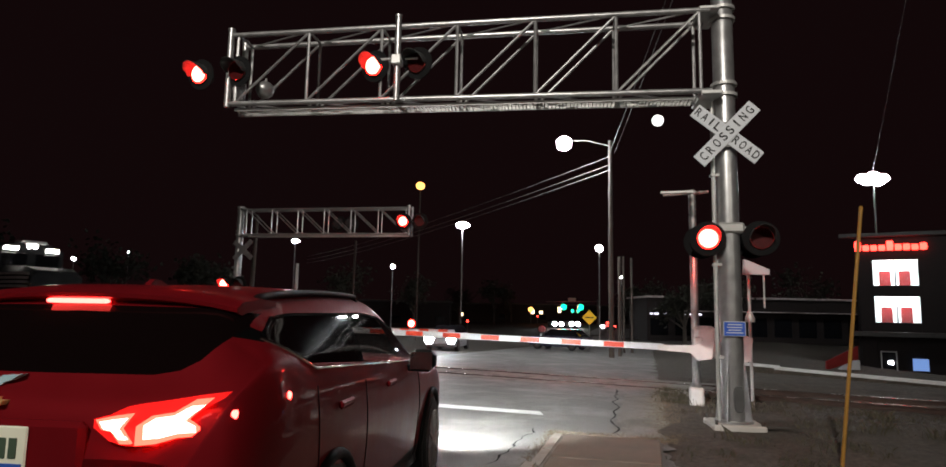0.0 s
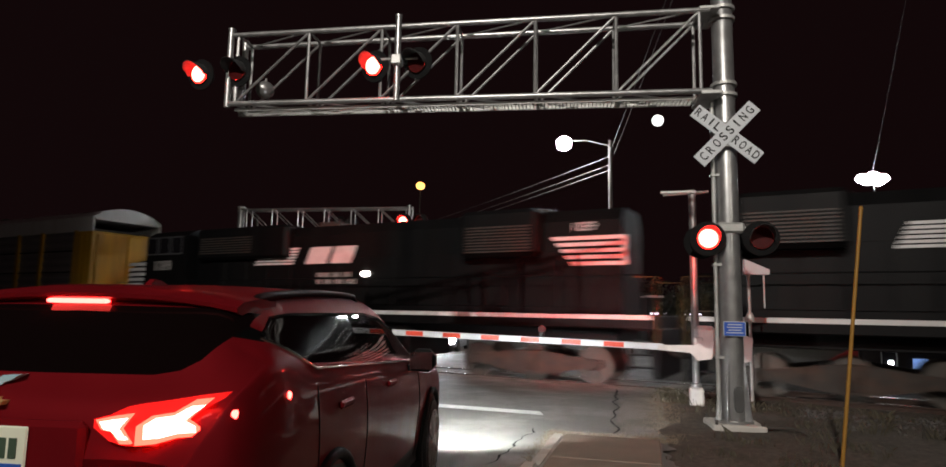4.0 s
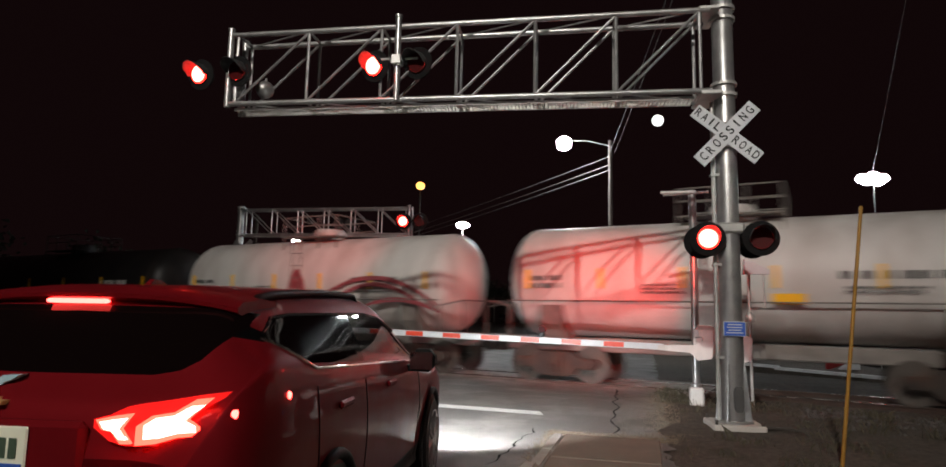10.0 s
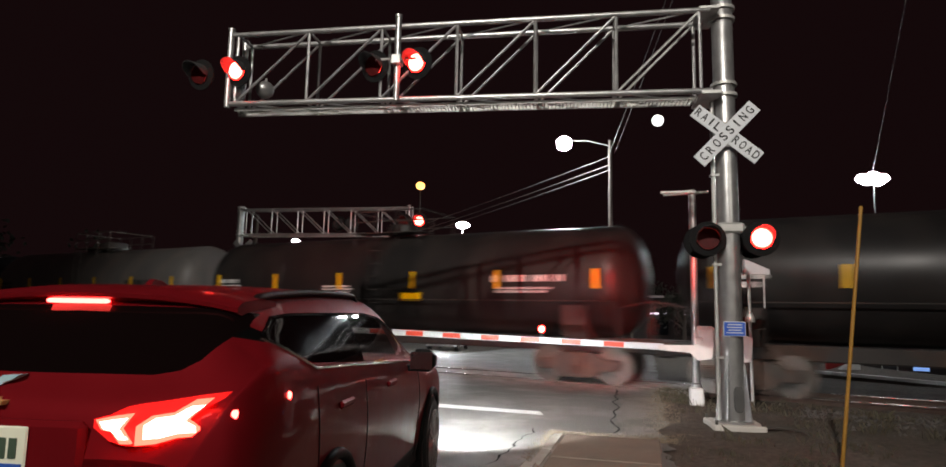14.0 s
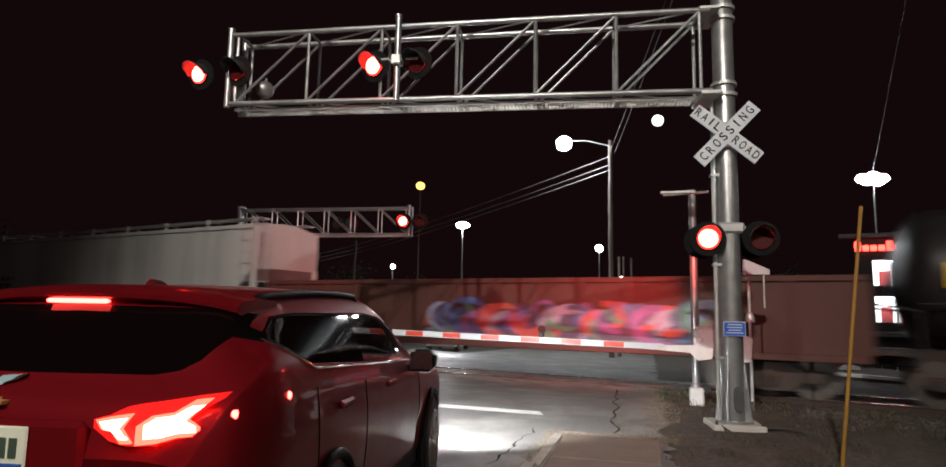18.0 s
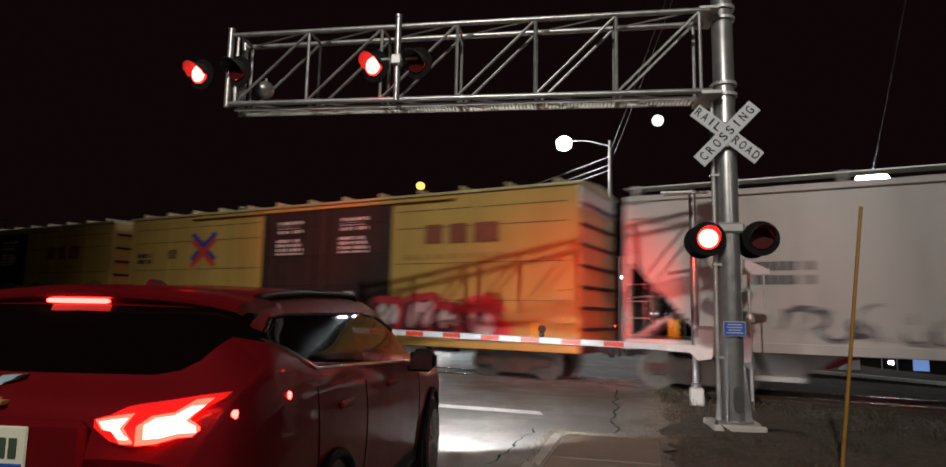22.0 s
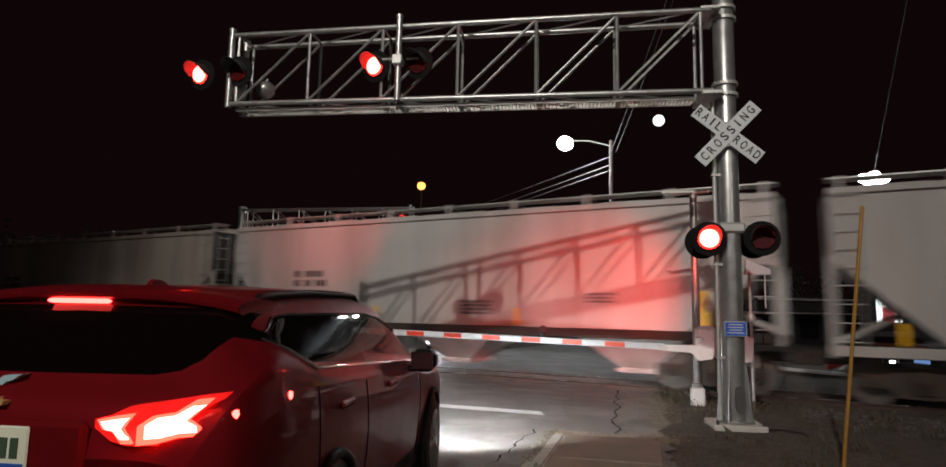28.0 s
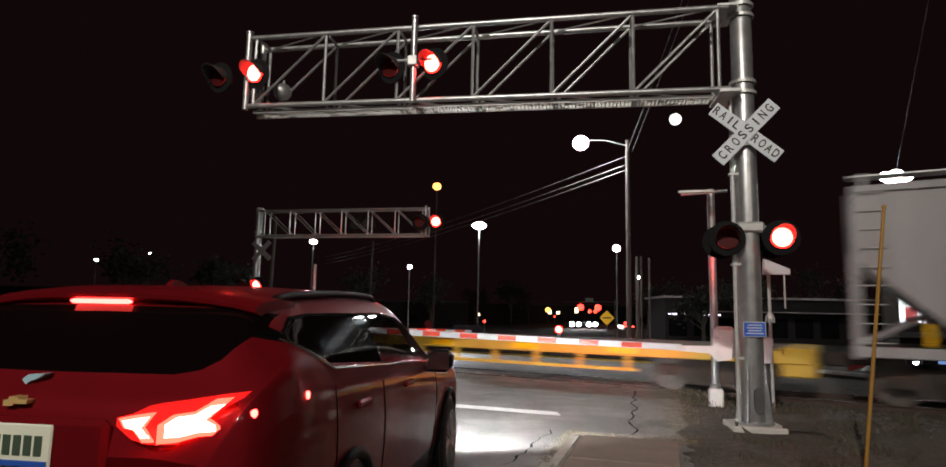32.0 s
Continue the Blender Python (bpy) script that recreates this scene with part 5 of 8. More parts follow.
    for x, zt, w in ((c1, 3.62, 1.4), (c1 + 0.7 * nl, 3.54, 1.36), (c1 + nl - 0.04, 3.35, 1.2), (c1 + nl, 1.78, 1.1)):
        rings.append([(k * x, -w, 1.78), (k * x, -w, zt - 0.3), (k * x, -w + 0.3, zt), (k * x, w - 0.3, zt), (k * x, w, zt - 0.3), (k * x, w, 1.78)])
    rings[-1] = [(k * (c1 + nl), y * 0.98, min(z, 3.2)) for _, y, z in rings[-2]]
    nose.loft(rings)
    part("nose", nose, LOCO_BLACK, c, "sloped short hood")
    # number boards, lettering and mark
    for y in (-0.95, 0.95):
        a, b = X(c1 + 0.0, c1 + 0.06)
        part("number_board", MB().box(a, b, y - 0.3, y + 0.3, 4.38, 4.56, 0.01), CAB_GLOW if lit else LOCO_GLASS, c)
    me = letters(number, 0.52)
    me.materials.append(mat("faded_white", (0.5, 0.48, 0.46), 0.5, var=0.15))
    part("number", me, None, c, "white cab number", pose(k * (c0 + 1.3), -1.52, 3.3 if flip else 3.47, 90, 0, 0))
    for i in range(5):
        z = (2.55 if flip else 2.33) + 0.2 * i
        q = c1 + 0.03 + 0.06 * (4 - i)
        m = MB()
        m.loft([[(k * x, -w_ - 0.004, za) , (k * x, -w_ - 0.004, za + 0.125), (k * x, -w_ + 0.004, za + 0.125), (k * x, -w_ + 0.004, za)]
                for x, w_, za in ((q, 1.4, z), (c1 + 0.7 * nl, 1.36, z), (c1 + nl - 0.1, 1.228, z - 0.02))])
        part("stripe", m, LOCO_WHITE, c, "white nose stripe")
    # mark on the long hood: stripes that end in a slanted block, and two block letters as plain shapes
    for i in range(6):
        z = MZ + 0.1 * i
        part("mark_stripe", MB().prism([(mx - 1.15 + 0.05 * i, z), (mx + 0.62 + 0.05 * i, z), (mx + 0.67 + 0.05 * i, z + 0.066), (mx - 1.1 + 0.05 * i, z + 0.066)], -1.0, -0.99), LOCO_WHITE, c, "white stripe")
    for q, w_ in ((1.45, 0.95), (2.5, 0.9)):
        part("mark_block", MB().prism([(mx + q - 0.3, MZ), (mx + q + w_ - 0.35, MZ), (mx + q + w_ - 0.1, MZ + 0.56), (mx + q - 0.05, MZ + 0.56)], -1.0, -0.99), LOCO_WHITE, c, "white block mark")
    bars(c, mx + 1.7, MZ - 0.3, 1.7, 0.15, 2, FADED, -0.99, seed=8, label="small white lettering")
    # handrails
    hr = MB()
    for y in (-1.45, 1.45):
        xs = [-L + 0.3 + i * (L + c0 - 0.4) / 9 for i in range(10)]
        hr.tube((k * xs[0], y, 2.75), (k * xs[-1], y, 2.75), 0.018, 6)
        for x in xs:
            hr.tube((k * x, y, 1.75), (k * x, y, 2.75), 0.016, 6)
    part("handrail", hr, LOCO_BLACK, c)
    for d in (-1, 1):
        for y in (-1.42, 1.42):
            part("end_rail", MB().path([(d * (L + 0.02), y, 1.1), (d * (L + 0.02), y, 2.7), (d * (L - 0.5), y, 2.7)], 0.02, 6), STEP_YELLOW, c)
        s = MB()
        for z in (0.5, 0.8, 1.1, 1.4):
            s.box(d * (L - 0.35) - 0.25, d * (L - 0.35) + 0.25, -1.52, -1.2, z, z + 0.03)
        part("steps", s.box(d * (L - 0.35) - 0.28, d * (L - 0.35) - 0.25, -1.52, -1.2, 0.45, 1.5).box(d * (L - 0.35) + 0.25, d * (L - 0.35) + 0.28, -1.52, -1.2, 0.45, 1.5), LOCO_BLACK, c)
        part("pilot", MB().box(d * L - 0.06, d * L + 0.06, -1.4, 1.4, 0.25, 1.45, 0.03), LOCO_BLACK, c)
    if flip:
        hood_end_marks(c, number)
    for q in (c1 + 0.9, c1 + 1.35, c1 + 1.75):
        part("step_rail", MB().path([(k * q, -1.53, 0.9), (k * q, -1.55, 1.5), (k * q, -1.53, 2.1)], 0.022, 6), STEP_YELLOW, c, "worn yellow step rail")
    if lit:
        for y in (-0.12, 0.12):
            part("headlight", MB().lathe([(0.11, 0), (0.11, 0.03), (0.06, 0.05)], 16, "x", at=(c1 + 0.02, y, 4.62)), HEADLIGHT, c, "bright white headlight")
        # the headlight's glow on the visor is put into white paint
        part("headlight_visor", MB().box(c1 - 0.6, c1 + 0.25, -0.55, 0.55, 4.76, 4.9, 0.04), LOCO_WHITE, c, "white-lit visor above the headlight")
        for y in (-1.05, 1.05):
            part("ditch_light", MB().lathe([(0.1, 0), (0.1, 0.05), (0.05, 0.07)], 16, "x", at=(c1 + nl, y, 2.2)), HEADLIGHT, c, "bright ditch light")
    part("step_light", MB().lathe([(0.05, -1.03), (0.09, -1.02), (0.09, -0.985)], 12, "y", at=(1.45, 0, 2.92)), CAB_GLOW, c, "small walkway light")
    trucks(c, (-L + 3.3, L - 3.3), True)
    couplers(c, L)
    return c


# the consist, front to rear
locomotive(-31.4, -51.9, "4474", True, False, 4.05, 7.0, -4.65)
locomotive(-50.3, -71.4, "1089", False, True, 6.3, 8.6, -2.2)
autorack(-72.4, -97.5)
tank(-98.4, -113.3, (0.016, 0.015, 0.015), "black tank car with pale head and yellow reflectors", 1, white_head=True)
tank(-113.6, -125.6, (0.62, 0.6, 0.57), "white tank car with soot-stained belly", 2)
tk3 = tank(-125.9, -138.0, (0.62, 0.6, 0.57), "white tank car with red graffiti", 3)
m = MB()
for k_, (xa, xb, zt_) in enumerate(((1.0, 5.4, 2.75), (1.5, 5.0, 2.55), (2.6, 5.5, 2.1))):
    ribbon(m, [(xa + (xb - xa) * i / 16, 1.55 + (zt_ - 1.55) * math.sin(math.pi * (0.12 + 0.8 * i / 16)) ** 0.8) for i in range(17)], 0.07, -1.565 - 0.001 * k_)
for xa, xb, za, zb in ((-0.3, 0.05, 2.25, 3.05), (0.4, 0.05, 2.25, 3.05), (-0.15, 0.3, 2.55, 2.55)):
    ribbon(m, [(xa + (xb - xa) * i / 4, za + (zb - za) * i / 4) for i in range(5)], 0.13, -1.57)
tagged(part("graffiti", m, sprayed((0.32, 0.07, 0.08)), tk3, "dark red sprayed arch and letter"), kind="stuff")
tank(-138.9, -154.0, (0.016, 0.015, 0.015), "black tank car with white stencils", 4, radius=1.48)
tank(-154.3, -168.6, (0.016, 0.015, 0.015), "black tank car with bright head rim", 5)
tank(-168.7, -183.7, (0.016, 0.015, 0.015), "black tank car with yellow reflectors and placards", 6)
tank(-183.8, -197.6, (0.13, 0.125, 0.12), "grimy grey tank car", 7)
tank(-197.9, -212.2, (0.016, 0.015, 0.015), "black tank car with stencilled blocks", 8)
gondola(-212.4, -228.6)
hop = hopper(-229.0, -247.4, (0.51, 0.495, 0.47), "white covered hopper car with rust streaks", 4.62, 0, 1, 0.06)
hop2 = hopper(-248.0, -265.3, (0.53, 0.51, 0.49), "white covered hopper car with blue graffiti", 4.62, 0, 2, 0.06)
wild(hop, -7.0, -1.0, 1.2, 2.45, (0.035, 0.04, 0.13), [(0.05, 0.06, 0.22), (0.02, 0.02, 0.05), (0.4, 0.3, 0.18), (0.09, 0.09, 0.16), (0.02, 0.025, 0.07)], 51, 60, 0.1, -1.66, "dark blue and tan tangled graffiti piece")
wild(hop2, -5.5, 6.5, 1.22, 2.15, None, [(0.06, 0.05, 0.06), (0.1, 0.09, 0.1), (0.3, 0.28, 0.3)], 52, 46, 0.035, -1.66, "thin black sprayed letters")
bx1 = boxcar(-265.7, -283.1, "yellow boxcar with dark brown doors and red graffiti", 40, 0.7, 4.0)
bx2 = boxcar(-283.7, -301.0, "yellow boxcar with dark brown doors and a green graffiti mural", 60, 0.2, 2.9)
wild(bx1, 2.4, 6.8, 1.0, 2.25, (0.2, 0.02, 0.03), [(0.5, 0.04, 0.05), (0.1, 0.02, 0.03), (0.55, 0.1, 0.1)], 53, 30, 0.09, -1.55, "dark red tangled graffiti")
blocks(bx1, 2.7, 6.6, 1.15, 2.1, [(0.55, 0.45, 0.45), (0.5, 0.3, 0.3)], (0.1, 0.01, 0.02), (0.4, 0.03, 0.04), 54, 4, -1.62, "red and white block letters")
gb = [(-8.3, 0.96), (8.3, 0.96)] + [(8.3 - 0.415 * i, 2.62 + 0.22 * math.sin(i * 1.3) * math.cos(i * 0.47)) for i in range(41)]
part("graffiti_background", MB().add([(x, -1.648, z) for x, z in gb], [tuple(range(len(gb)))]), mat("spray_green", (0.1, 0.2, 0.06), 0.6, var=0.35, scale=1.2, dirt=(0.3, 0.22, 0.06), dirt_amount=0.6), bx2, "green sprayed band")
blocks(bx2, 1.0, 8.1, 1.0, 2.5, [(0.5, 0.46, 0.5), (0.4, 0.38, 0.45), (0.52, 0.44, 0.47)], (0.035, 0.03, 0.04), (0.5, 0.36, 0.04), 55, 6, -1.652, "pale block letters outlined in yellow")
blocks(bx2, -7.9, -1.9, 1.0, 2.45, [(0.45, 0.43, 0.48), (0.36, 0.37, 0.44), (0.5, 0.46, 0.5)], (0.05, 0.05, 0.06), (0.42, 0.36, 0.05), 56, 5, -1.652, "pale block letters outlined in yellow")
bars(bx2, -0.35, 1.9, 0.8, 0.12, 4, STENCIL, -1.66, seed=77, label="small white stencilled block")
hop3 = hopper(-301.5, -317.0, (0.51, 0.5, 0.48), "white hopper car under a pale blue mural", 4.6, 0, 3, 0.05)
bl = (0.13, 0.22, 0.4)
m = MB().add([(x, -1.625 - 0.02 * math.sin(math.pi * (z - 1.2) / 3.4), z) for x, z in ((-3.9, 1.3), (5.2, 1.3), (5.6, 3.0), (5.4, 4.1), (0.2, 4.2), (-2.2, 4.35), (-3.3, 4.1), (-3.9, 3.4), (-4.1, 2.2))], [tuple(range(9))])
part("mural", m, mat("mural_blue", bl, 0.6, var=0.15, scale=1.5, dirt=(0.22, 0.26, 0.34), dirt_amount=0.25), hop3, "pale blue mural panel")
m = MB()
for k_, run_ in enumerate(([(-4.1, 2.2), (-3.95, 3.4), (-3.35, 4.12), (-2.2, 4.37), (-0.9, 4.32)], [(-0.6, 4.05), (0.9, 4.02), (2.2, 4.0)], [(2.4, 4.28), (3.6, 4.3), (5.4, 4.22), (5.5, 3.7)], [(-2.6, 3.6), (-2.5, 2.6), (-2.45, 2.2)], [(1.4, 2.6), (2.4, 2.55)], [(5.2, 1.5), (5.75, 2.6), (5.5, 3.6)])):
    fine_ = [(x0 + (x1 - x0) * i / 5, z0 + (z1 - z0) * i / 5) for (x0, z0), (x1, z1) in zip(run_, run_[1:]) for i in range(5)] + [run_[-1]]
    ribbon(m, fine_, 0.05, -1.665 - 0.001 * k_)
tagged(part("mural_outline", m, sprayed((0.04, 0.05, 0.08)), hop3, "dark painted outlines"), kind="stuff")
me = letters("POEZ", 0.62)
me.materials.append(mat("tag_paint", (0.06, 0.06, 0.065), 0.5, var=0.2, scale=5))
part("graffiti_tag", me, None, hop3, "dark painted tag", pose(-5.3, -1.66, 3.55, 90, 0, 0))
spray(hop3, 5.6, 7.2, 2.6, 4.0, [(0.05, 0.05, 0.05), (0.1, 0.1, 0.1)], 57, -1.63, 5, label="black tag")
hopper(-317.6, -332.2, (0.46, 0.45, 0.43), "pale grey ribbed covered hopper car", 4.5, 16, 4, 0.0)
h5 = hopper(-332.9, -348.9, (0.52, 0.5, 0.48), "white covered hopper car with dark end slopes", 4.5, 0, 5, 0.08, dark_sill=True, sill=1.4)
h6 = hopper(-349.4, -365.0, (0.44, 0.38, 0.33), "dusty beige covered hopper car", 4.5, 0, 6, 0.08, dirty=0.8, dark_sill=True, sill=1.4)
h7 = hopper(-365.4, -380.2, (0.42, 0.41, 0.42), "grey covered hopper car with pale overpainted patches", 4.5, 0, 7, 0.05, dirty=0.5)
spray(h7, -5.4, 6.5, 1.3, 2.6, [(0.42, 0.38, 0.38), (0.46, 0.45, 0.45), (0.5, 0.48, 0.48)], 58, -1.66, 13, label="pale overpainted patches")
flatcar(-380.9, -399.5)
flatcar(-400.1, -418.7)
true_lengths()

# ---------------------------------------------------------------- crossing signals, placed
cross = cantilever(near_at, 8.3, 6.44, 5.11, [(-5.27, 5.72)], "cantilever_crossing_signal", [
    (pose(-8.79, -0.42, 5.62, 8, 0, -11), "L", True), (pose(-8.1, -0.42, 5.66, 8, 0, -11), "R", True),
    (pose(-5.67, -0.42, 5.66, 8, 0, -17), "L", True), (pose(-4.94, -0.42, 5.69, 8, 0, -17), "R", True),
    (pose(-0.36, -0.28, 2.8, 0, 0, -6), "L", True), (pose(0.41, -0.28, 2.81, 0, 0, -6), "R", True),
    (pose(-0.36, 0.3, 2.8, 0, 0, 180), "R", True), (pose(0.41, 0.3, 2.81, 0, 0, 180), "L", True)])
part("mast_bracket", MB().tube((-0.45, 0, 2.99), (0.5, 0, 2.99), 0.03, 8).box(-0.2, 0.2, -0.2, 0.2, 2.9, 3.06, 0.03), ALU2, cross)
crossbuck(cross, pose(-0.04, -0.22, 4.43))
bs = part("blue_sign", MB().box(-0.16, 0.16, -0.012, 0.0, -0.11, 0.11, 0.004), SIGNWHITE, cross, "small blue information sign", pose(-0.0, -0.19, 1.45))
part("blue_field", MB().box(-0.15, 0.15, -0.016, -0.011, -0.1, 0.1), SIGNBLUE, bs)
for i, wd in enumerate((0.2, 0.22, 0.18, 0.24)):
    part("text_bar", MB().box(-wd / 2, wd / 2, -0.019, -0.016, 0.055 - 0.04 * i, 0.07 - 0.04 * i), SIGNWHITE, bs)
# domed backs of the lamps that face the other way at the arm's end
for x, y, z in ((-8.3, -0.1, 5.42), (-7.83, 0.1, 5.5)):
    d = part("lamp_back", MB().lathe([(0.02, -0.16), (0.09, -0.13), (0.14, -0.06), (0.155, 0.0), (0.155, 0.06)], 20, "y"), ALU, cross, "silver domed back of a lamp", pose(x, y, z), 50)
    part("bracket", MB().tube((0, 0, 0.1), (0.0, 0.05, 0.22), 0.02, 6), ALU2, d)

# far signal, turned round
far_at = pose(-11.1, 30.0, -0.25, 0, 0, math.degrees(math.atan2(AY, AX)) - 3)
far = cantilever(far_at, 8.4, 6.53, 5.34, [], "cantilever_crossing_signal", [
    (pose(-8.25, 0.6, 5.85, 0, 0, 180), "L", True), (pose(-9.0, 0.6, 5.85, 0, 0, 180), "R", True),
    (pose(0.42, 0.4, 3.0, 0, 0, 180), "L", True), (pose(-0.3, 0.4, 3.0, 0, 0, 180), "R", True),
    (pose(-4.8, -0.55, 5.9, 0, 0, 0), "L", True), (pose(-5.4, -0.55, 5.9, 0, 0, 0), "R", True)], False)
crossbuck(far, pose(-0.4, 0.28, 4.6, 0, 0, 180), False)

# red light that the lamps facing the track throw on the train
lamp("arm_rear_light", "SPOT", tuple(near_at @ Vector((-8.0, 0.55, 5.45))), 1400, RED, sp(-14.0, 15.4, 4.4), 0.12, 36, 1.0)
lamp("mast_rear_light", "SPOT", tuple(near_at @ Vector((-0.36, 0.62, 2.8))), 1750, RED, sp(-5.2, 15.4, 2.0), 0.16, 58, 1.0)

# ---------------------------------------------------------------- gate
GATE = (4.31, 12.32)
gate = thing("crossing_gate", pose(*GATE, ground_z(*GATE), 0, 0, -15.5), "lowered crossing gate with red and white striped arm", "crossing gate")
part("gate_mast", MB().tube((0, 0, 0.3), (0, 0, 4.15), 0.07, 16).lathe([(0.1, 0.25), (0.1, 0.4), (0.075, 0.42)], 16), ALU, gate, "galvanised steel gate mast", smooth_angle=40)
part("foundation_box", MB().box(-0.13, 0.13, -0.13, 0.13, -0.1, 0.34, 0.03), mat("white_box", (0.6, 0.6, 0.58), 0.6, var=0.15, dirt=(0.2, 0.17, 0.14)), gate, "white junction box at the base")
hood_paint = mat("machine_grey", (0.68, 0.66, 0.64), 0.55, var=0.12, scale=3, dirt=(0.2, 0.17, 0.15))
part("gate_machine", MB().box(-0.03, 0.36, -0.26, 0.22, 0.92, 1.5, 0.07).box(-0.05, 0.12, -0.3, -0.2, 1.0, 1.3, 0.03), hood_paint, gate, "grey gate machine housing")
part("counterweight", MB().prism([(0.1, 0.95), (0.9, 0.82), (1.02, 0.84), (1.06, 1.28), (0.85, 1.36), (0.1, 1.2)], 0.24, 0.34), hood_paint, gate, "steel counterweight arm")
part("arm_bracket", MB().prism([(0.26, 0.9), (0.3, 1.2), (0.12, 1.24), (-0.05, 1.14), (-0.7, 1.125), (-0.7, 1.035), (-0.12, 1.0), (0.02, 0.86)], -0.36, -0.27), hood_paint, gate, "grey arm bracket")
arm = part("gate_arm", MB().box(-8.6, -0.62, -0.345, -0.29, 1.02, 1.14, 0.01), SIGNWHITE, gate, "white arm with red stripes", pose(0, 0, 0, 0, 1.3, 0))
for i in range(9):
    x = -1.35 - 0.82 * i
    part("red_stripe", MB().box(x - 0.38, x, -0.348, -0.287, 1.034, 1.129), REFLRED, arm, "red reflective band")
for i, (x, ph) in enumerate(((-2.95, "R"),)):
    b = part("arm_light", MB().box(x - 0.05, x + 0.05, -0.36, -0.27, 1.14, 1.24, 0.02).tube((x, -0.32, 1.3), (x, -0.25, 1.3), 0.075, 14), BLACK, arm, "small red arm light")
    sm = part("lens", LENS, None, b, "round red lens")
    sm.matrix_parent_inverse = Matrix.Translation((x, -0.335, 1.3)) @ Matrix.Scale(0.45, 4)
    FLASH[ph].append(sm)
tip = MB().tube((-0.55, -0.06, 4.06), (0.3, -0.06, 4.1), 0.03, 8).box(-0.6, 0.0, -0.12, -0.06, 4.08, 4.13, 0.01)
part("mast_top_bar", tip, ALU2, gate, "cross bar on the mast top")

# far gate arm over the other lane
fg = thing("crossing_gate", pose(-7.6, 27.5, -0.4, 0, 0, -15.5), "distant lowered gate with striped arm", "crossing gate")
part("gate_mast", MB().tube((0, 0, 0), (0, 0, 4.0), 0.07, 12), ALU, fg)
part("gate_machine", MB().box(-0.3, 0.2, -0.2, 0.2, 0.9, 1.5, 0.05), hood_paint, fg)
farm = part("gate_arm", MB().box(0.3, 7.2, -0.05, 0.05, 1.2, 1.34, 0.01), SIGNWHITE, fg)
for i in range(8):
    part("red_stripe", MB().box(0.8 + 0.82 * i, 1.2 + 0.82 * i, -0.055, 0.055, 1.195, 1.345), REFLRED, farm)
b = part("arm_light", MB().box(5.35, 5.45, -0.05, 0.05, 1.34, 1.5, 0.01), BLACK, farm)
sm = part("lens", LENS, None, b, "round red lens")
sm.matrix_parent_inverse = Matrix.Translation((5.4, -0.1, 1.55)) @ Matrix.Scale(1.0, 4)
FLASH["L"].append(sm)

# leaning yellow marker pole in front of the verge
mk = thing("marker_pole", pose(4.16, 7.31, rough_ground(4.16, 7.31), -0.6, 7.6, 0), "slim leaning yellow fibreglass marker pole", "marker pole")
part("pole", MB().tube((0, 0, -0.1), (0, 0, 2.94), 0.022, 12, 0.02), ORANGE, mk, "yellow-orange pole", smooth_angle=40)
part("cap", MB().lathe([(0.022, 2.94), (0.024, 2.96), (0.01, 2.98)], 12), ORANGE, mk)
# conduit beside the footing
tagged(part("conduit_hose", MB().path([(4.28, 9.45, 0.03), (4.42, 9.36, rough_ground(4.42, 9.36) + 0.06), (4.58, 9.24, rough_ground(4.58, 9.24) + 0.05), (4.68, 9.1, rough_ground(4.68, 9.1) + 0.03), (4.7, 8.98, rough_ground(4.7, 8.98) - 0.02)], 0.02, 10),
            mat("dusty_hose", (0.05, 0.042, 0.035), 0.85, var=0.2), smooth_angle=50), "dusty grey conduit running into the dirt", "conduit")
# bell post beside the mast
bp = thing("bell_post", pose(5.45, 12.5, rough_ground(5.45, 12.5), 0, 0, 0), "slim post with a bracket and a small bell", "signal post")
part("pipe", MB().tube((0, 0, -0.1), (0, 0, 2.75), 0.03, 10), ALU2, bp)
part("side_pipe", MB().tube((0.3, 0, 1.9), (0.3, 0, 2.6), 0.018, 8), ALU2, bp)
part("bracket", MB().prism([(-0.1, 2.55), (-0.08, 2.85), (0.0, 2.82), (0.4, 2.66), (0.4, 2.56)], -0.05, 0.05), SIGNWHITE, bp, "pale bracket")
part("bell", MB().lathe([(0.09, 1.62), (0.085, 1.72), (0.05, 1.8), (0.02, 1.82)], 16), ALU2, bp, "small metal bell", smooth_angle=40)

# ---------------------------------------------------------------- beyond the track
POLE_DARK = mat("pole_grey", (0.2, 0.19, 0.18), 0.6, 0.3, var=0.2)


def utility_pole(x, y, h, r=0.14, lean=0.0, label="tall wooden utility pole", arms=()):
    z = ground_z(x, y)
    c = thing("utility_pole", pose(x, y, z, 0, lean, 0), label, "utility pole", "utility poles")
    part("shaft", MB().tube((0, 0, -0.2), (0, 0, h), r, 14, r * 0.72), WOODPOLE, c, smooth_angle=40)
    for za, w_ in arms:
        part("cross_arm", MB().box(-w_, w_, -0.05, 0.05, za - 0.06, za + 0.06, 0.01), WOODPOLE, c)
        for q in (-0.9, -0.45, 0.45, 0.9):
            part("insulator", MB().lathe([(0.03, za + 0.06), (0.05, za + 0.1), (0.03, za + 0.18)], 8, at=(q * w_, 0, 0)), STEEL, c)
    return c


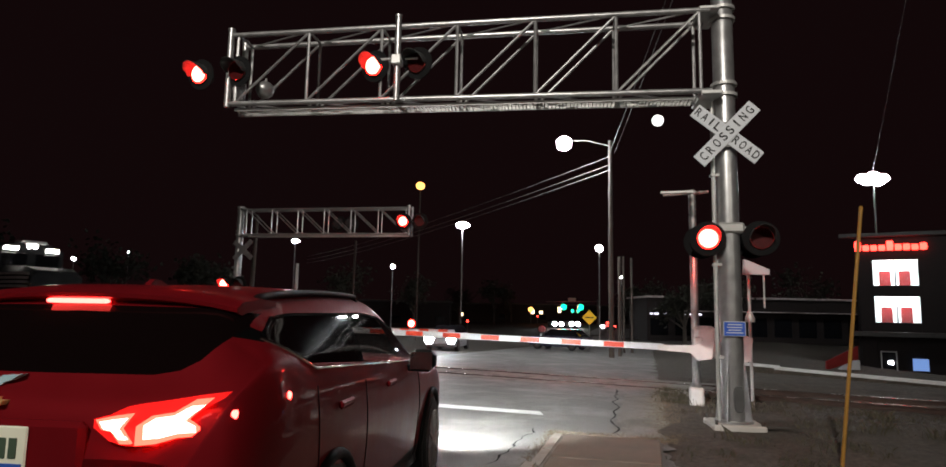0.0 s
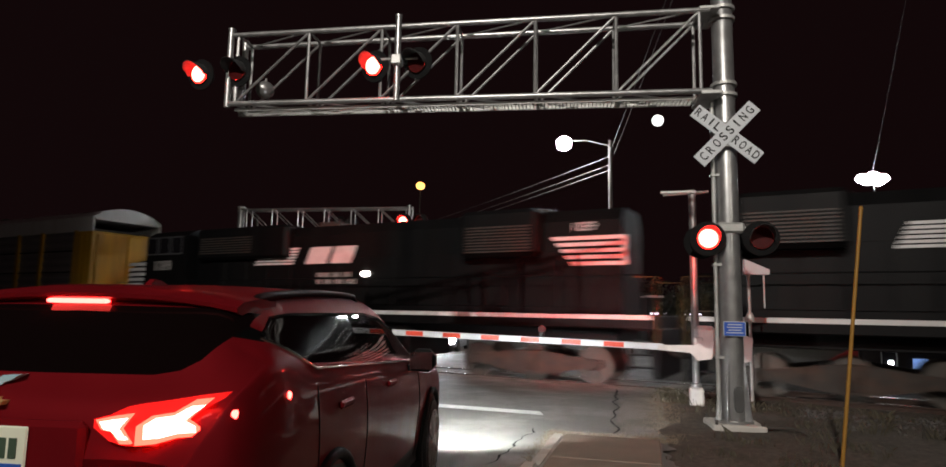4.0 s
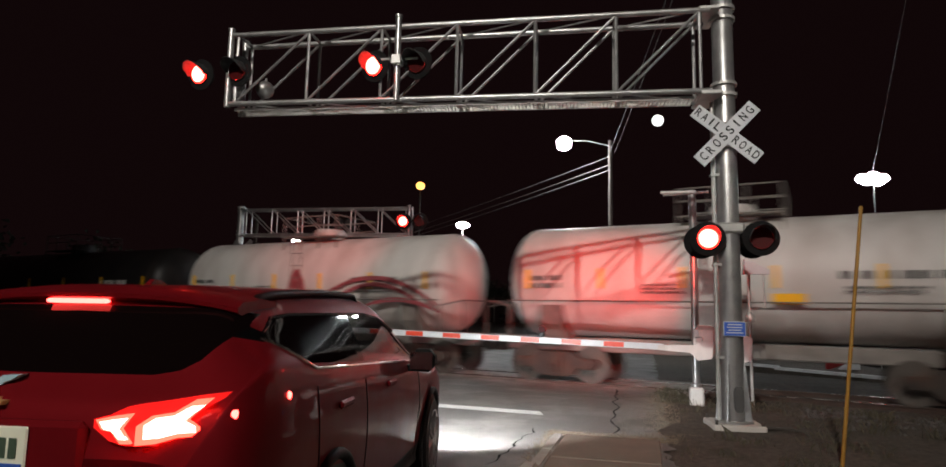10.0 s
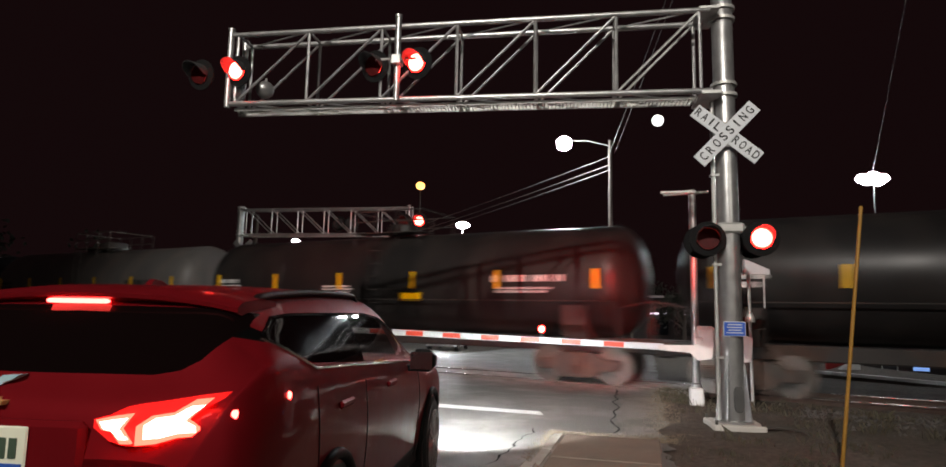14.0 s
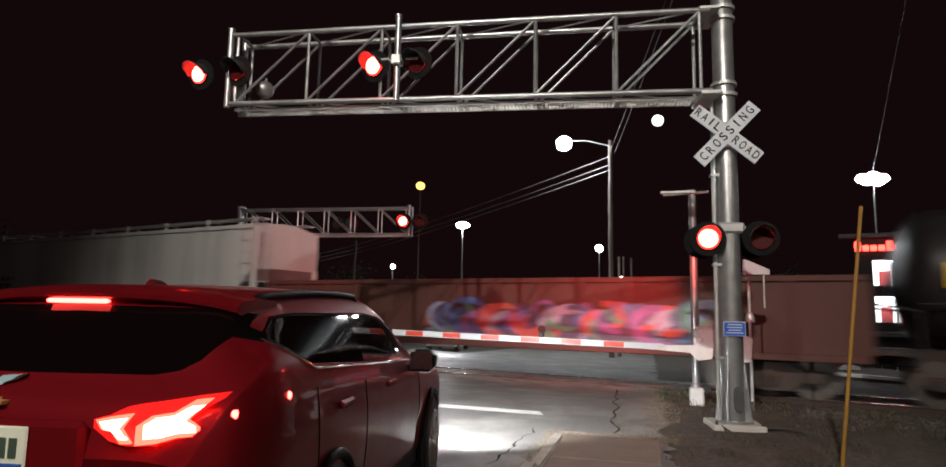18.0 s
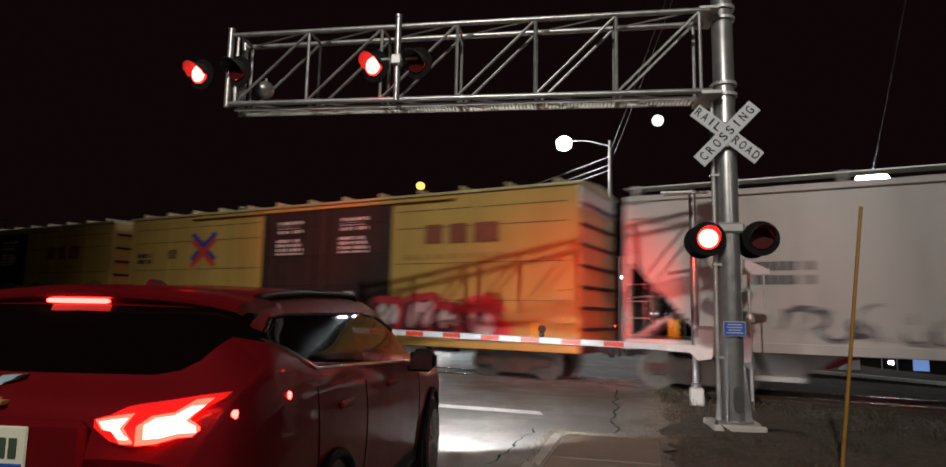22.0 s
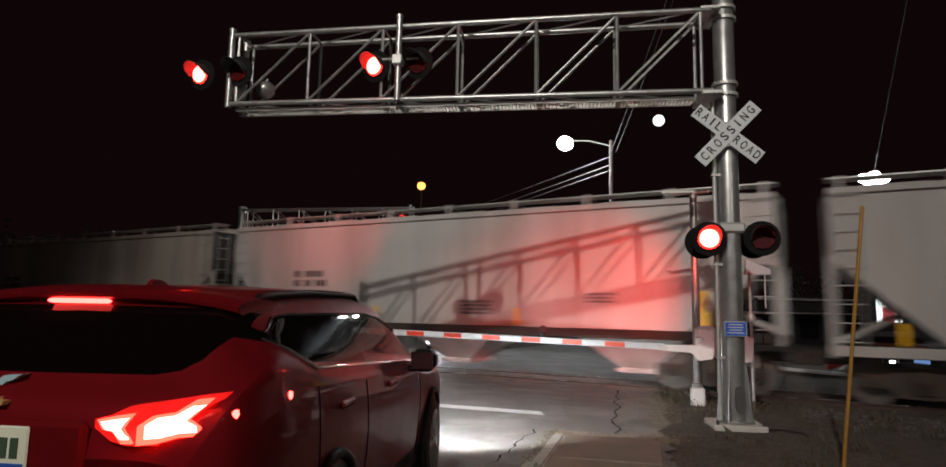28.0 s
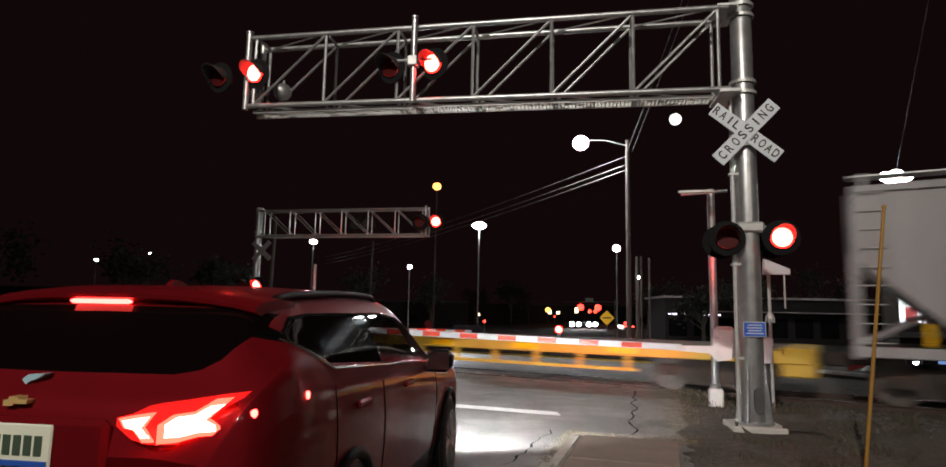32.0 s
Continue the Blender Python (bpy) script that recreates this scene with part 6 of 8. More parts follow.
def lamp_pole(x, y, ztop, arm_dx, glow_mat, head=0.3, label="tall street lamp glowing white", r=0.07, wooden=False, flat=True):
    z = ground_z(x, y)
    c = thing("street_lamp", pose(x, y, z), label, "street lamp", "street lamps")
    h = ztop - z
    part("pole", MB().tube((0, 0, -0.2), (0, 0, h + (0.2 if arm_dx else 0)), r, 12, r * 0.7), WOODPOLE if wooden else POLE_DARK, c, smooth_angle=40)
    if arm_dx:
        part("arm", MB().path([(0, 0, h - 0.1), (arm_dx * 0.5, 0, h + 0.18), (arm_dx, 0, h + 0.14)], 0.035, 8), POLE_DARK, c)
    part("housing", MB().box(arm_dx - head * 0.5, arm_dx + head * 0.5, -head * 0.4, head * 0.4, h + head * 0.2, h + head * 0.4, 0.03), POLE_DARK, c)
    # oversized glowing ball: the lamp's glare is put into its shape
    low = 0.48 if flat else 0.9
    prof = [(max(0.02, head * math.sin(math.pi * q / 14)), h - head * low * math.cos(math.pi * q / 14)) for q in range(15)]
    part("luminaire", MB().lathe(prof, 28, at=(arm_dx, 0, 0)), glow_mat, c, "glowing lamp head", smooth_angle=60)
    return c


lamp_pole(7.45, 34.0, 11.0, -2.53, LED_WHITE, 0.42, "wooden pole with a bright white street lamp on an arm", 0.15, True, False)
utility_pole(8.35, 36.0, 5.6, 0.1, 0.0)
utility_pole(10.5, 44.0, 6.6, 0.09, 0.0)
utility_pole(11.05, 44.0, 6.5, 0.09, 0.0)
utility_pole(-14.6, 42.0, 8.3, 0.16, 1.0)
utility_pole(-11.3, 60.0, 9.2, 0.14, 1.0)
lamp_pole(-5.15, 60.0, 13.7, 0.0, AMBER, 0.42, "amber glowing sodium street lamp", 0.08, True, False)
lamp_pole(-1.16, 70.0, 11.35, 0.0, LED_WHITE, 0.75, "twin-head parking lot lamp", 0.09)
lamp_pole(12.03, 60.0, 8.0, 0.0, LED_WHITE, 0.35, "small white lot lamp", 0.07, False, False)
lot = lamp_pole(38.56, 60.0, 15.3, 0.0, LED_WHITE, 0.72, "bright multi-head parking lot lamp on a slim pole", 0.1)
# clustered heads, enlarged to carry the lamps' glare in their shape
for q, dz, hd in ((-1.02, 0.02, 0.55), (-0.5, -0.19, 0.6), (0.54, -0.17, 0.62), (1.03, 0.07, 0.53), (0.06, 0.24, 0.6)):
    h_ = 15.3 - ground_z(38.56, 60.0) + dz
    part("luminaire", MB().lathe([(max(0.02, hd * math.sin(math.pi * k / 12)), h_ - hd * 0.75 * math.cos(math.pi * k / 12)) for k in range(13)], 20, at=(q, 0.1, 0)), LED_WHITE, lot, "glowing lamp head", smooth_angle=60)
    part("head_bracket", MB().tube((0, 0.05, h_ - dz + 0.3), (q, 0.1, h_ + hd * 0.6), 0.04, 6), POLE_DARK, lot)
lamp_pole(-22.5, 80.0, 10.3, 0.0, LED_WHITE, 0.5, "distant white lot lamp", 0.08)
lamp_pole(-10.06, 80.0, 7.3, 0.0, LED_WHITE, 0.28, "distant white street lamp", 0.08, False, False)
for x, y, z, hd in ((-50.4, 80, 7.5, 0.25), (-43.5, 80, 8.4, 0.16), (17.6, 75, 6.2, 0.16)):
    lamp_pole(x, y, z, 0.0, LED_WHITE, hd, "tiny distant street lamp", 0.06, False, False)

lamp_pole(14.9, 160.0, 2.9, 0.0, AMBER, 0.7, "warm glowing lamp far down the street", 0.06, False, False)
# overhead wires
def wire(a, b, sag, r=0.012):
    a, b = Vector(a), Vector(b)
    pts = [a.lerp(b, i / 14) - Vector((0, 0, sag * 4 * (i / 14) * (1 - i / 14))) for i in range(15)]
    w_ = tagged(part("overhead_wire", MB().path([tuple(q) for q in pts], r, 5), POLE_DARK), "thin dark overhead cable", "cable", "overhead wires")


for k, (dz, dy) in enumerate(((0.0, 0), (-0.5, 0.4), (-1.0, -0.3))):
    wire((7.4, 34 + dy, 10.3 + dz * 0.8), (-24.0, 92.0, 9.4 + dz), 0.6, 0.02)
wire((7.45, 34, 10.6), (4.6, 4.0, 13.5), 0.3)
wire((7.75, 34.2, 10.6), (5.0, 4.0, 14.2), 0.3)
wire((38.5, 60, 15.75), (19.5, 24.0, 24.0), 0.1)

# moon
tagged(part("moon", MB().lathe([(18.5 * math.sin(math.pi * k / 16) + 0.01, -18.5 * math.cos(math.pi * k / 16)) for k in range(17)], 32), glow("moon_glow", (1.0, 0.98, 0.95), 1.6), None, at=Matrix.Translation((594, 2000, 637)), smooth_angle=60),
       "full white moon in the dark sky", "moon", kind="structure")

# storage building
brick = mat("dark_brick", (0.02, 0.013, 0.012), 0.85, var=0.25, scale=3, bump=0.3, bscale=20)
trimmat = mat("dark_trim", (0.06, 0.055, 0.05), 0.7, var=0.2)
WINDOW_GLOW = glow("interior_glow", (0.9, 1.0, 1.0), 1.3)
FAR_RED = glow("far_red_lamp", (1.0, 0.03, 0.02), 7.0)
BLUE_SCREEN = glow("blue_screen", (0.2, 0.35, 0.75), 0.6)
REDSIGN = glow("red_sign_light", (1.0, 0.03, 0.02), 9.0)
bz = -3.2
bld = thing("storage_building", pose(37.35, 54.65, bz, 0, 0, -30.0), "three-storey dark brick building with lit windows and red doors", "building")
for a, b, c_, d in ((-4.0, -2.7, 0, 12.2), (1.15, 4.0, 0, 12.2)):
    part("wall", MB().box(a, b, 0, 0.4, c_, d, 0.02), brick, bld)
part("wall", MB().box(-4.0, 26.0, 9.0, 9.4, 0, 12.2, 0.02), brick, bld)
part("wall", MB().box(4.0, 26.0, 0.6, 1.0, 0, 11.4, 0.02), brick, bld)
part("wall", MB().box(-4.0, -3.6, 0.4, 9.0, 0, 12.2, 0.02), brick, bld)
for z0, z1 in ((3.0, 4.75), (7.0, 7.95), (10.2, 12.2)):
    part("spandrel", MB().box(-2.7, 1.15, 0, 0.4, z0, z1, 0.02), brick, bld)
part("canopy", MB().box(-5.0, 6.0, -1.6, 0.3, 3.55, 3.95, 0.04), trimmat, bld, "flat entrance canopy")
part("roof", MB().box(-4.0, 26.0, 0.0, 9.4, 12.2, 12.4, 0.02), trimmat, bld)
part("parapet_band", MB().box(-5.6, 6.0, -0.5, 0.2, 12.2, 12.55, 0.04), trimmat, bld)
for z0, z1 in ((7.95, 10.2), (4.75, 7.0)):
    w_ = part("window", MB().box(-2.7, 1.15, 0.32, 0.36, z0, z1), glass("clear_pane", (0.9, 0.9, 0.9), 0.05, 0.12), bld, "large lit window")
    w_.visible_shadow = False
    # the wall itself glows: the indoor light is put into its material
    part("lit_corridor_wall", MB().box(-3.4, 2.2, 1.6, 1.7, z0 - 0.3, z1 + 0.3), WINDOW_GLOW, w_)
    part("ceiling_light", MB().loft([[(-0.78 + 1.5 * math.sin(a_), 0.9, z1 - 0.28 + 0.16 * math.cos(a_)), (-0.78 + 1.5 * math.sin(a_), 0.9, z1 - 0.22 + 0.16 * math.cos(a_)), (-0.78 + 1.5 * math.sin(a_), 1.0, z1 - 0.22 + 0.16 * math.cos(a_)), (-0.78 + 1.5 * math.sin(a_), 1.0, z1 - 0.28 + 0.16 * math.cos(a_))] for a_ in [radians(-75 + 15 * k) for k in range(11)]]), LED_WHITE, w_, "curved ceiling light")
    for x in (-1.6, 0.1):
        part("red_door", MB().box(x - 0.5, x + 0.5, 1.5, 1.58, z0 - 0.2, z0 + 1.35, 0.01), mat("roll_door_red", (0.5, 0.03, 0.03), 0.5, var=0.1), w_, "red roll-up door")
    part("frame", MB().box(-0.84, -0.72, 0.28, 0.38, z0, z0 + 1.5).box(-2.74, 1.19, 0.28, 0.38, z0 - 0.06, z0).box(-2.74, 1.19, 0.28, 0.38, z1, z1 + 0.06), trimmat, w_)
part("door", MB().box(-2.35, -1.15, -0.02, 0.08, 0, 2.2, 0.01), glass("dark_pane"), bld, "glazed entrance door")
part("door_frame", MB().box(-2.45, -2.35, -0.05, 0.1, 0, 2.3).box(-1.15, -1.05, -0.05, 0.1, 0, 2.3).box(-2.45, -1.05, -0.05, 0.1, 2.2, 2.3), ALU2, bld)
part("entrance_light", MB().box(-1.8, -1.4, -0.08, -0.03, 1.2, 1.5), LED_WHITE, bld)
part("screen", MB().box(0.2, 1.5, -0.05, 0.02, 0.75, 1.75), BLUE_SCREEN, bld, "blue glowing screen in the ground floor window")
part("wall", MB().box(-2.7, 1.15, 0.1, 0.4, 0.0, 3.0), brick, bld)
bld.scale = (0.86, 1.0, 1.0)
# illuminated sign: plain red glowing blocks
for i in range(9):
    q = -4.2 + 0.7 * i
    tall = (0.85, 0.5, 0.5, 0.5, 0.85, 0.55, 0.55, 0.5, 0.6)[i]
    part("sign_block", MB().box(q, q + 0.56, -0.2, -0.06, 11.0, 11.0 + tall, 0.06).box(q + 0.12, q + 0.62, -0.19, -0.06, 11.0 + tall * 0.35, 11.0 + tall * 0.6, 0.04), REDSIGN, bld, "red illuminated sign block")

# lit strip, kerb and sloping red panel beyond the track
a, b = Vector((10.3, 25.6, -0.35)), Vector((14.6, 16.8, -0.3))
edge_kerb = thing("kerb", Matrix.Identity(4), "concrete edge beyond the track, lamplight put into its white", "kerb", kind="structure")
# the lot lamp's light on the kerb is put into this white
LIT_KERB = mat("lit_kerb", (0.75, 0.76, 0.75), 0.7, var=0.15, scale=4, dirt=(0.3, 0.28, 0.25), dirt_amount=0.5, dirt_scale=2)
d = (b - a).normalized()
side_v = Vector((d.y, -d.x, 0)) * 0.16
for i in range(9):
    p0, p1 = a.lerp(b, i / 9), a.lerp(b, (i + 0.985) / 9)
    rise = Vector((0, 0, 0.05)) if i < 2 else Vector((0, 0, 0))
    for nm, lo_, hi_, mt in (("kerb_stone", 0.13, 0.22, LIT_KERB), ("kerb_foot", -0.45, 0.13, EARTH)):
        k_ = Vector((0, 0, lo_)), Vector((0, 0, hi_))
        off = side_v if nm == "kerb_stone" else side_v * 0.9
        part(nm, MB().loft([[q - off + k_[0] + rise, q - off + k_[1] + rise, q + off + k_[1] + rise, q + off + k_[0] + rise] for q in (p0, p1)]), mt, edge_kerb)

# low dark buildings and lit strip in the distance
for x, y, w_, h, lit in ((-26, 120, 22, 5.0, False), (14, 175, 30, 5.0, False), (-60, 110, 30, 6, False)):
    z = ground_z(x, y)
    c = thing("low_building", pose(x, y, z), "low dark commercial building far down the street", "building", "distant buildings")
    part("wall", MB().box(-w_, w_, 0, 8, 0, h, 0.05), brick, c)
    part("roof", MB().box(-w_ - 0.3, w_ + 0.3, -0.3, 8.3, h, h + 0.3, 0.03), trimmat, c)
    if lit:
        part("lit_fascia", MB().box(-w_ * 0.8, w_ * 0.3, -0.1, 0.0, h - 1.0, h - 0.75), glow("fascia_glow", (0.9, 0.85, 1.0), 1.0), c, "thin lit strip")
    for i in range(6):
        x_ = -w_ + 2 + i * (2 * w_ - 4) / 5
        part("window", MB().box(x_ - 0.8, x_ + 0.8, -0.05, 0.02, 1.0, 2.4), glass("dark_pane"), c)

# long low shops behind the lot, with a pale roof edge and a lit strip
FASCIA = mat("pale_fascia", (0.5, 0.42, 0.4), 0.6, var=0.15, scale=2, dirt=(0.2, 0.16, 0.15), dirt_amount=0.5)
z = ground_z(37, 80)
c = thing("shop_row", pose(37, 80, z), "long low shop row with a pale roof edge behind the lot", "building", "distant buildings")
part("wall", MB().box(-15, 13, 0, 9, 0, 4.1 - z, 0.05), brick, c)
part("roof_edge", MB().box(-15.3, 13.3, -0.5, 9.3, 4.05 - z, 4.3 - z, 0.04), FASCIA, c, "pale roof edge")
part("awning", MB().box(-14, 13, -1.6, 0.0, 2.4 - z, 2.52 - z, 0.03), FASCIA, c, "thin pale awning edge")
part("lit_strip", MB().box(-14.6, -8.2, -0.14, 0.0, 1.95 - z, 2.15 - z), glow("strip_glow", (0.85, 0.8, 1.0), 1.6), c, "thin lit strip over the shop fronts")
for i in range(9):
    x_ = -13.5 + 3.1 * i
    part("shop_window", MB().box(x_ - 1.1, x_ + 1.1, -0.06, 0.02, -z - 0.6, 1.7 - z), glass("dark_pane"), c, "dark shop window")
# small red signal lamps far off
for x, y, zl, r_ in ((-0.57, 100, 0.44, 0.2), (21.3, 100, 0.59, 0.2), (14.5, 140, 1.32, 0.2)):
    z = ground_z(x, y)
    c = thing("signal_post", pose(x, y, z), "far post with a small red light", "signal light", "far red lights")
    part("post", MB().tube((0, 0.1, -0.1), (0, 0.1, zl - z), 0.04, 8), POLE_DARK, c)
    part("red_light", MB().lathe([(0.03, -r_), (r_ * 0.8, -r_ * 0.6), (r_, 0.0), (r_ * 0.7, 0.06)], 14, "y", at=(0, 0, zl - z)), FAR_RED, c, "small glowing red lamp")

# sloping red and white barrier boards at the lot's edge
bar = thing("barrier_board", pose(16.7, 29.0, ground_z(16.7, 29.0), 0, 0, 0), "sloping red and white painted barrier board", "barrier")
part("board", MB().prism([(-0.7, -0.05), (-0.7, 0.35), (0.75, 1.05), (0.75, 0.45)], -0.05, 0.05), mat("barrier_red", (0.18, 0.012, 0.012), 0.5, var=0.2), bar, "red slanted board")
part("foot", MB().prism([(-0.1, 0.0), (0.75, 0.0), (0.75, 0.42), (0.5, 0.42)], -0.15, 0.15), SIGNWHITE, bar, "white foot")
# lit shop windows far along the street
for x, y, z, w_, h in ((16.0, 166.5, 1.9, 0.9, 1.0), (18.2, 166.5, 1.9, 0.9, 0.7), (23.0, 166.5, 2.3, 0.8, 1.4), (-2.5, 166.5, 1.0, 0.6, 0.8)):
    tagged(part("lit_window", MB().box(x - w_ / 2, x + w_ / 2, 166.9, 167.05, z, z + h, 0.02), glow("shop_glow", (1.0, 0.75, 0.45), 3.0)), "warm lit shop window far away", "window", kind="structure")
# warning sign
sg = thing("warning_sign", pose(8.5, 46.0, ground_z(8.5, 46.0), 0, 0, 0), "yellow diamond warning sign with a black bar", "road sign")
part("post", MB().tube((0, 0.03, -0.1), (0, 0.03, 2.5), 0.03, 8), POLE_DARK, sg)
SIGN_LIT = SIGNYELLOW
part("plate", MB().box(-0.38, 0.38, -0.01, 0.01, -0.38, 0.38, 0.005), SIGN_LIT, sg, "yellow plate", pose(0, 0, 2.35, 0, 45, 0))
part("symbol", MB().box(-0.3, 0.3, -0.02, -0.012, 2.31, 2.39), BLACK, sg)

# traffic signals: each head turns its lit face, green at first and red later
SIGNALS = []
GREEN_ON = glow("green_signal", (0.01, 1.0, 0.55), 1.3)
RED_ON = glow("red_signal", (1.0, 0.03, 0.02), 6.0)
span = thing("signal_span", pose(23.6, 150, ground_z(23.6, 150)), "traffic signals hung over the far intersection", "traffic signal")
part("mast", MB().tube((6, 0, 0), (6, 0, 6), 0.12, 10), POLE_DARK, span)
part("mast_arm", MB().tube((-6, 0, 5.2), (6, 0, 5.4), 0.07, 8), POLE_DARK, span)
part("name_plate", MB().box(-0.9, 0.9, -0.05, 0.05, 5.3, 6.2, 0.02), mat("plate_grey", (0.3, 0.4, 0.38), 0.5), span)
for x in (-2.1, 1.9, 0.0, 1.3):
    big = abs(x) > 1.5
    z = 4.0 if big else 3.1
    hb = part("signal_head", MB().box(x - 0.2, x + 0.2, 0, 0.3, z - 0.55, z + 0.55, 0.03), BLACK, span)
    q = MB()
    r_ = 0.75 if big else 0.4
    q.cur = 0
    q.lathe([(r_ * 0.6, -0.1), (r_, -0.07), (r_ * 0.95, -0.02)], 14, "y")
    q.cur = 1
    q.lathe([(r_ * 0.95, 0.02), (r_, 0.07), (r_ * 0.6, 0.1)], 14, "y")
    q.cur = 0
    q.tube((0, -0.02, 0), (0, 0.02, 0), 0.06, 6)
    dr = part("signal_drum", q, [GREEN_ON, RED_ON], hb, "lit signal face")
    dr.matrix_parent_inverse = Matrix.Translation((x, -0.9, z))
    SIGNALS.append(dr)


def simple_car(name, x, y, turn, colour, label, lights=None, tail=None):
    z = ground_z(x, y)
    c = thing("car", pose(x, y, z, 0, 0, turn), label, "car", "distant cars")
    paint = mat("car_paint", colour, 0.3, 0.2, var=0.05, coat=0.5)
    m = MB()
    rings = []
    for yy, zb, zt, w_ in ((-2.2, 0.45, 0.8, 0.7), (-2.1, 0.3, 0.95, 0.82), (-1.3, 0.25, 1.0, 0.88), (1.2, 0.25, 1.0, 0.88), (2.1, 0.3, 0.85, 0.8), (2.25, 0.45, 0.7, 0.65)):
        rings.append([(-w_, yy, zb), (-w_ * 1.02, yy, (zb + zt) / 2), (-w_ * 0.95, yy, zt), (w_ * 0.95, yy, zt), (w_ * 1.02, yy, (zb + zt) / 2), (w_, yy, zb)])
    m.loft(rings)
    part("body", m, paint, c, smooth_angle=40)
    m = MB()
    m.loft([[(-0.78, y0, z0), (0.78, y0, z0), (0.6, y1, z1), (-0.6, y1, z1)] for y0, z0, y1, z1 in ((-1.9, 0.98, -1.35, 1.45),)] + [[(-0.78, 1.1, 0.98), (0.78, 1.1, 0.98), (0.6, 0.45, 1.45), (-0.6, 0.45, 1.45)]])
    part("cabin", m, LOCO_GLASS, c)
    for xx in (-0.8, 0.8):
        for yy in (-1.35, 1.4):
            w_ = part("wheel", MB().lathe([(0.2, -0.1), (0.32, -0.1), (0.33, 0.0), (0.32, 0.1), (0.2, 0.1)], 18, "x", at=(xx, yy, 0.33)), RUBBER, c)
            part("rim", MB().lathe([(0.05, -0.105), (0.2, -0.105), (0.2, 0.105), (0.05, 0.105)], 12, "x", at=(xx, yy, 0.33)), STEEL, w_)
    for xx in (-0.62, 0.62):
        if lights:
            # oversized headlights, more so far off: their glare is put into the size
            k = 1.0 if y < 100 else 1.6
            part("headlight", MB().lathe([(0.05, 2.1), (0.22 * k, 2.2), (0.25 * k, 2.26), (0.2 * k, 2.3), (0.06, 2.33)], 16, "y", at=(xx, 0, 0.68)), lights, c, "lit white headlight")
        if tail:
            part("tail_light", MB().box(xx - 0.18, xx + 0.18, -2.24, -2.1, 0.66, 0.84, 0.03), tail, c, "lit red tail light")
    return c


HL = glow("car_headlight", (0.95, 0.98, 1.0), 90.0)
TL = glow("car_tail_light", (1.0, 0.04, 0.03), 10.0)
simple_car("car", -1.3, 37.5, 170, (0.25, 0.25, 0.27), "car with glaring headlights waiting across the tracks", HL)
lamp("waiting_car_headlight", "SPOT", (-1.9, 34.9, ground_z(-1.6, 37.5) + 0.8), 800, (0.95, 0.98, 1.0), (1.0, 8.0, 0.2), 0.3, 60, 0.8)
simple_car("car", 15.7, 120, 188, (0.05, 0.05, 0.06), "distant car with bright headlights", HL)
simple_car("car", 18.9, 121, 188, (0.2, 0.2, 0.2), "distant car with bright headlights", HL)
simple_car("car", 23.4, 110, 5, (0.1, 0.02, 0.02), "distant car with red tail lights", None, TL)
simple_car("car", 57, 100, 128, (0.6, 0.6, 0.6), "pale car with bright lights by the shops", HL)
passing = simple_car("car", 6.4, 46, 55, (0.02, 0.02, 0.04), "dark low car crossing behind the tracks", None)


# leafless tree line, dark against the sky
def tree(x, y, h, seed):
    rnd = random.Random(seed)
    z = ground_z(x, y)
    c = thing("tree", pose(x, y, z), "dark distant tree with a ragged crown", "tree", "distant trees")
    t = MB().tube((0, 0, -0.2), (0, 0, h * 0.5), 0.25, 8, 0.14)
    cr = MB()
    for k in range(9):
        a, e = rnd.uniform(0, 6.3), rnd.uniform(0.5, 1.2)
        q = (math.cos(a) * h * 0.3 * e, math.sin(a) * h * 0.3 * e, h * rnd.uniform(0.55, 0.95))
        t.tube((0, 0, h * rnd.uniform(0.3, 0.5)), q, 0.09, 5, 0.03)
        for _ in range(70):
            p_ = Vector(q) + Vector((rnd.gauss(0, 1), rnd.gauss(0, 1), rnd.gauss(0, 0.8))) * h * 0.1
            u = Vector((rnd.uniform(-1, 1), rnd.uniform(-1, 1), rnd.uniform(-1, 1))).normalized() * 0.28
            v = u.orthogonal().normalized() * 0.2
            cr.add([p_ - u, p_ + v, p_ + u, p_ - v], [(0, 1, 2, 3)])
    part("trunk", t, WOODPOLE, c)
    part("crown", cr, LEAF, c)


LEAF = mat("dark_leaf", (0.025, 0.025, 0.015), 0.8, var=0.4, scale=1)
for i, (x, y, h) in enumerate(((-40, 70, 9), (-33, 78, 8), (-28, 66, 7), (-18, 95, 9), (-9, 100, 8), (24, 90, 7), (30, 76, 8), (22, 66, 6), (-52, 64, 10), (45, 85, 9), (5, 140, 9), (-3, 150, 8), (10, 160, 9))):
    tree(x, y, h, i)

# ---------------------------------------------------------------- sport utility vehicle in the lane
CARRED = mat("metallic_red", (0.14, 0.005, 0.008), 0.5, 0.25, var=0.05, scale=4, coat=0.4, spec=0.2)
paint_node = CARRED.node_tree.nodes["Principled BSDF"]
paint_node.inputs["Specular Tint"].default_value = (0.6, 0.12, 0.12, 1)
paint_node.inputs["Coat Roughness"].default_value = 0.03
TRIM = mat("black_plastic", (0.006, 0.006, 0.006), 0.55, var=0.15, scale=30, spec=0.12)
TINT = glass("tinted_glass", (0.004, 0.002, 0.002), 0.05)
TINT.node_tree.nodes["Principled BSDF"].inputs["Specular IOR Level"].default_value = 0.08
DOORGLASS = glass("smoked_glass", (0.004, 0.004, 0.004), 0.02, 0.82)
CLEAR = glass("clear_glass", (0.004, 0.004, 0.004), 0.02, 0.3)
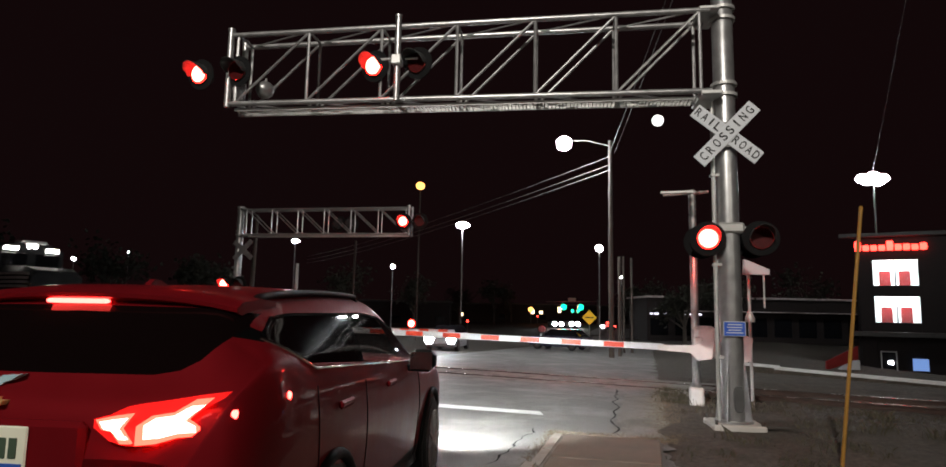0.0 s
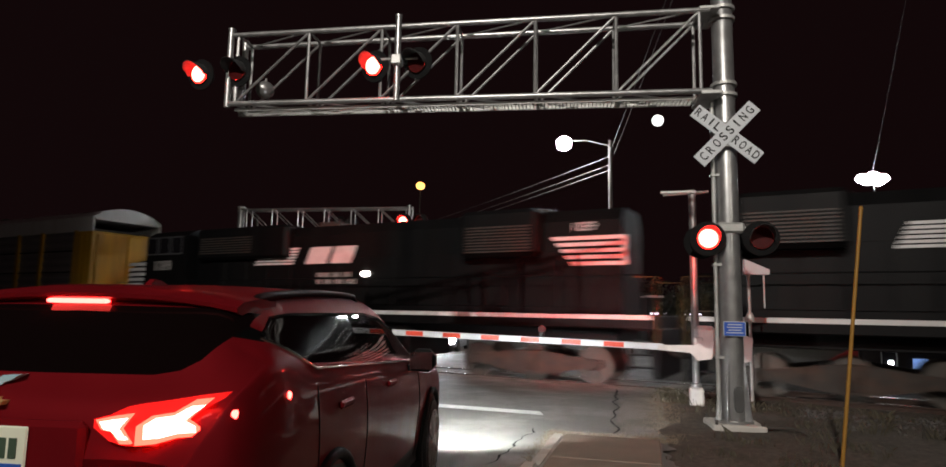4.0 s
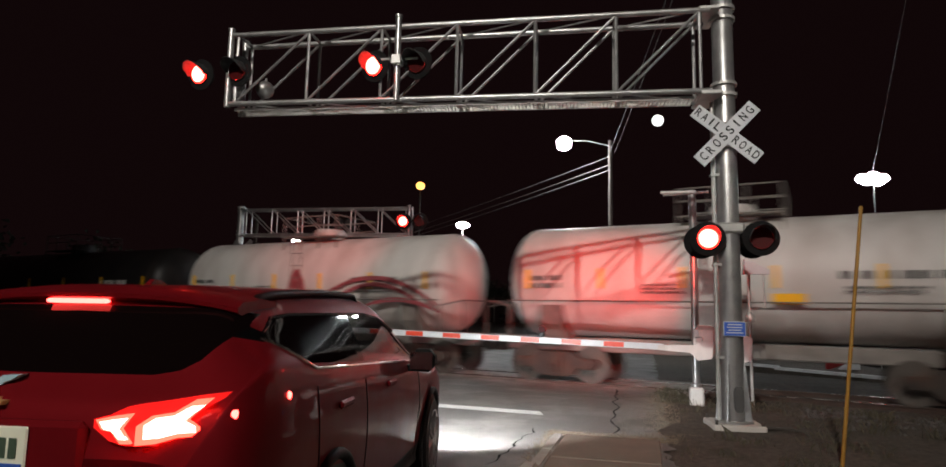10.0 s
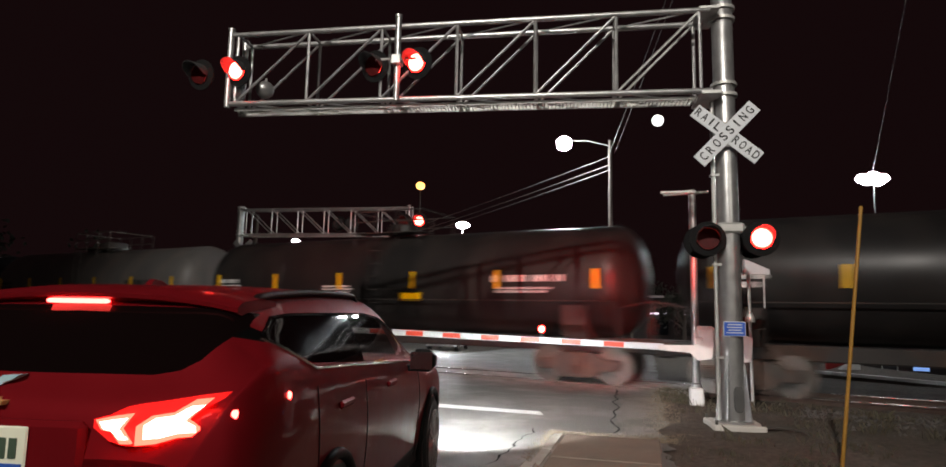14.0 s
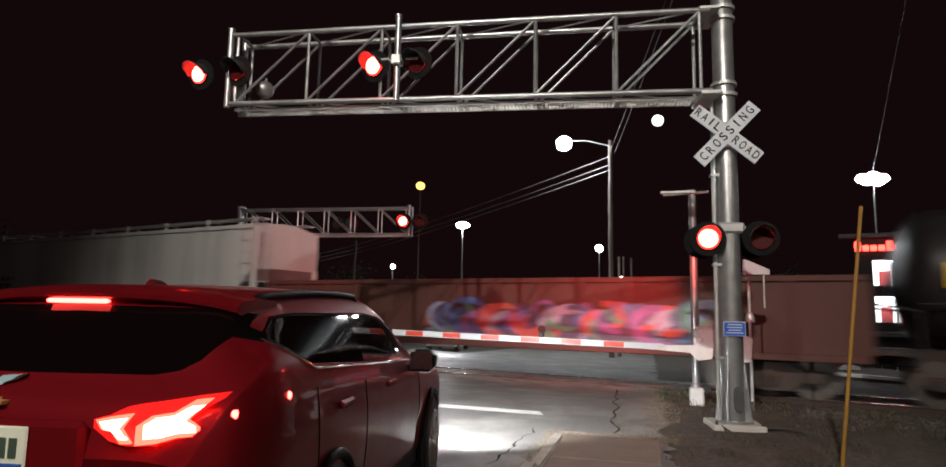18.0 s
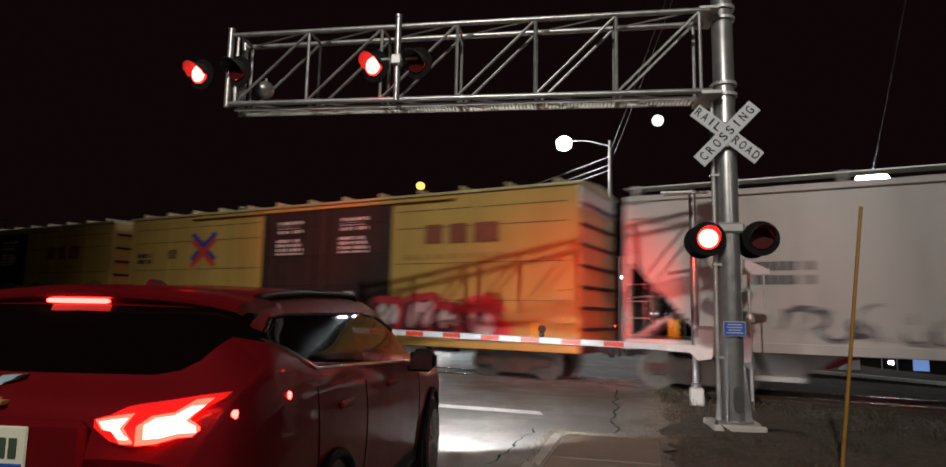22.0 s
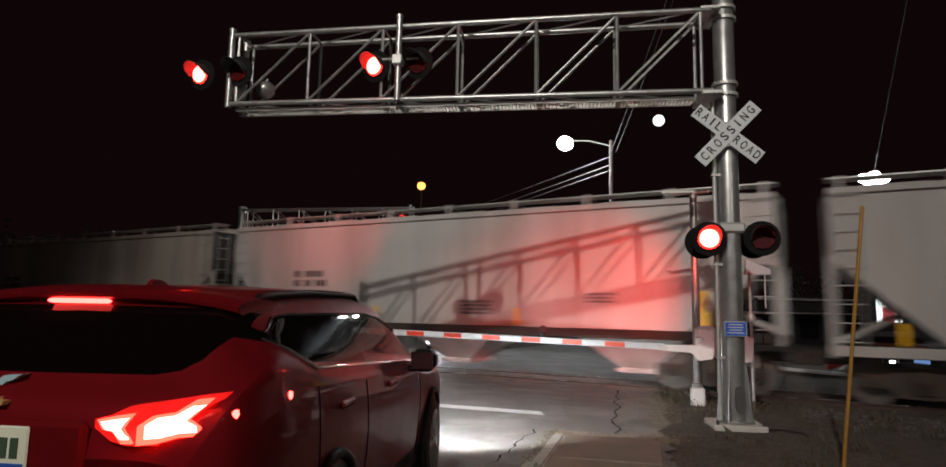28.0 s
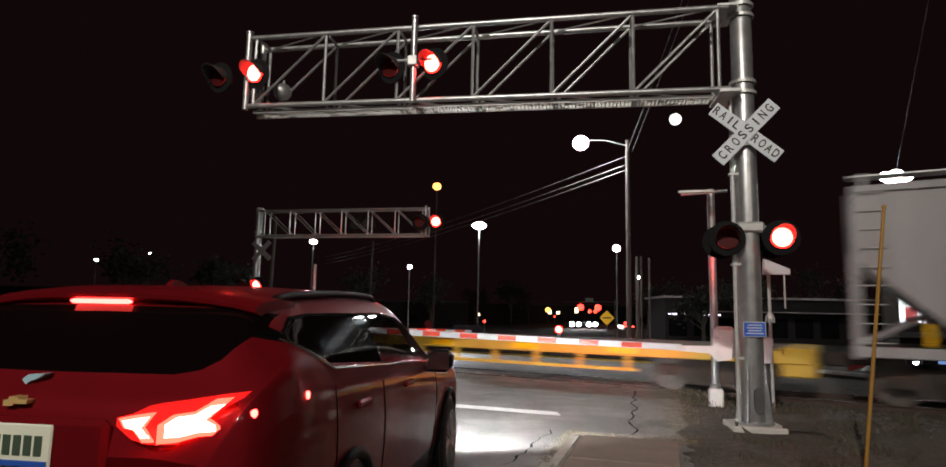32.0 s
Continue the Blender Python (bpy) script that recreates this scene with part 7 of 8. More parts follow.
CLEAR.node_tree.nodes["Principled BSDF"].inputs["Specular IOR Level"].default_value = 0.25
GLOSSBLACK = glass("gloss_black", (0.003, 0.003, 0.003), 0.06)
for m_ in (GLOSSBLACK, DOORGLASS):
    m_.node_tree.nodes["Principled BSDF"].inputs["Specular IOR Level"].default_value = 0.08
CHROME = mat("chrome", (0.75, 0.75, 0.76), 0.12, 1.0, var=0.03)
TAIL_ON = glow("tail_light_lit", (1.0, 0.03, 0.018), 10.0)
TAIL_CORE = glow("tail_light_core", (1.0, 0.14, 0.12), 16.0)
BRAKE_BAR = glow("brake_bar", (1.0, 0.05, 0.04), 13.0)
TAIL_LENS = glow("tail_lens", (1.0, 0.012, 0.01), 0.8, (0.2, 0.01, 0.01))
suv = thing("sport_utility_vehicle", pose(-1.54, 4.92, 0, 0, 0, -6.5), "dark red sport utility vehicle braking at the stop line", "car")
suv.scale = (1.05, 1.0, 1.06)


def cat(p, t):
    """Catmull-Rom through the rows p at t in [0, len - 1]."""
    i = min(len(p) - 2, int(t))
    f = t - i
    a, b, c_, d = p[max(0, i - 1)], p[i], p[i + 1], p[min(len(p) - 1, i + 2)]
    return [0.5 * (2 * q1 + (q2 - q0) * f + (2 * q0 - 5 * q1 + 4 * q2 - q3) * f * f + (3 * q1 - q0 - 3 * q2 + q3) * f ** 3) for q0, q1, q2, q3 in zip(a, b, c_, d)]


# station: y, half width, shoulder z, belt z, roof-rail x factor, roof z
ST = [(-2.43, 0.78, 0.88, 0.95, 0.86, 0.98), (-2.385, 0.87, 0.99, 1.10, 0.86, 1.14), (-2.28, 0.92, 1.05, 1.20, 0.87, 1.25), (-2.13, 0.945, 1.07, 1.25, 0.835, 1.42), (-1.97, 0.955, 1.07, 1.265, 0.795, 1.535),
      (-1.70, 0.96, 1.07, 1.25, 0.755, 1.60), (-1.30, 0.965, 1.05, 1.225, 0.735, 1.63), (-0.70, 0.965, 1.02, 1.195, 0.73, 1.65), (-0.05, 0.965, 1.0, 1.165, 0.73, 1.645), (0.40, 0.965, 0.98, 1.135, 0.745, 1.59),
      (0.85, 0.965, 0.96, 1.10, 0.78, 1.40), (1.22, 0.965, 0.95, 1.04, 0.83, 1.15), (1.85, 0.955, 0.92, 1.0, 0.80, 1.07), (2.25, 0.90, 0.82, 0.9, 0.78, 0.96), (2.42, 0.70, 0.62, 0.7, 0.8, 0.78)]


def ring_at(st):
    y, w_, sh, belt, rf, roof = st
    low = 0.26 + 0.12 * smooth(1.9, 2.43, abs(y))
    rx_ = w_ * rf
    bx = w_ * 0.955
    pts = [(0.0, low), (w_ * 0.86, low), (w_ * 0.955, low + 0.1), (w_ * 0.985, 0.60), (w_, (0.6 + sh) / 2), (w_ * 0.99, sh), (bx, belt)]
    rail_z = max(belt + 0.005, roof - 0.125 if roof - belt > 0.2 else belt + (roof - belt) * 0.4)
    pts += [((bx + rx_) / 2 + 0.015, (belt + rail_z) / 2), (rx_, rail_z), (rx_ * 0.8, rail_z + (roof - rail_z) * 0.72), (rx_ * 0.4, roof - 0.008), (0.0, roof)]
    return pts


SUB, SUBJ = 6, 4
rows_ = []
for i in range((len(ST) - 1) * SUB + 1):
    st = cat(ST, i / SUB)
    pr = ring_at(st)
    fine = [cat(pr, j / SUBJ) for j in range((len(pr) - 1) * SUBJ + 1)]
    rows_.append([(x, st[0], z) for x, z in fine])


def cut(bm, co, no, keep_inner):
    bmesh.ops.bisect_plane(bm, geom=bm.verts[:] + bm.edges[:] + bm.faces[:], plane_co=co, plane_no=no, clear_outer=keep_inner, clear_inner=not keep_inner)
    return bm


def halves(bm, co, no):
    """Splits a shell by a plane: the side behind it, the side before it."""
    o = bm.copy()
    return cut(bm, co, no, True), cut(o, co, no, False)


def carve(bm, poly, axis):
    """Cuts a convex outline through a shell along an axis: the piece inside it, and the rest in pieces."""
    rest = []
    n = len(poly)
    area = sum(poly[i][0] * poly[(i + 1) % n][1] - poly[(i + 1) % n][0] * poly[i][1] for i in range(n))
    sg = 1 if area > 0 else -1
    for i in range(n):
        (a0, b0), (a1, b1) = poly[i], poly[(i + 1) % n]
        na, nb = sg * (b1 - b0), -sg * (a1 - a0)
        co, no = (((0, a0, b0), (0, na, nb)) if axis == "x" else ((a0, 0, b0), (na, 0, nb)))
        bm, o = halves(bm, co, no)
        rest.append(o)
    return bm, rest


half = bmesh.new()
grid = [[half.verts.new(q) for q in r_] for r_ in rows_]
for i in range(len(grid) - 1):
    for j in range(len(grid[0]) - 1):
        half.faces.new((grid[i][j], grid[i][j + 1], grid[i + 1][j + 1], grid[i + 1][j]))
back, ahead = halves(half, (0, -1.62, 0), (0, 1, 0))
mid_, nose_ = halves(ahead, (0, 0.30, 0), (0, 1, 0))
rear_glass, rest = carve(back, [(-0.2, 1.25), (0.50, 1.254), (0.60, 1.272), (0.66, 1.31), (0.735, 1.43), (0.70, 1.49), (0.6, 1.51), (-0.2, 1.518)], "y")
screen, rest2 = carve(nose_, [(-0.2, 1.17), (0.70, 1.14), (0.60, 1.50), (-0.2, 1.545)], "y")
SIDE = [(-1.98, 1.39), (-1.62, 1.243), (-0.85, 1.206), (0.35, 1.146), (0.86, 1.115), (0.84, 1.17), (0.54, 1.36), (0.15, 1.465), (-0.2, 1.493), (-1.5, 1.487), (-1.74, 1.472)]
body_pieces, side_glass = [], []
for p_ in [mid_] + rest2 + rest:
    g_, r_ = carve(p_, SIDE, "x")
    side_glass.append(g_)
    body_pieces += r_
band_pieces, shell_pieces = [], []
for p_ in body_pieces:
    g_, r_ = carve(p_, [(-2.22, 1.43), (-1.97, 1.372), (-1.92, 1.415), (-2.07, 1.50)], "x")
    band_pieces.append(g_)
    shell_pieces += r_


def joined(pieces):
    m_ = bmesh.new()
    for p_ in pieces:
        t_ = bpy.data.meshes.new("piece")
        p_.to_mesh(t_)
        m_.from_mesh(t_)
        bpy.data.meshes.remove(t_)
    bmesh.ops.remove_doubles(m_, verts=m_.verts[:], dist=0.0004)
    return m_


def panel(name, bm, material, label, both=False):
    """One pane or panel of the shell: on each side its own, or one across."""
    for side_ in ((1,) if both else (1, -1)):
        o = bm.copy()
        if both:
            t_ = bpy.data.meshes.new("piece")
            o.to_mesh(t_)
            bmesh.ops.scale(o, vec=(-1, 1, 1), verts=o.verts[:])
            o.from_mesh(t_)
            bpy.data.meshes.remove(t_)
            bmesh.ops.remove_doubles(o, verts=o.verts[:], dist=0.0004)
        elif side_ < 0:
            bmesh.ops.scale(o, vec=(-1, 1, 1), verts=o.verts[:])
        bmesh.ops.recalc_face_normals(o, faces=o.faces[:])
        me = bpy.data.meshes.new(name)
        o.to_mesh(me)
        o.free()
        me.materials.append(material)
        me.polygons.foreach_set("use_smooth", [True] * len(me.polygons))
        me.set_sharp_from_angle(angle=radians(38))
        ob = part(name, me, None, suv, label)
        ob.visible_shadow = "window" not in name and name != "windscreen"


shell_all = joined(shell_pieces)
low_, high_ = halves(shell_all, (0, 0, 0.44), (0, 0, 1))
panel("lower_cladding", low_, TRIM, "black plastic lower cladding", True)
panel("body", high_, CARRED, "glossy dark red body shell", True)
panel("rear_window", rear_glass, TINT, "dark tinted rear window", True)
panel("windscreen", screen, CLEAR, "clear windscreen", True)
panel("pillar_panel", joined(band_pieces), GLOSSBLACK, "gloss black panel between rear and side glass")
quarter, g_ = halves(joined(side_glass), (0, -1.72, 1.243), (0, 1, -0.95))
c_post, g_ = halves(g_, (0, -1.66, 1.243), (0, 1, -0.8))
rear_pane, g_ = halves(g_, (0, -0.86, 1.206), (0, 1, -0.75))
b_post, front_pane = halves(g_, (0, -0.75, 1.206), (0, 1, -0.6))
panel("quarter_window", quarter, TINT, "dark tinted quarter glass")
panel("rear_door_window", rear_pane, TINT, "dark tinted glass")
panel("front_door_window", front_pane, DOORGLASS, "smoked door glass")
panel("pillar", c_post, GLOSSBLACK, "gloss black window pillar")
panel("pillar", b_post, GLOSSBLACK, "gloss black window pillar")
part("rear_cap", MB().loft([[(x, y - 0.002, z) for x, y, z in rows_[0]] + [(-x, y - 0.002, z) for x, y, z in reversed(rows_[0])]], True), CARRED, suv)

# cabin seen through the clear glass
CLOTH = mat("dark_cloth", (0.018, 0.017, 0.017), 0.9, var=0.2, scale=12)
part("cabin_floor", MB().box(-0.86, 0.86, -2.1, 1.1, 0.46, 0.52, 0.02), CLOTH, suv, "dark cabin floor")
part("dashboard", MB().loft([[(x, y, z) for y, z in ((0.62, 0.72), (0.58, 1.0), (0.72, 1.08), (1.12, 1.08), (1.12, 0.72))] for x in (-0.84, -0.3, 0.3, 0.84)]), TRIM, suv, "black dashboard")
wheel_ring = [(-0.4 + 0.18 * math.cos(2 * math.pi * k / 20), 0.42 - 0.07 * math.sin(2 * math.pi * k / 20), 1.02 + 0.165 * math.sin(2 * math.pi * k / 20)) for k in range(21)]
part("steering_wheel", MB().path(wheel_ring, 0.016, 6).box(-0.56, -0.24, 0.41, 0.44, 1.0, 1.05, 0.012), TRIM, suv, "black steering wheel")
for x in (-0.4, 0.4):
    st_ = part("front_seat", MB().loft([[(x + dx, y, z) for dx, y, z in ((-0.25, y0, z0), (-0.2, y0 + 0.12, z0 + 0.02), (0.2, y0 + 0.12, z0 + 0.02), (0.25, y0, z0), (0.18, y0 - 0.1, z0), (-0.18, y0 - 0.1, z0))]
                                        for y0, z0 in ((-0.16, 0.62), (-0.22, 0.8), (-0.32, 1.05), (-0.38, 1.2))]).box(x - 0.25, x + 0.25, -0.2, 0.35, 0.55, 0.7, 0.05), CLOTH, suv, "dark cloth front seat")
    part("headrest", MB().box(x - 0.13, x + 0.13, -0.47, -0.36, 1.26, 1.44, 0.04).tube((x - 0.05, -0.4, 1.18), (x - 0.05, -0.41, 1.3), 0.008, 6).tube((x + 0.05, -0.4, 1.18), (x + 0.05, -0.41, 1.3), 0.008, 6), CLOTH, st_)
part("rear_seat", MB().box(-0.7, 0.7, -1.3, -0.75, 0.55, 0.72, 0.05).box(-0.7, 0.7, -1.45, -1.25, 0.7, 1.2, 0.06), CLOTH, suv, "dark cloth rear bench")
part("rear_view_mirror", MB().box(-0.12, 0.12, 0.42, 0.45, 1.42, 1.49, 0.012).tube((0, 0.45, 1.46), (0, 0.55, 1.52), 0.01, 6), TRIM, suv, "black inside mirror")


def shell_point(yy, zz, out=0.0):
    """The right side's surface at a height, pushed outward."""
    best = min(rows_, key=lambda r_: abs(r_[0][1] - yy))
    a = min((q for q in best if q[0] > 0.5), key=lambda q: abs(q[2] - zz))
    return a[0] + out


# chrome line round the side windows
def on_side(pts, n=6):
    """Points of the right side's surface along an outline given by distance and height."""
    out = []
    for (y0, z0), (y1, z1) in zip(pts, pts[1:]):
        for k in range(n):
            yy, zz = y0 + (y1 - y0) * k / n, z0 + (z1 - z0) * k / n
            r_ = min(rows_, key=lambda q: abs(q[0][1] - yy))
            cand = [q for q in r_ if q[0] > 0.5]
            pair = min(zip(cand, cand[1:]), key=lambda q: abs((q[0][2] + q[1][2]) / 2 - zz))
            f = min(1, max(0, (zz - pair[0][2]) / (pair[1][2] - pair[0][2] + 1e-9)))
            out.append((pair[0][0] + (pair[1][0] - pair[0][0]) * f, yy, zz))
    return out


for side_ in (1, -1):
    for run_, mt in ((SIDE[0:5], CHROME), (SIDE[6:] + SIDE[:1], GLOSSBLACK)):
        part("window_trim", MB().path([(side_ * (x + 0.004), y, z) for x, y, z in on_side(run_, 8)], 0.0085, 6), mt, suv, "thin bright window line", smooth_angle=60)
    # roof rails
    rl = [(side_ * (q[0] - 0.02), q[1], q[2] + 0.035) for q in [r_[8 * SUBJ + 2] for r_ in rows_ if -1.75 < r_[0][1] < 0.0]]
    part("roof_rail", MB().path([(rl[0][0], rl[0][1] - 0.08, rl[0][2] - 0.06)] + rl + [(rl[-1][0], rl[-1][1] + 0.08, rl[-1][2] - 0.06)], 0.02, 8), TRIM, suv, "black roof rail", smooth_angle=60)
    # mirror
    mr = part("mirror", MB().box(side_ * 1.05 - 0.1, side_ * 1.05 + 0.1, 0.42, 0.6, 1.06, 1.23, 0.05).box(min(side_ * 0.9, side_ * 1.02), max(side_ * 0.9, side_ * 1.02), 0.46, 0.56, 1.06, 1.11, 0.01), TRIM, suv, "black wing mirror")
    part("mirror_glass", MB().box(side_ * 1.05 - 0.085, side_ * 1.05 + 0.085, 0.412, 0.421, 1.08, 1.21), CHROME, mr)
    # door handles and shut lines
    for yy in (-1.36, -0.3):
        x_ = shell_point(yy, 1.04) * side_
        part("door_handle", MB().box(min(x_, x_ + 0.028 * side_), max(x_, x_ + 0.028 * side_), yy, yy + 0.22, 1.02, 1.06, 0.012), CARRED, suv, "body-coloured door handle")
    for yg in (-1.62, -0.8, 0.85):
        r_ = min(rows_, key=lambda q: abs(q[0][1] - yg))
        part("door_gap", MB().path([(x * side_ * 1.001, y, z) for x, y, z in r_[2 * SUBJ:int(5.9 * SUBJ)]], 0.004, 4), TRIM, suv)
    # wheels
    for yy in (-1.42, 1.45):
        arch = []
        for k in range(33):
            a = radians(-14 + 208 * k / 32)
            z_ = 0.385 + 0.43 * math.sin(a)
            arch.append((side_ * (shell_point(yy + 0.43 * math.cos(a), max(0.36, z_)) + 0.004), yy + 0.43 * math.cos(a), z_))
        part("arch_trim", MB().path(arch, 0.03, 10), TRIM, suv, "black wheel arch trim", smooth_angle=60)
        # black disc on the closed side: the hollow's shade is put into its colour
        part("wheel_well", MB().lathe([(0.03, 0.8), (0.41, 0.8), (0.41, 0.962), (0.03, 0.964)] if side_ > 0 else [(0.03, -0.964), (0.41, -0.962), (0.41, -0.8), (0.03, -0.8)], 30, "x", at=(0, yy, 0.385)), BLACK, suv)
        wh = part("wheel", MB().lathe([(0.24, side_ * 0.79), (0.35, side_ * 0.78), (0.375, side_ * 0.8), (0.375, side_ * 0.96), (0.35, side_ * 0.99), (0.27, side_ * 0.995), (0.25, side_ * 0.98)], 36, "x", at=(0, yy, 0.375)), RUBBER, suv, "black tyre", smooth_angle=40)
        rim = MB().lathe([(0.25, side_ * 0.985), (0.27, side_ * 0.998), (0.25, side_ * 0.99), (0.23, side_ * 0.93)], 36, "x", at=(0, yy, 0.375))
        for k in range(10):
            a = radians(36 * k)
            rim.tube((side_ * 0.985, yy + 0.04 * math.cos(a), 0.375 + 0.04 * math.sin(a)), (side_ * 0.985, yy + 0.25 * math.cos(a + 0.12), 0.375 + 0.25 * math.sin(a + 0.12)), 0.02, 5)
        rim.lathe([(0.06, side_ * 0.95), (0.06, side_ * 0.995), (0.03, side_ * 1.0)], 12, "x", at=(0, yy, 0.375))
        part("rim", rim, ALU, wh, "spoked alloy rim")

# rear: spoiler, brake light, tail lights, plate, wiper
sp_rings = []
for k in range(13):
    x = -0.68 + 1.36 * k / 12
    d = 0.055 * (abs(x) / 0.68) ** 3
    f_ = 0.06 * (abs(x) / 0.68) ** 2
    sp_rings.append([(x, y + f_, z - d) for y, z in ((-1.62, 1.600), (-1.80, 1.612), (-1.98, 1.592), (-2.035, 1.567), (-2.03, 1.548), (-1.96, 1.528), (-1.74, 1.55), (-1.62, 1.57))])
part("spoiler", MB().loft(sp_rings), CARRED, suv, "red roof spoiler", smooth_angle=50)
part("high_brake_light", MB().loft([[(x, -2.035 + 0.0, 1.531 - q), (x, -2.035, 1.531 + q), (x, -2.0, 1.531 + q), (x, -2.0, 1.531 - q)] for x, q in ((-0.165, 0.004), (-0.15, 0.010), (0.095, 0.010), (0.11, 0.004))]), BRAKE_BAR, suv, "lit high brake light")
for side_ in (1, -1):
    lens = MB()
    lens.loft([[(side_ * x, y, z) for y, z in ((yb, za), (yb, zb), (yb + 0.1, zb), (yb + 0.1, za))] for x, yb, za, zb in ((0.40, -2.45, 1.085, 1.115), (0.46, -2.445, 1.040, 1.130), (0.52, -2.44, 1.025, 1.160), (0.62, -2.42, 1.025, 1.175), (0.74, -2.38, 1.030, 1.195), (0.82, -2.32, 1.040, 1.205), (0.87, -2.22, 1.090, 1.210))])
    tl = part("tail_light", lens, TAIL_LENS, suv, "wide dark red tail light")

    def chev(pts, y0, y1, mt):
        x0, x1 = pts[0][0], pts[-1][0]
        m = MB()
        xs = [q[0] for q in pts]
        lo_, hi_ = min(xs), max(xs)
        ring = [(side_ * x, y0 + (y1 - y0) * (x - lo_) / (hi_ - lo_) - 0.012, z) for x, z in pts]
        m.loft([ring, [(a, b_ + 0.02, c_) for a, b_, c_ in ring]])
        bar_ = part("light_bar", m, mt, tl, "glowing light bar")
        cx_, cz_ = sum(q[0] for q in pts) / len(pts), sum(q[1] for q in pts) / len(pts)
        ring = [(side_ * (cx_ + (x - cx_) * 0.8), y0 + (y1 - y0) * (cx_ + (x - cx_) * 0.8 - lo_) / (hi_ - lo_) - 0.015, cz_ + (z - cz_) * 0.72) for x, z in pts]
        part("light_core", MB().loft([ring, [(a, b_ + 0.01, c_) for a, b_, c_ in ring]]), TAIL_CORE, bar_, "white-hot lamp core")
    chev([(0.425, 1.117), (0.482, 1.129), (0.552, 1.140), (0.527, 1.107), (0.514, 1.087), (0.552, 1.037), (0.517, 1.037), (0.482, 1.077), (0.446, 1.084)], -2.465, -2.455, TAIL_ON)
    chev([(0.569, 1.097), (0.616, 1.132), (0.685, 1.142), (0.753, 1.187), (0.805, 1.192), (0.762, 1.152), (0.728, 1.117), (0.771, 1.092), (0.775, 1.062), (0.702, 1.057), (0.633, 1.037), (0.569, 1.032)], -2.452, -2.375, TAIL_ON)
    # small glowing red dots added on the rear quarter, two a side
    for yy, zz in ((-2.33, 1.13), (-1.98, 1.16)):
        x_ = shell_point(yy, zz)
        part("marker_light", MB().lathe([(0.004, x_ * side_ + side_ * 0.012), (0.016, x_ * side_ + side_ * 0.008), (0.018, x_ * side_ - side_ * 0.01)], 12, "x", at=(0, yy, zz)), BRAKE_BAR, suv, "small glowing red dot")
pl = part("number_plate", MB().box(-0.155, 0.155, -2.462, -2.45, 0.925, 1.08, 0.006), mat("plate_white", (0.75, 0.76, 0.6), 0.4, var=0.08), suv, "pale number plate")
for i in range(6):
    part("plate_bar", MB().box(-0.125 + 0.043 * i, -0.095 + 0.043 * i, -2.466, -2.462, 0.97, 1.04), mat("plate_ink", (0.05, 0.08, 0.05), 0.5), pl)
part("plate_strip", MB().box(-0.145, 0.145, -2.466, -2.462, 0.932, 0.952), SIGNBLUE, pl)
part("plate_recess", MB().box(-0.36, 0.36, -2.45, -2.40, 0.89, 1.10, 0.02), CARRED, suv)
part("badge", MB().prism([(-0.1, 1.133), (-0.062, 1.133), (-0.056, 1.142), (-0.004, 1.142), (0.002, 1.158), (-0.034, 1.158), (-0.04, 1.168), (-0.076, 1.168), (-0.082, 1.157), (-0.1, 1.154)], -2.415, -2.36), mat("gold_badge", (0.75, 0.52, 0.2), 0.35, 0.4), suv, "small gold badge")
part("decal", MB().prism([(-0.1, 1.222), (-0.075, 1.242), (0.0, 1.247), (-0.04, 1.224), (-0.062, 1.218), (-0.082, 1.203), (-0.09, 1.21)], -2.335, -2.29), mat("pale_blue_decal", (0.35, 0.55, 0.6), 0.5), suv, "small pale blue sticker")
part("bumper", MB().loft([[(x, y, z) for y, z in ((yb, 0.42), (yb - 0.03, 0.55), (yb - 0.02, 0.68), (yb + 0.2, 0.68), (yb + 0.2, 0.42))] for x, yb in ((-0.9, -2.28), (-0.7, -2.41), (0, -2.45), (0.7, -2.41), (0.9, -2.28))]), TRIM, suv, "black rear bumper", smooth_angle=40)
part("antenna_fin", MB().prism([(-1.56, 1.6), (-1.36, 1.61), (-1.46, 1.645), (-1.52, 1.65), (-1.555, 1.63)], -0.015, 0.015, "x"), CARRED, suv, "shark-fin antenna")
for side_ in (1, -1):
    part("headlight", MB().box(side_ * 0.68 - 0.2, side_ * 0.68 + 0.2, 2.2, 2.36, 0.72, 0.86, 0.04), HL, suv, "lit headlight")
for dx, away, power in ((-0.62, 1.2, 1400), (0.62, 2.0, 1300)):
    p0 = suv.matrix_basis @ Vector((dx, 2.45, 0.78))
    p1 = suv.matrix_basis @ Vector((dx + away, 7.5, -1.4))
    lamp("suv_headlight", "SPOT", tuple(p0), power, (0.95, 0.98, 1.0), tuple(p1), 0.06, 76, 1.0)

# ---------------------------------------------------------------- motion keys
FLASH_HALF, FLASH_START = 0.6052, 0.46


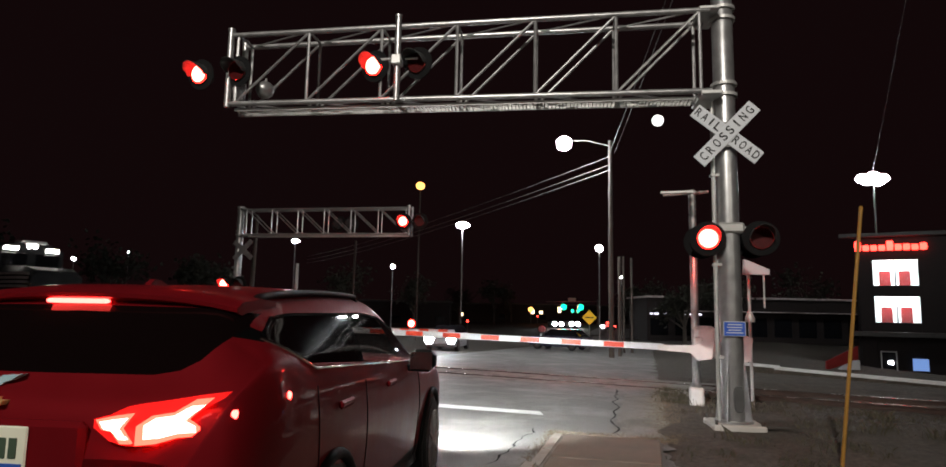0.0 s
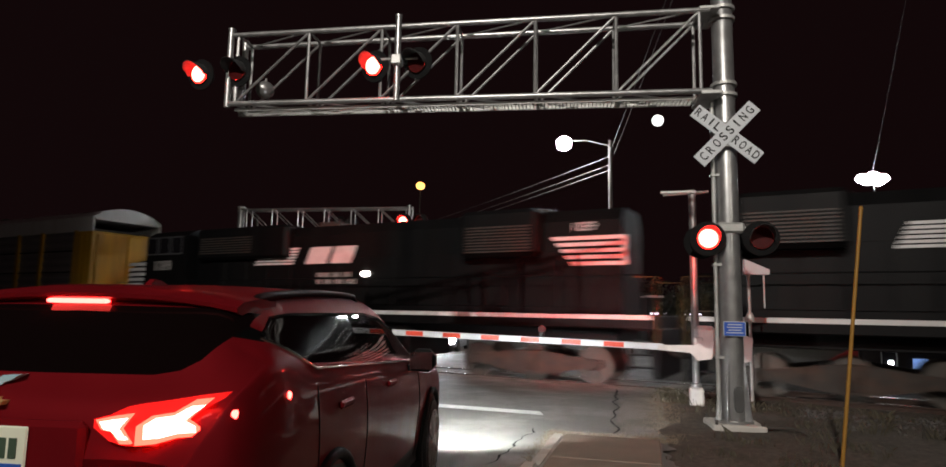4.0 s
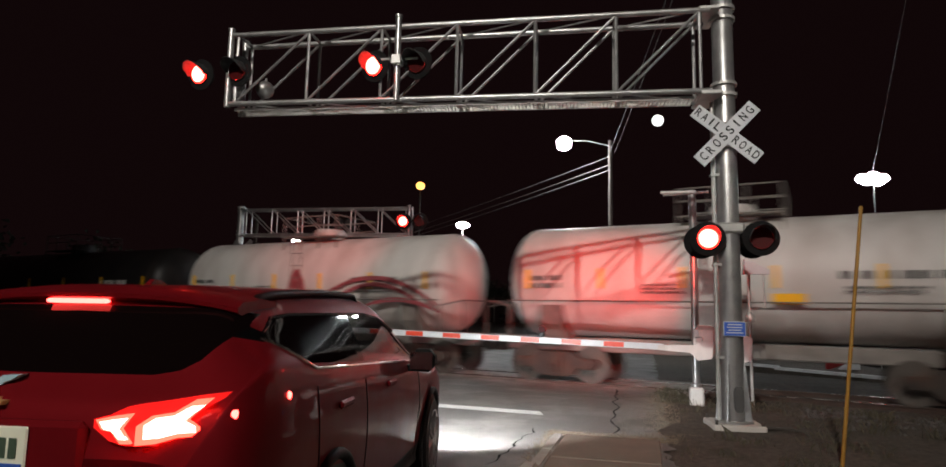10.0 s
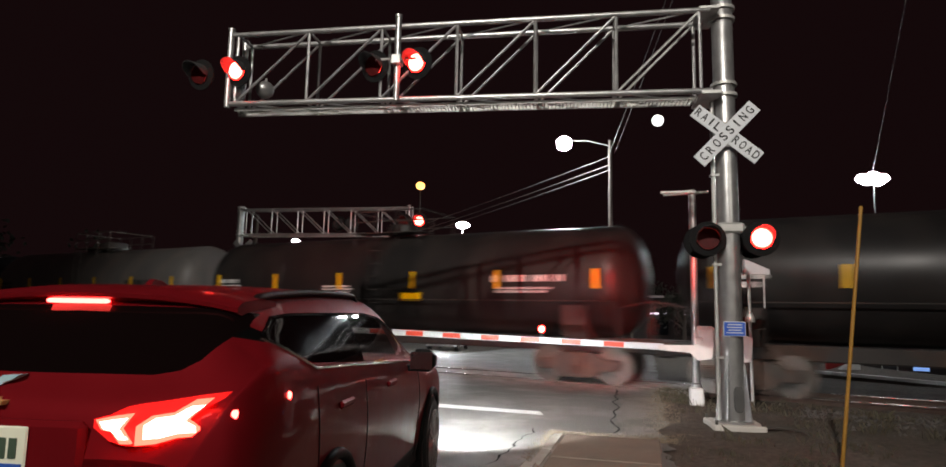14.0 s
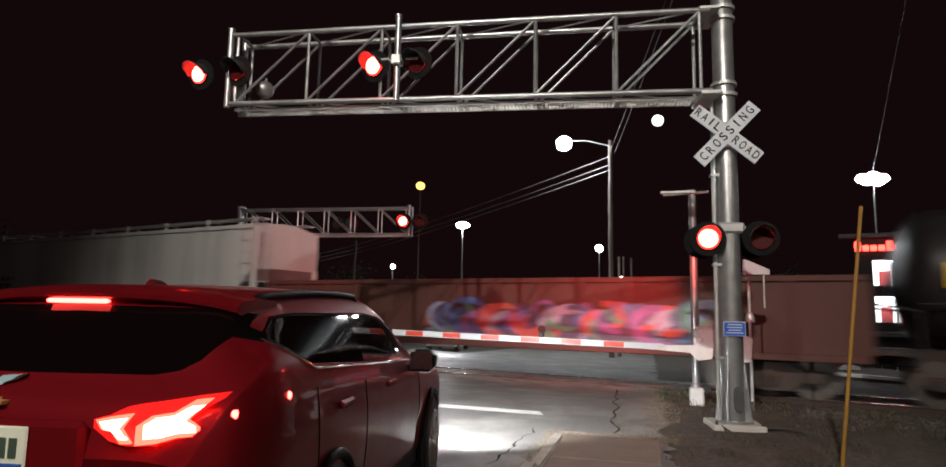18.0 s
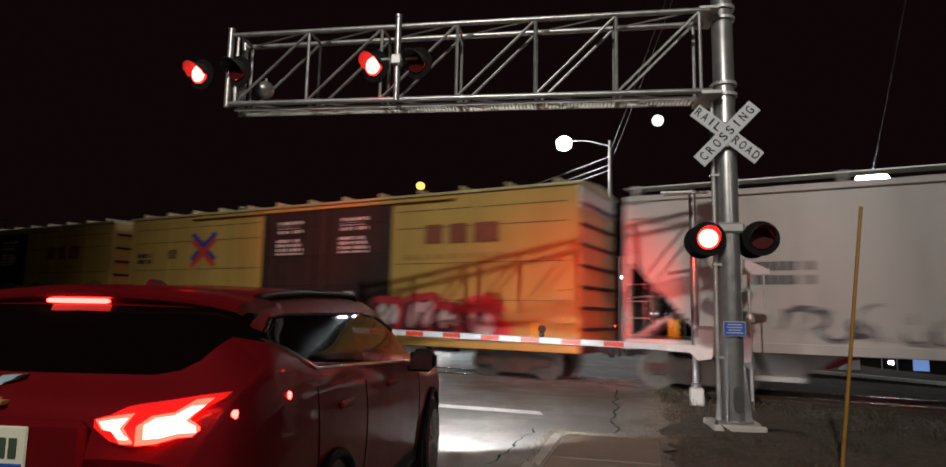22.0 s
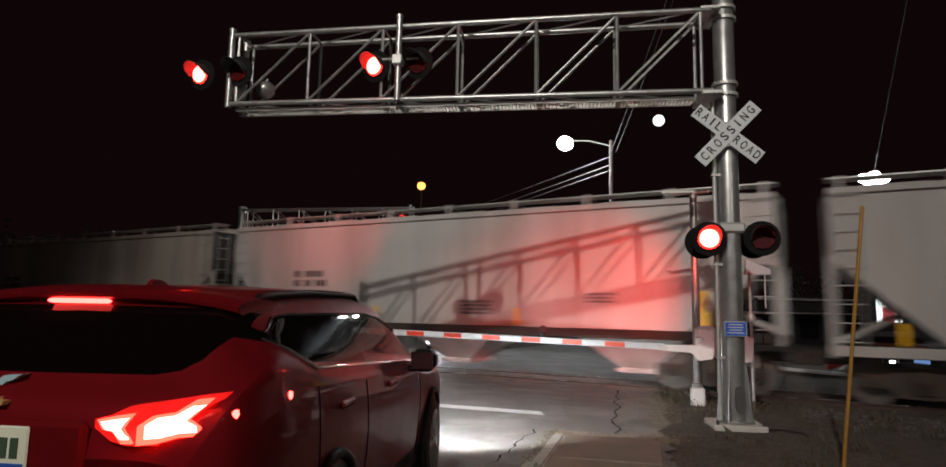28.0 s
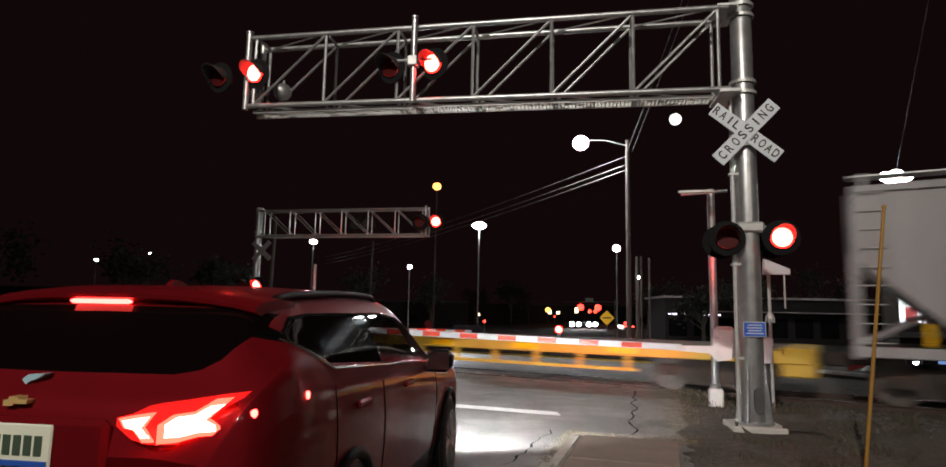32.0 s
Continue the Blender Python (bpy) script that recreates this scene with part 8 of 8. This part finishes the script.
def phase_rows(phase):
    """Turns of a lens: lit face forward in its own phase, dark face forward in the other."""
    rows = []
    lit = phase == "L"
    rows.append((0.0, pose(0, 0, 0, 0, 0, 0 if lit else 180)))
    k = 0
    t = FLASH_START
    while t < 32.0:
        a, b = (0, 180) if lit else (180, 360)
        k0 = round(t * FPS - 1.3)
        for i, f in enumerate((0.0, 0.49, 0.98)):
            if k0 + i < 32 * FPS:
                rows.append(((k0 + i) / FPS, pose(0, 0, 0, 0, 0, a + (b - a) * f)))
        lit = not lit
        k += 1
        t = FLASH_START + k * FLASH_HALF - (0.07 if k == 29 else 0.0)      # one change comes early
    rows.append((32.0, pose(0, 0, 0, 0, 0, 0 if lit else 180)))
    seen, out = set(), []
    for t_, m_ in rows:
        if frame(t_) not in seen:
            seen.add(frame(t_))
            out.append((t_, m_))
    return out


def share(keys_from, others):
    """Gives other parts the same keys."""
    src = keys_from.animation_data
    for o in others:
        o.rotation_mode = "QUATERNION"
        o.animation_data_create()
        o.animation_data.action = src.action
        o.animation_data.action_slot = src.action_slot


def motions():
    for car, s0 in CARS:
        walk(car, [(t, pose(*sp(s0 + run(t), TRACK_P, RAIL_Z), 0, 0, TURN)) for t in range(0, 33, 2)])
    # wheels roll with the train
    walk(WHEELS[0], [(k / FPS, pose(0, 0, 0, 0, math.degrees(run(k / FPS) / 0.457) % 360, 0)) for k in range(32 * FPS + 1)])
    share(WHEELS[0], WHEELS[1:])
    for phase, lenses in FLASH.items():
        walk(lenses[0], phase_rows(phase))
        share(lenses[0], lenses[1:])
    walk(SIGNALS[0], [(0, pose(0, 0, 0)), (26.0, pose(0, 0, 0)), (26.1, pose(0, 0, 0, 0, 0, 60)), (26.2, pose(0, 0, 0, 0, 0, 120)), (26.3, pose(0, 0, 0, 0, 0, 180)), (32, pose(0, 0, 0, 0, 0, 180))])
    share(SIGNALS[0], SIGNALS[1:])
    walk(passing, [(t, pose(6.4 - 2.7 * t, 46.0 + 0.6 * t, ground_z(6.4 - 2.7 * t, 46.0 + 0.6 * t), 0, 0, 55)) for t in (0, 4, 8, 16, 24, 32)])


motions()
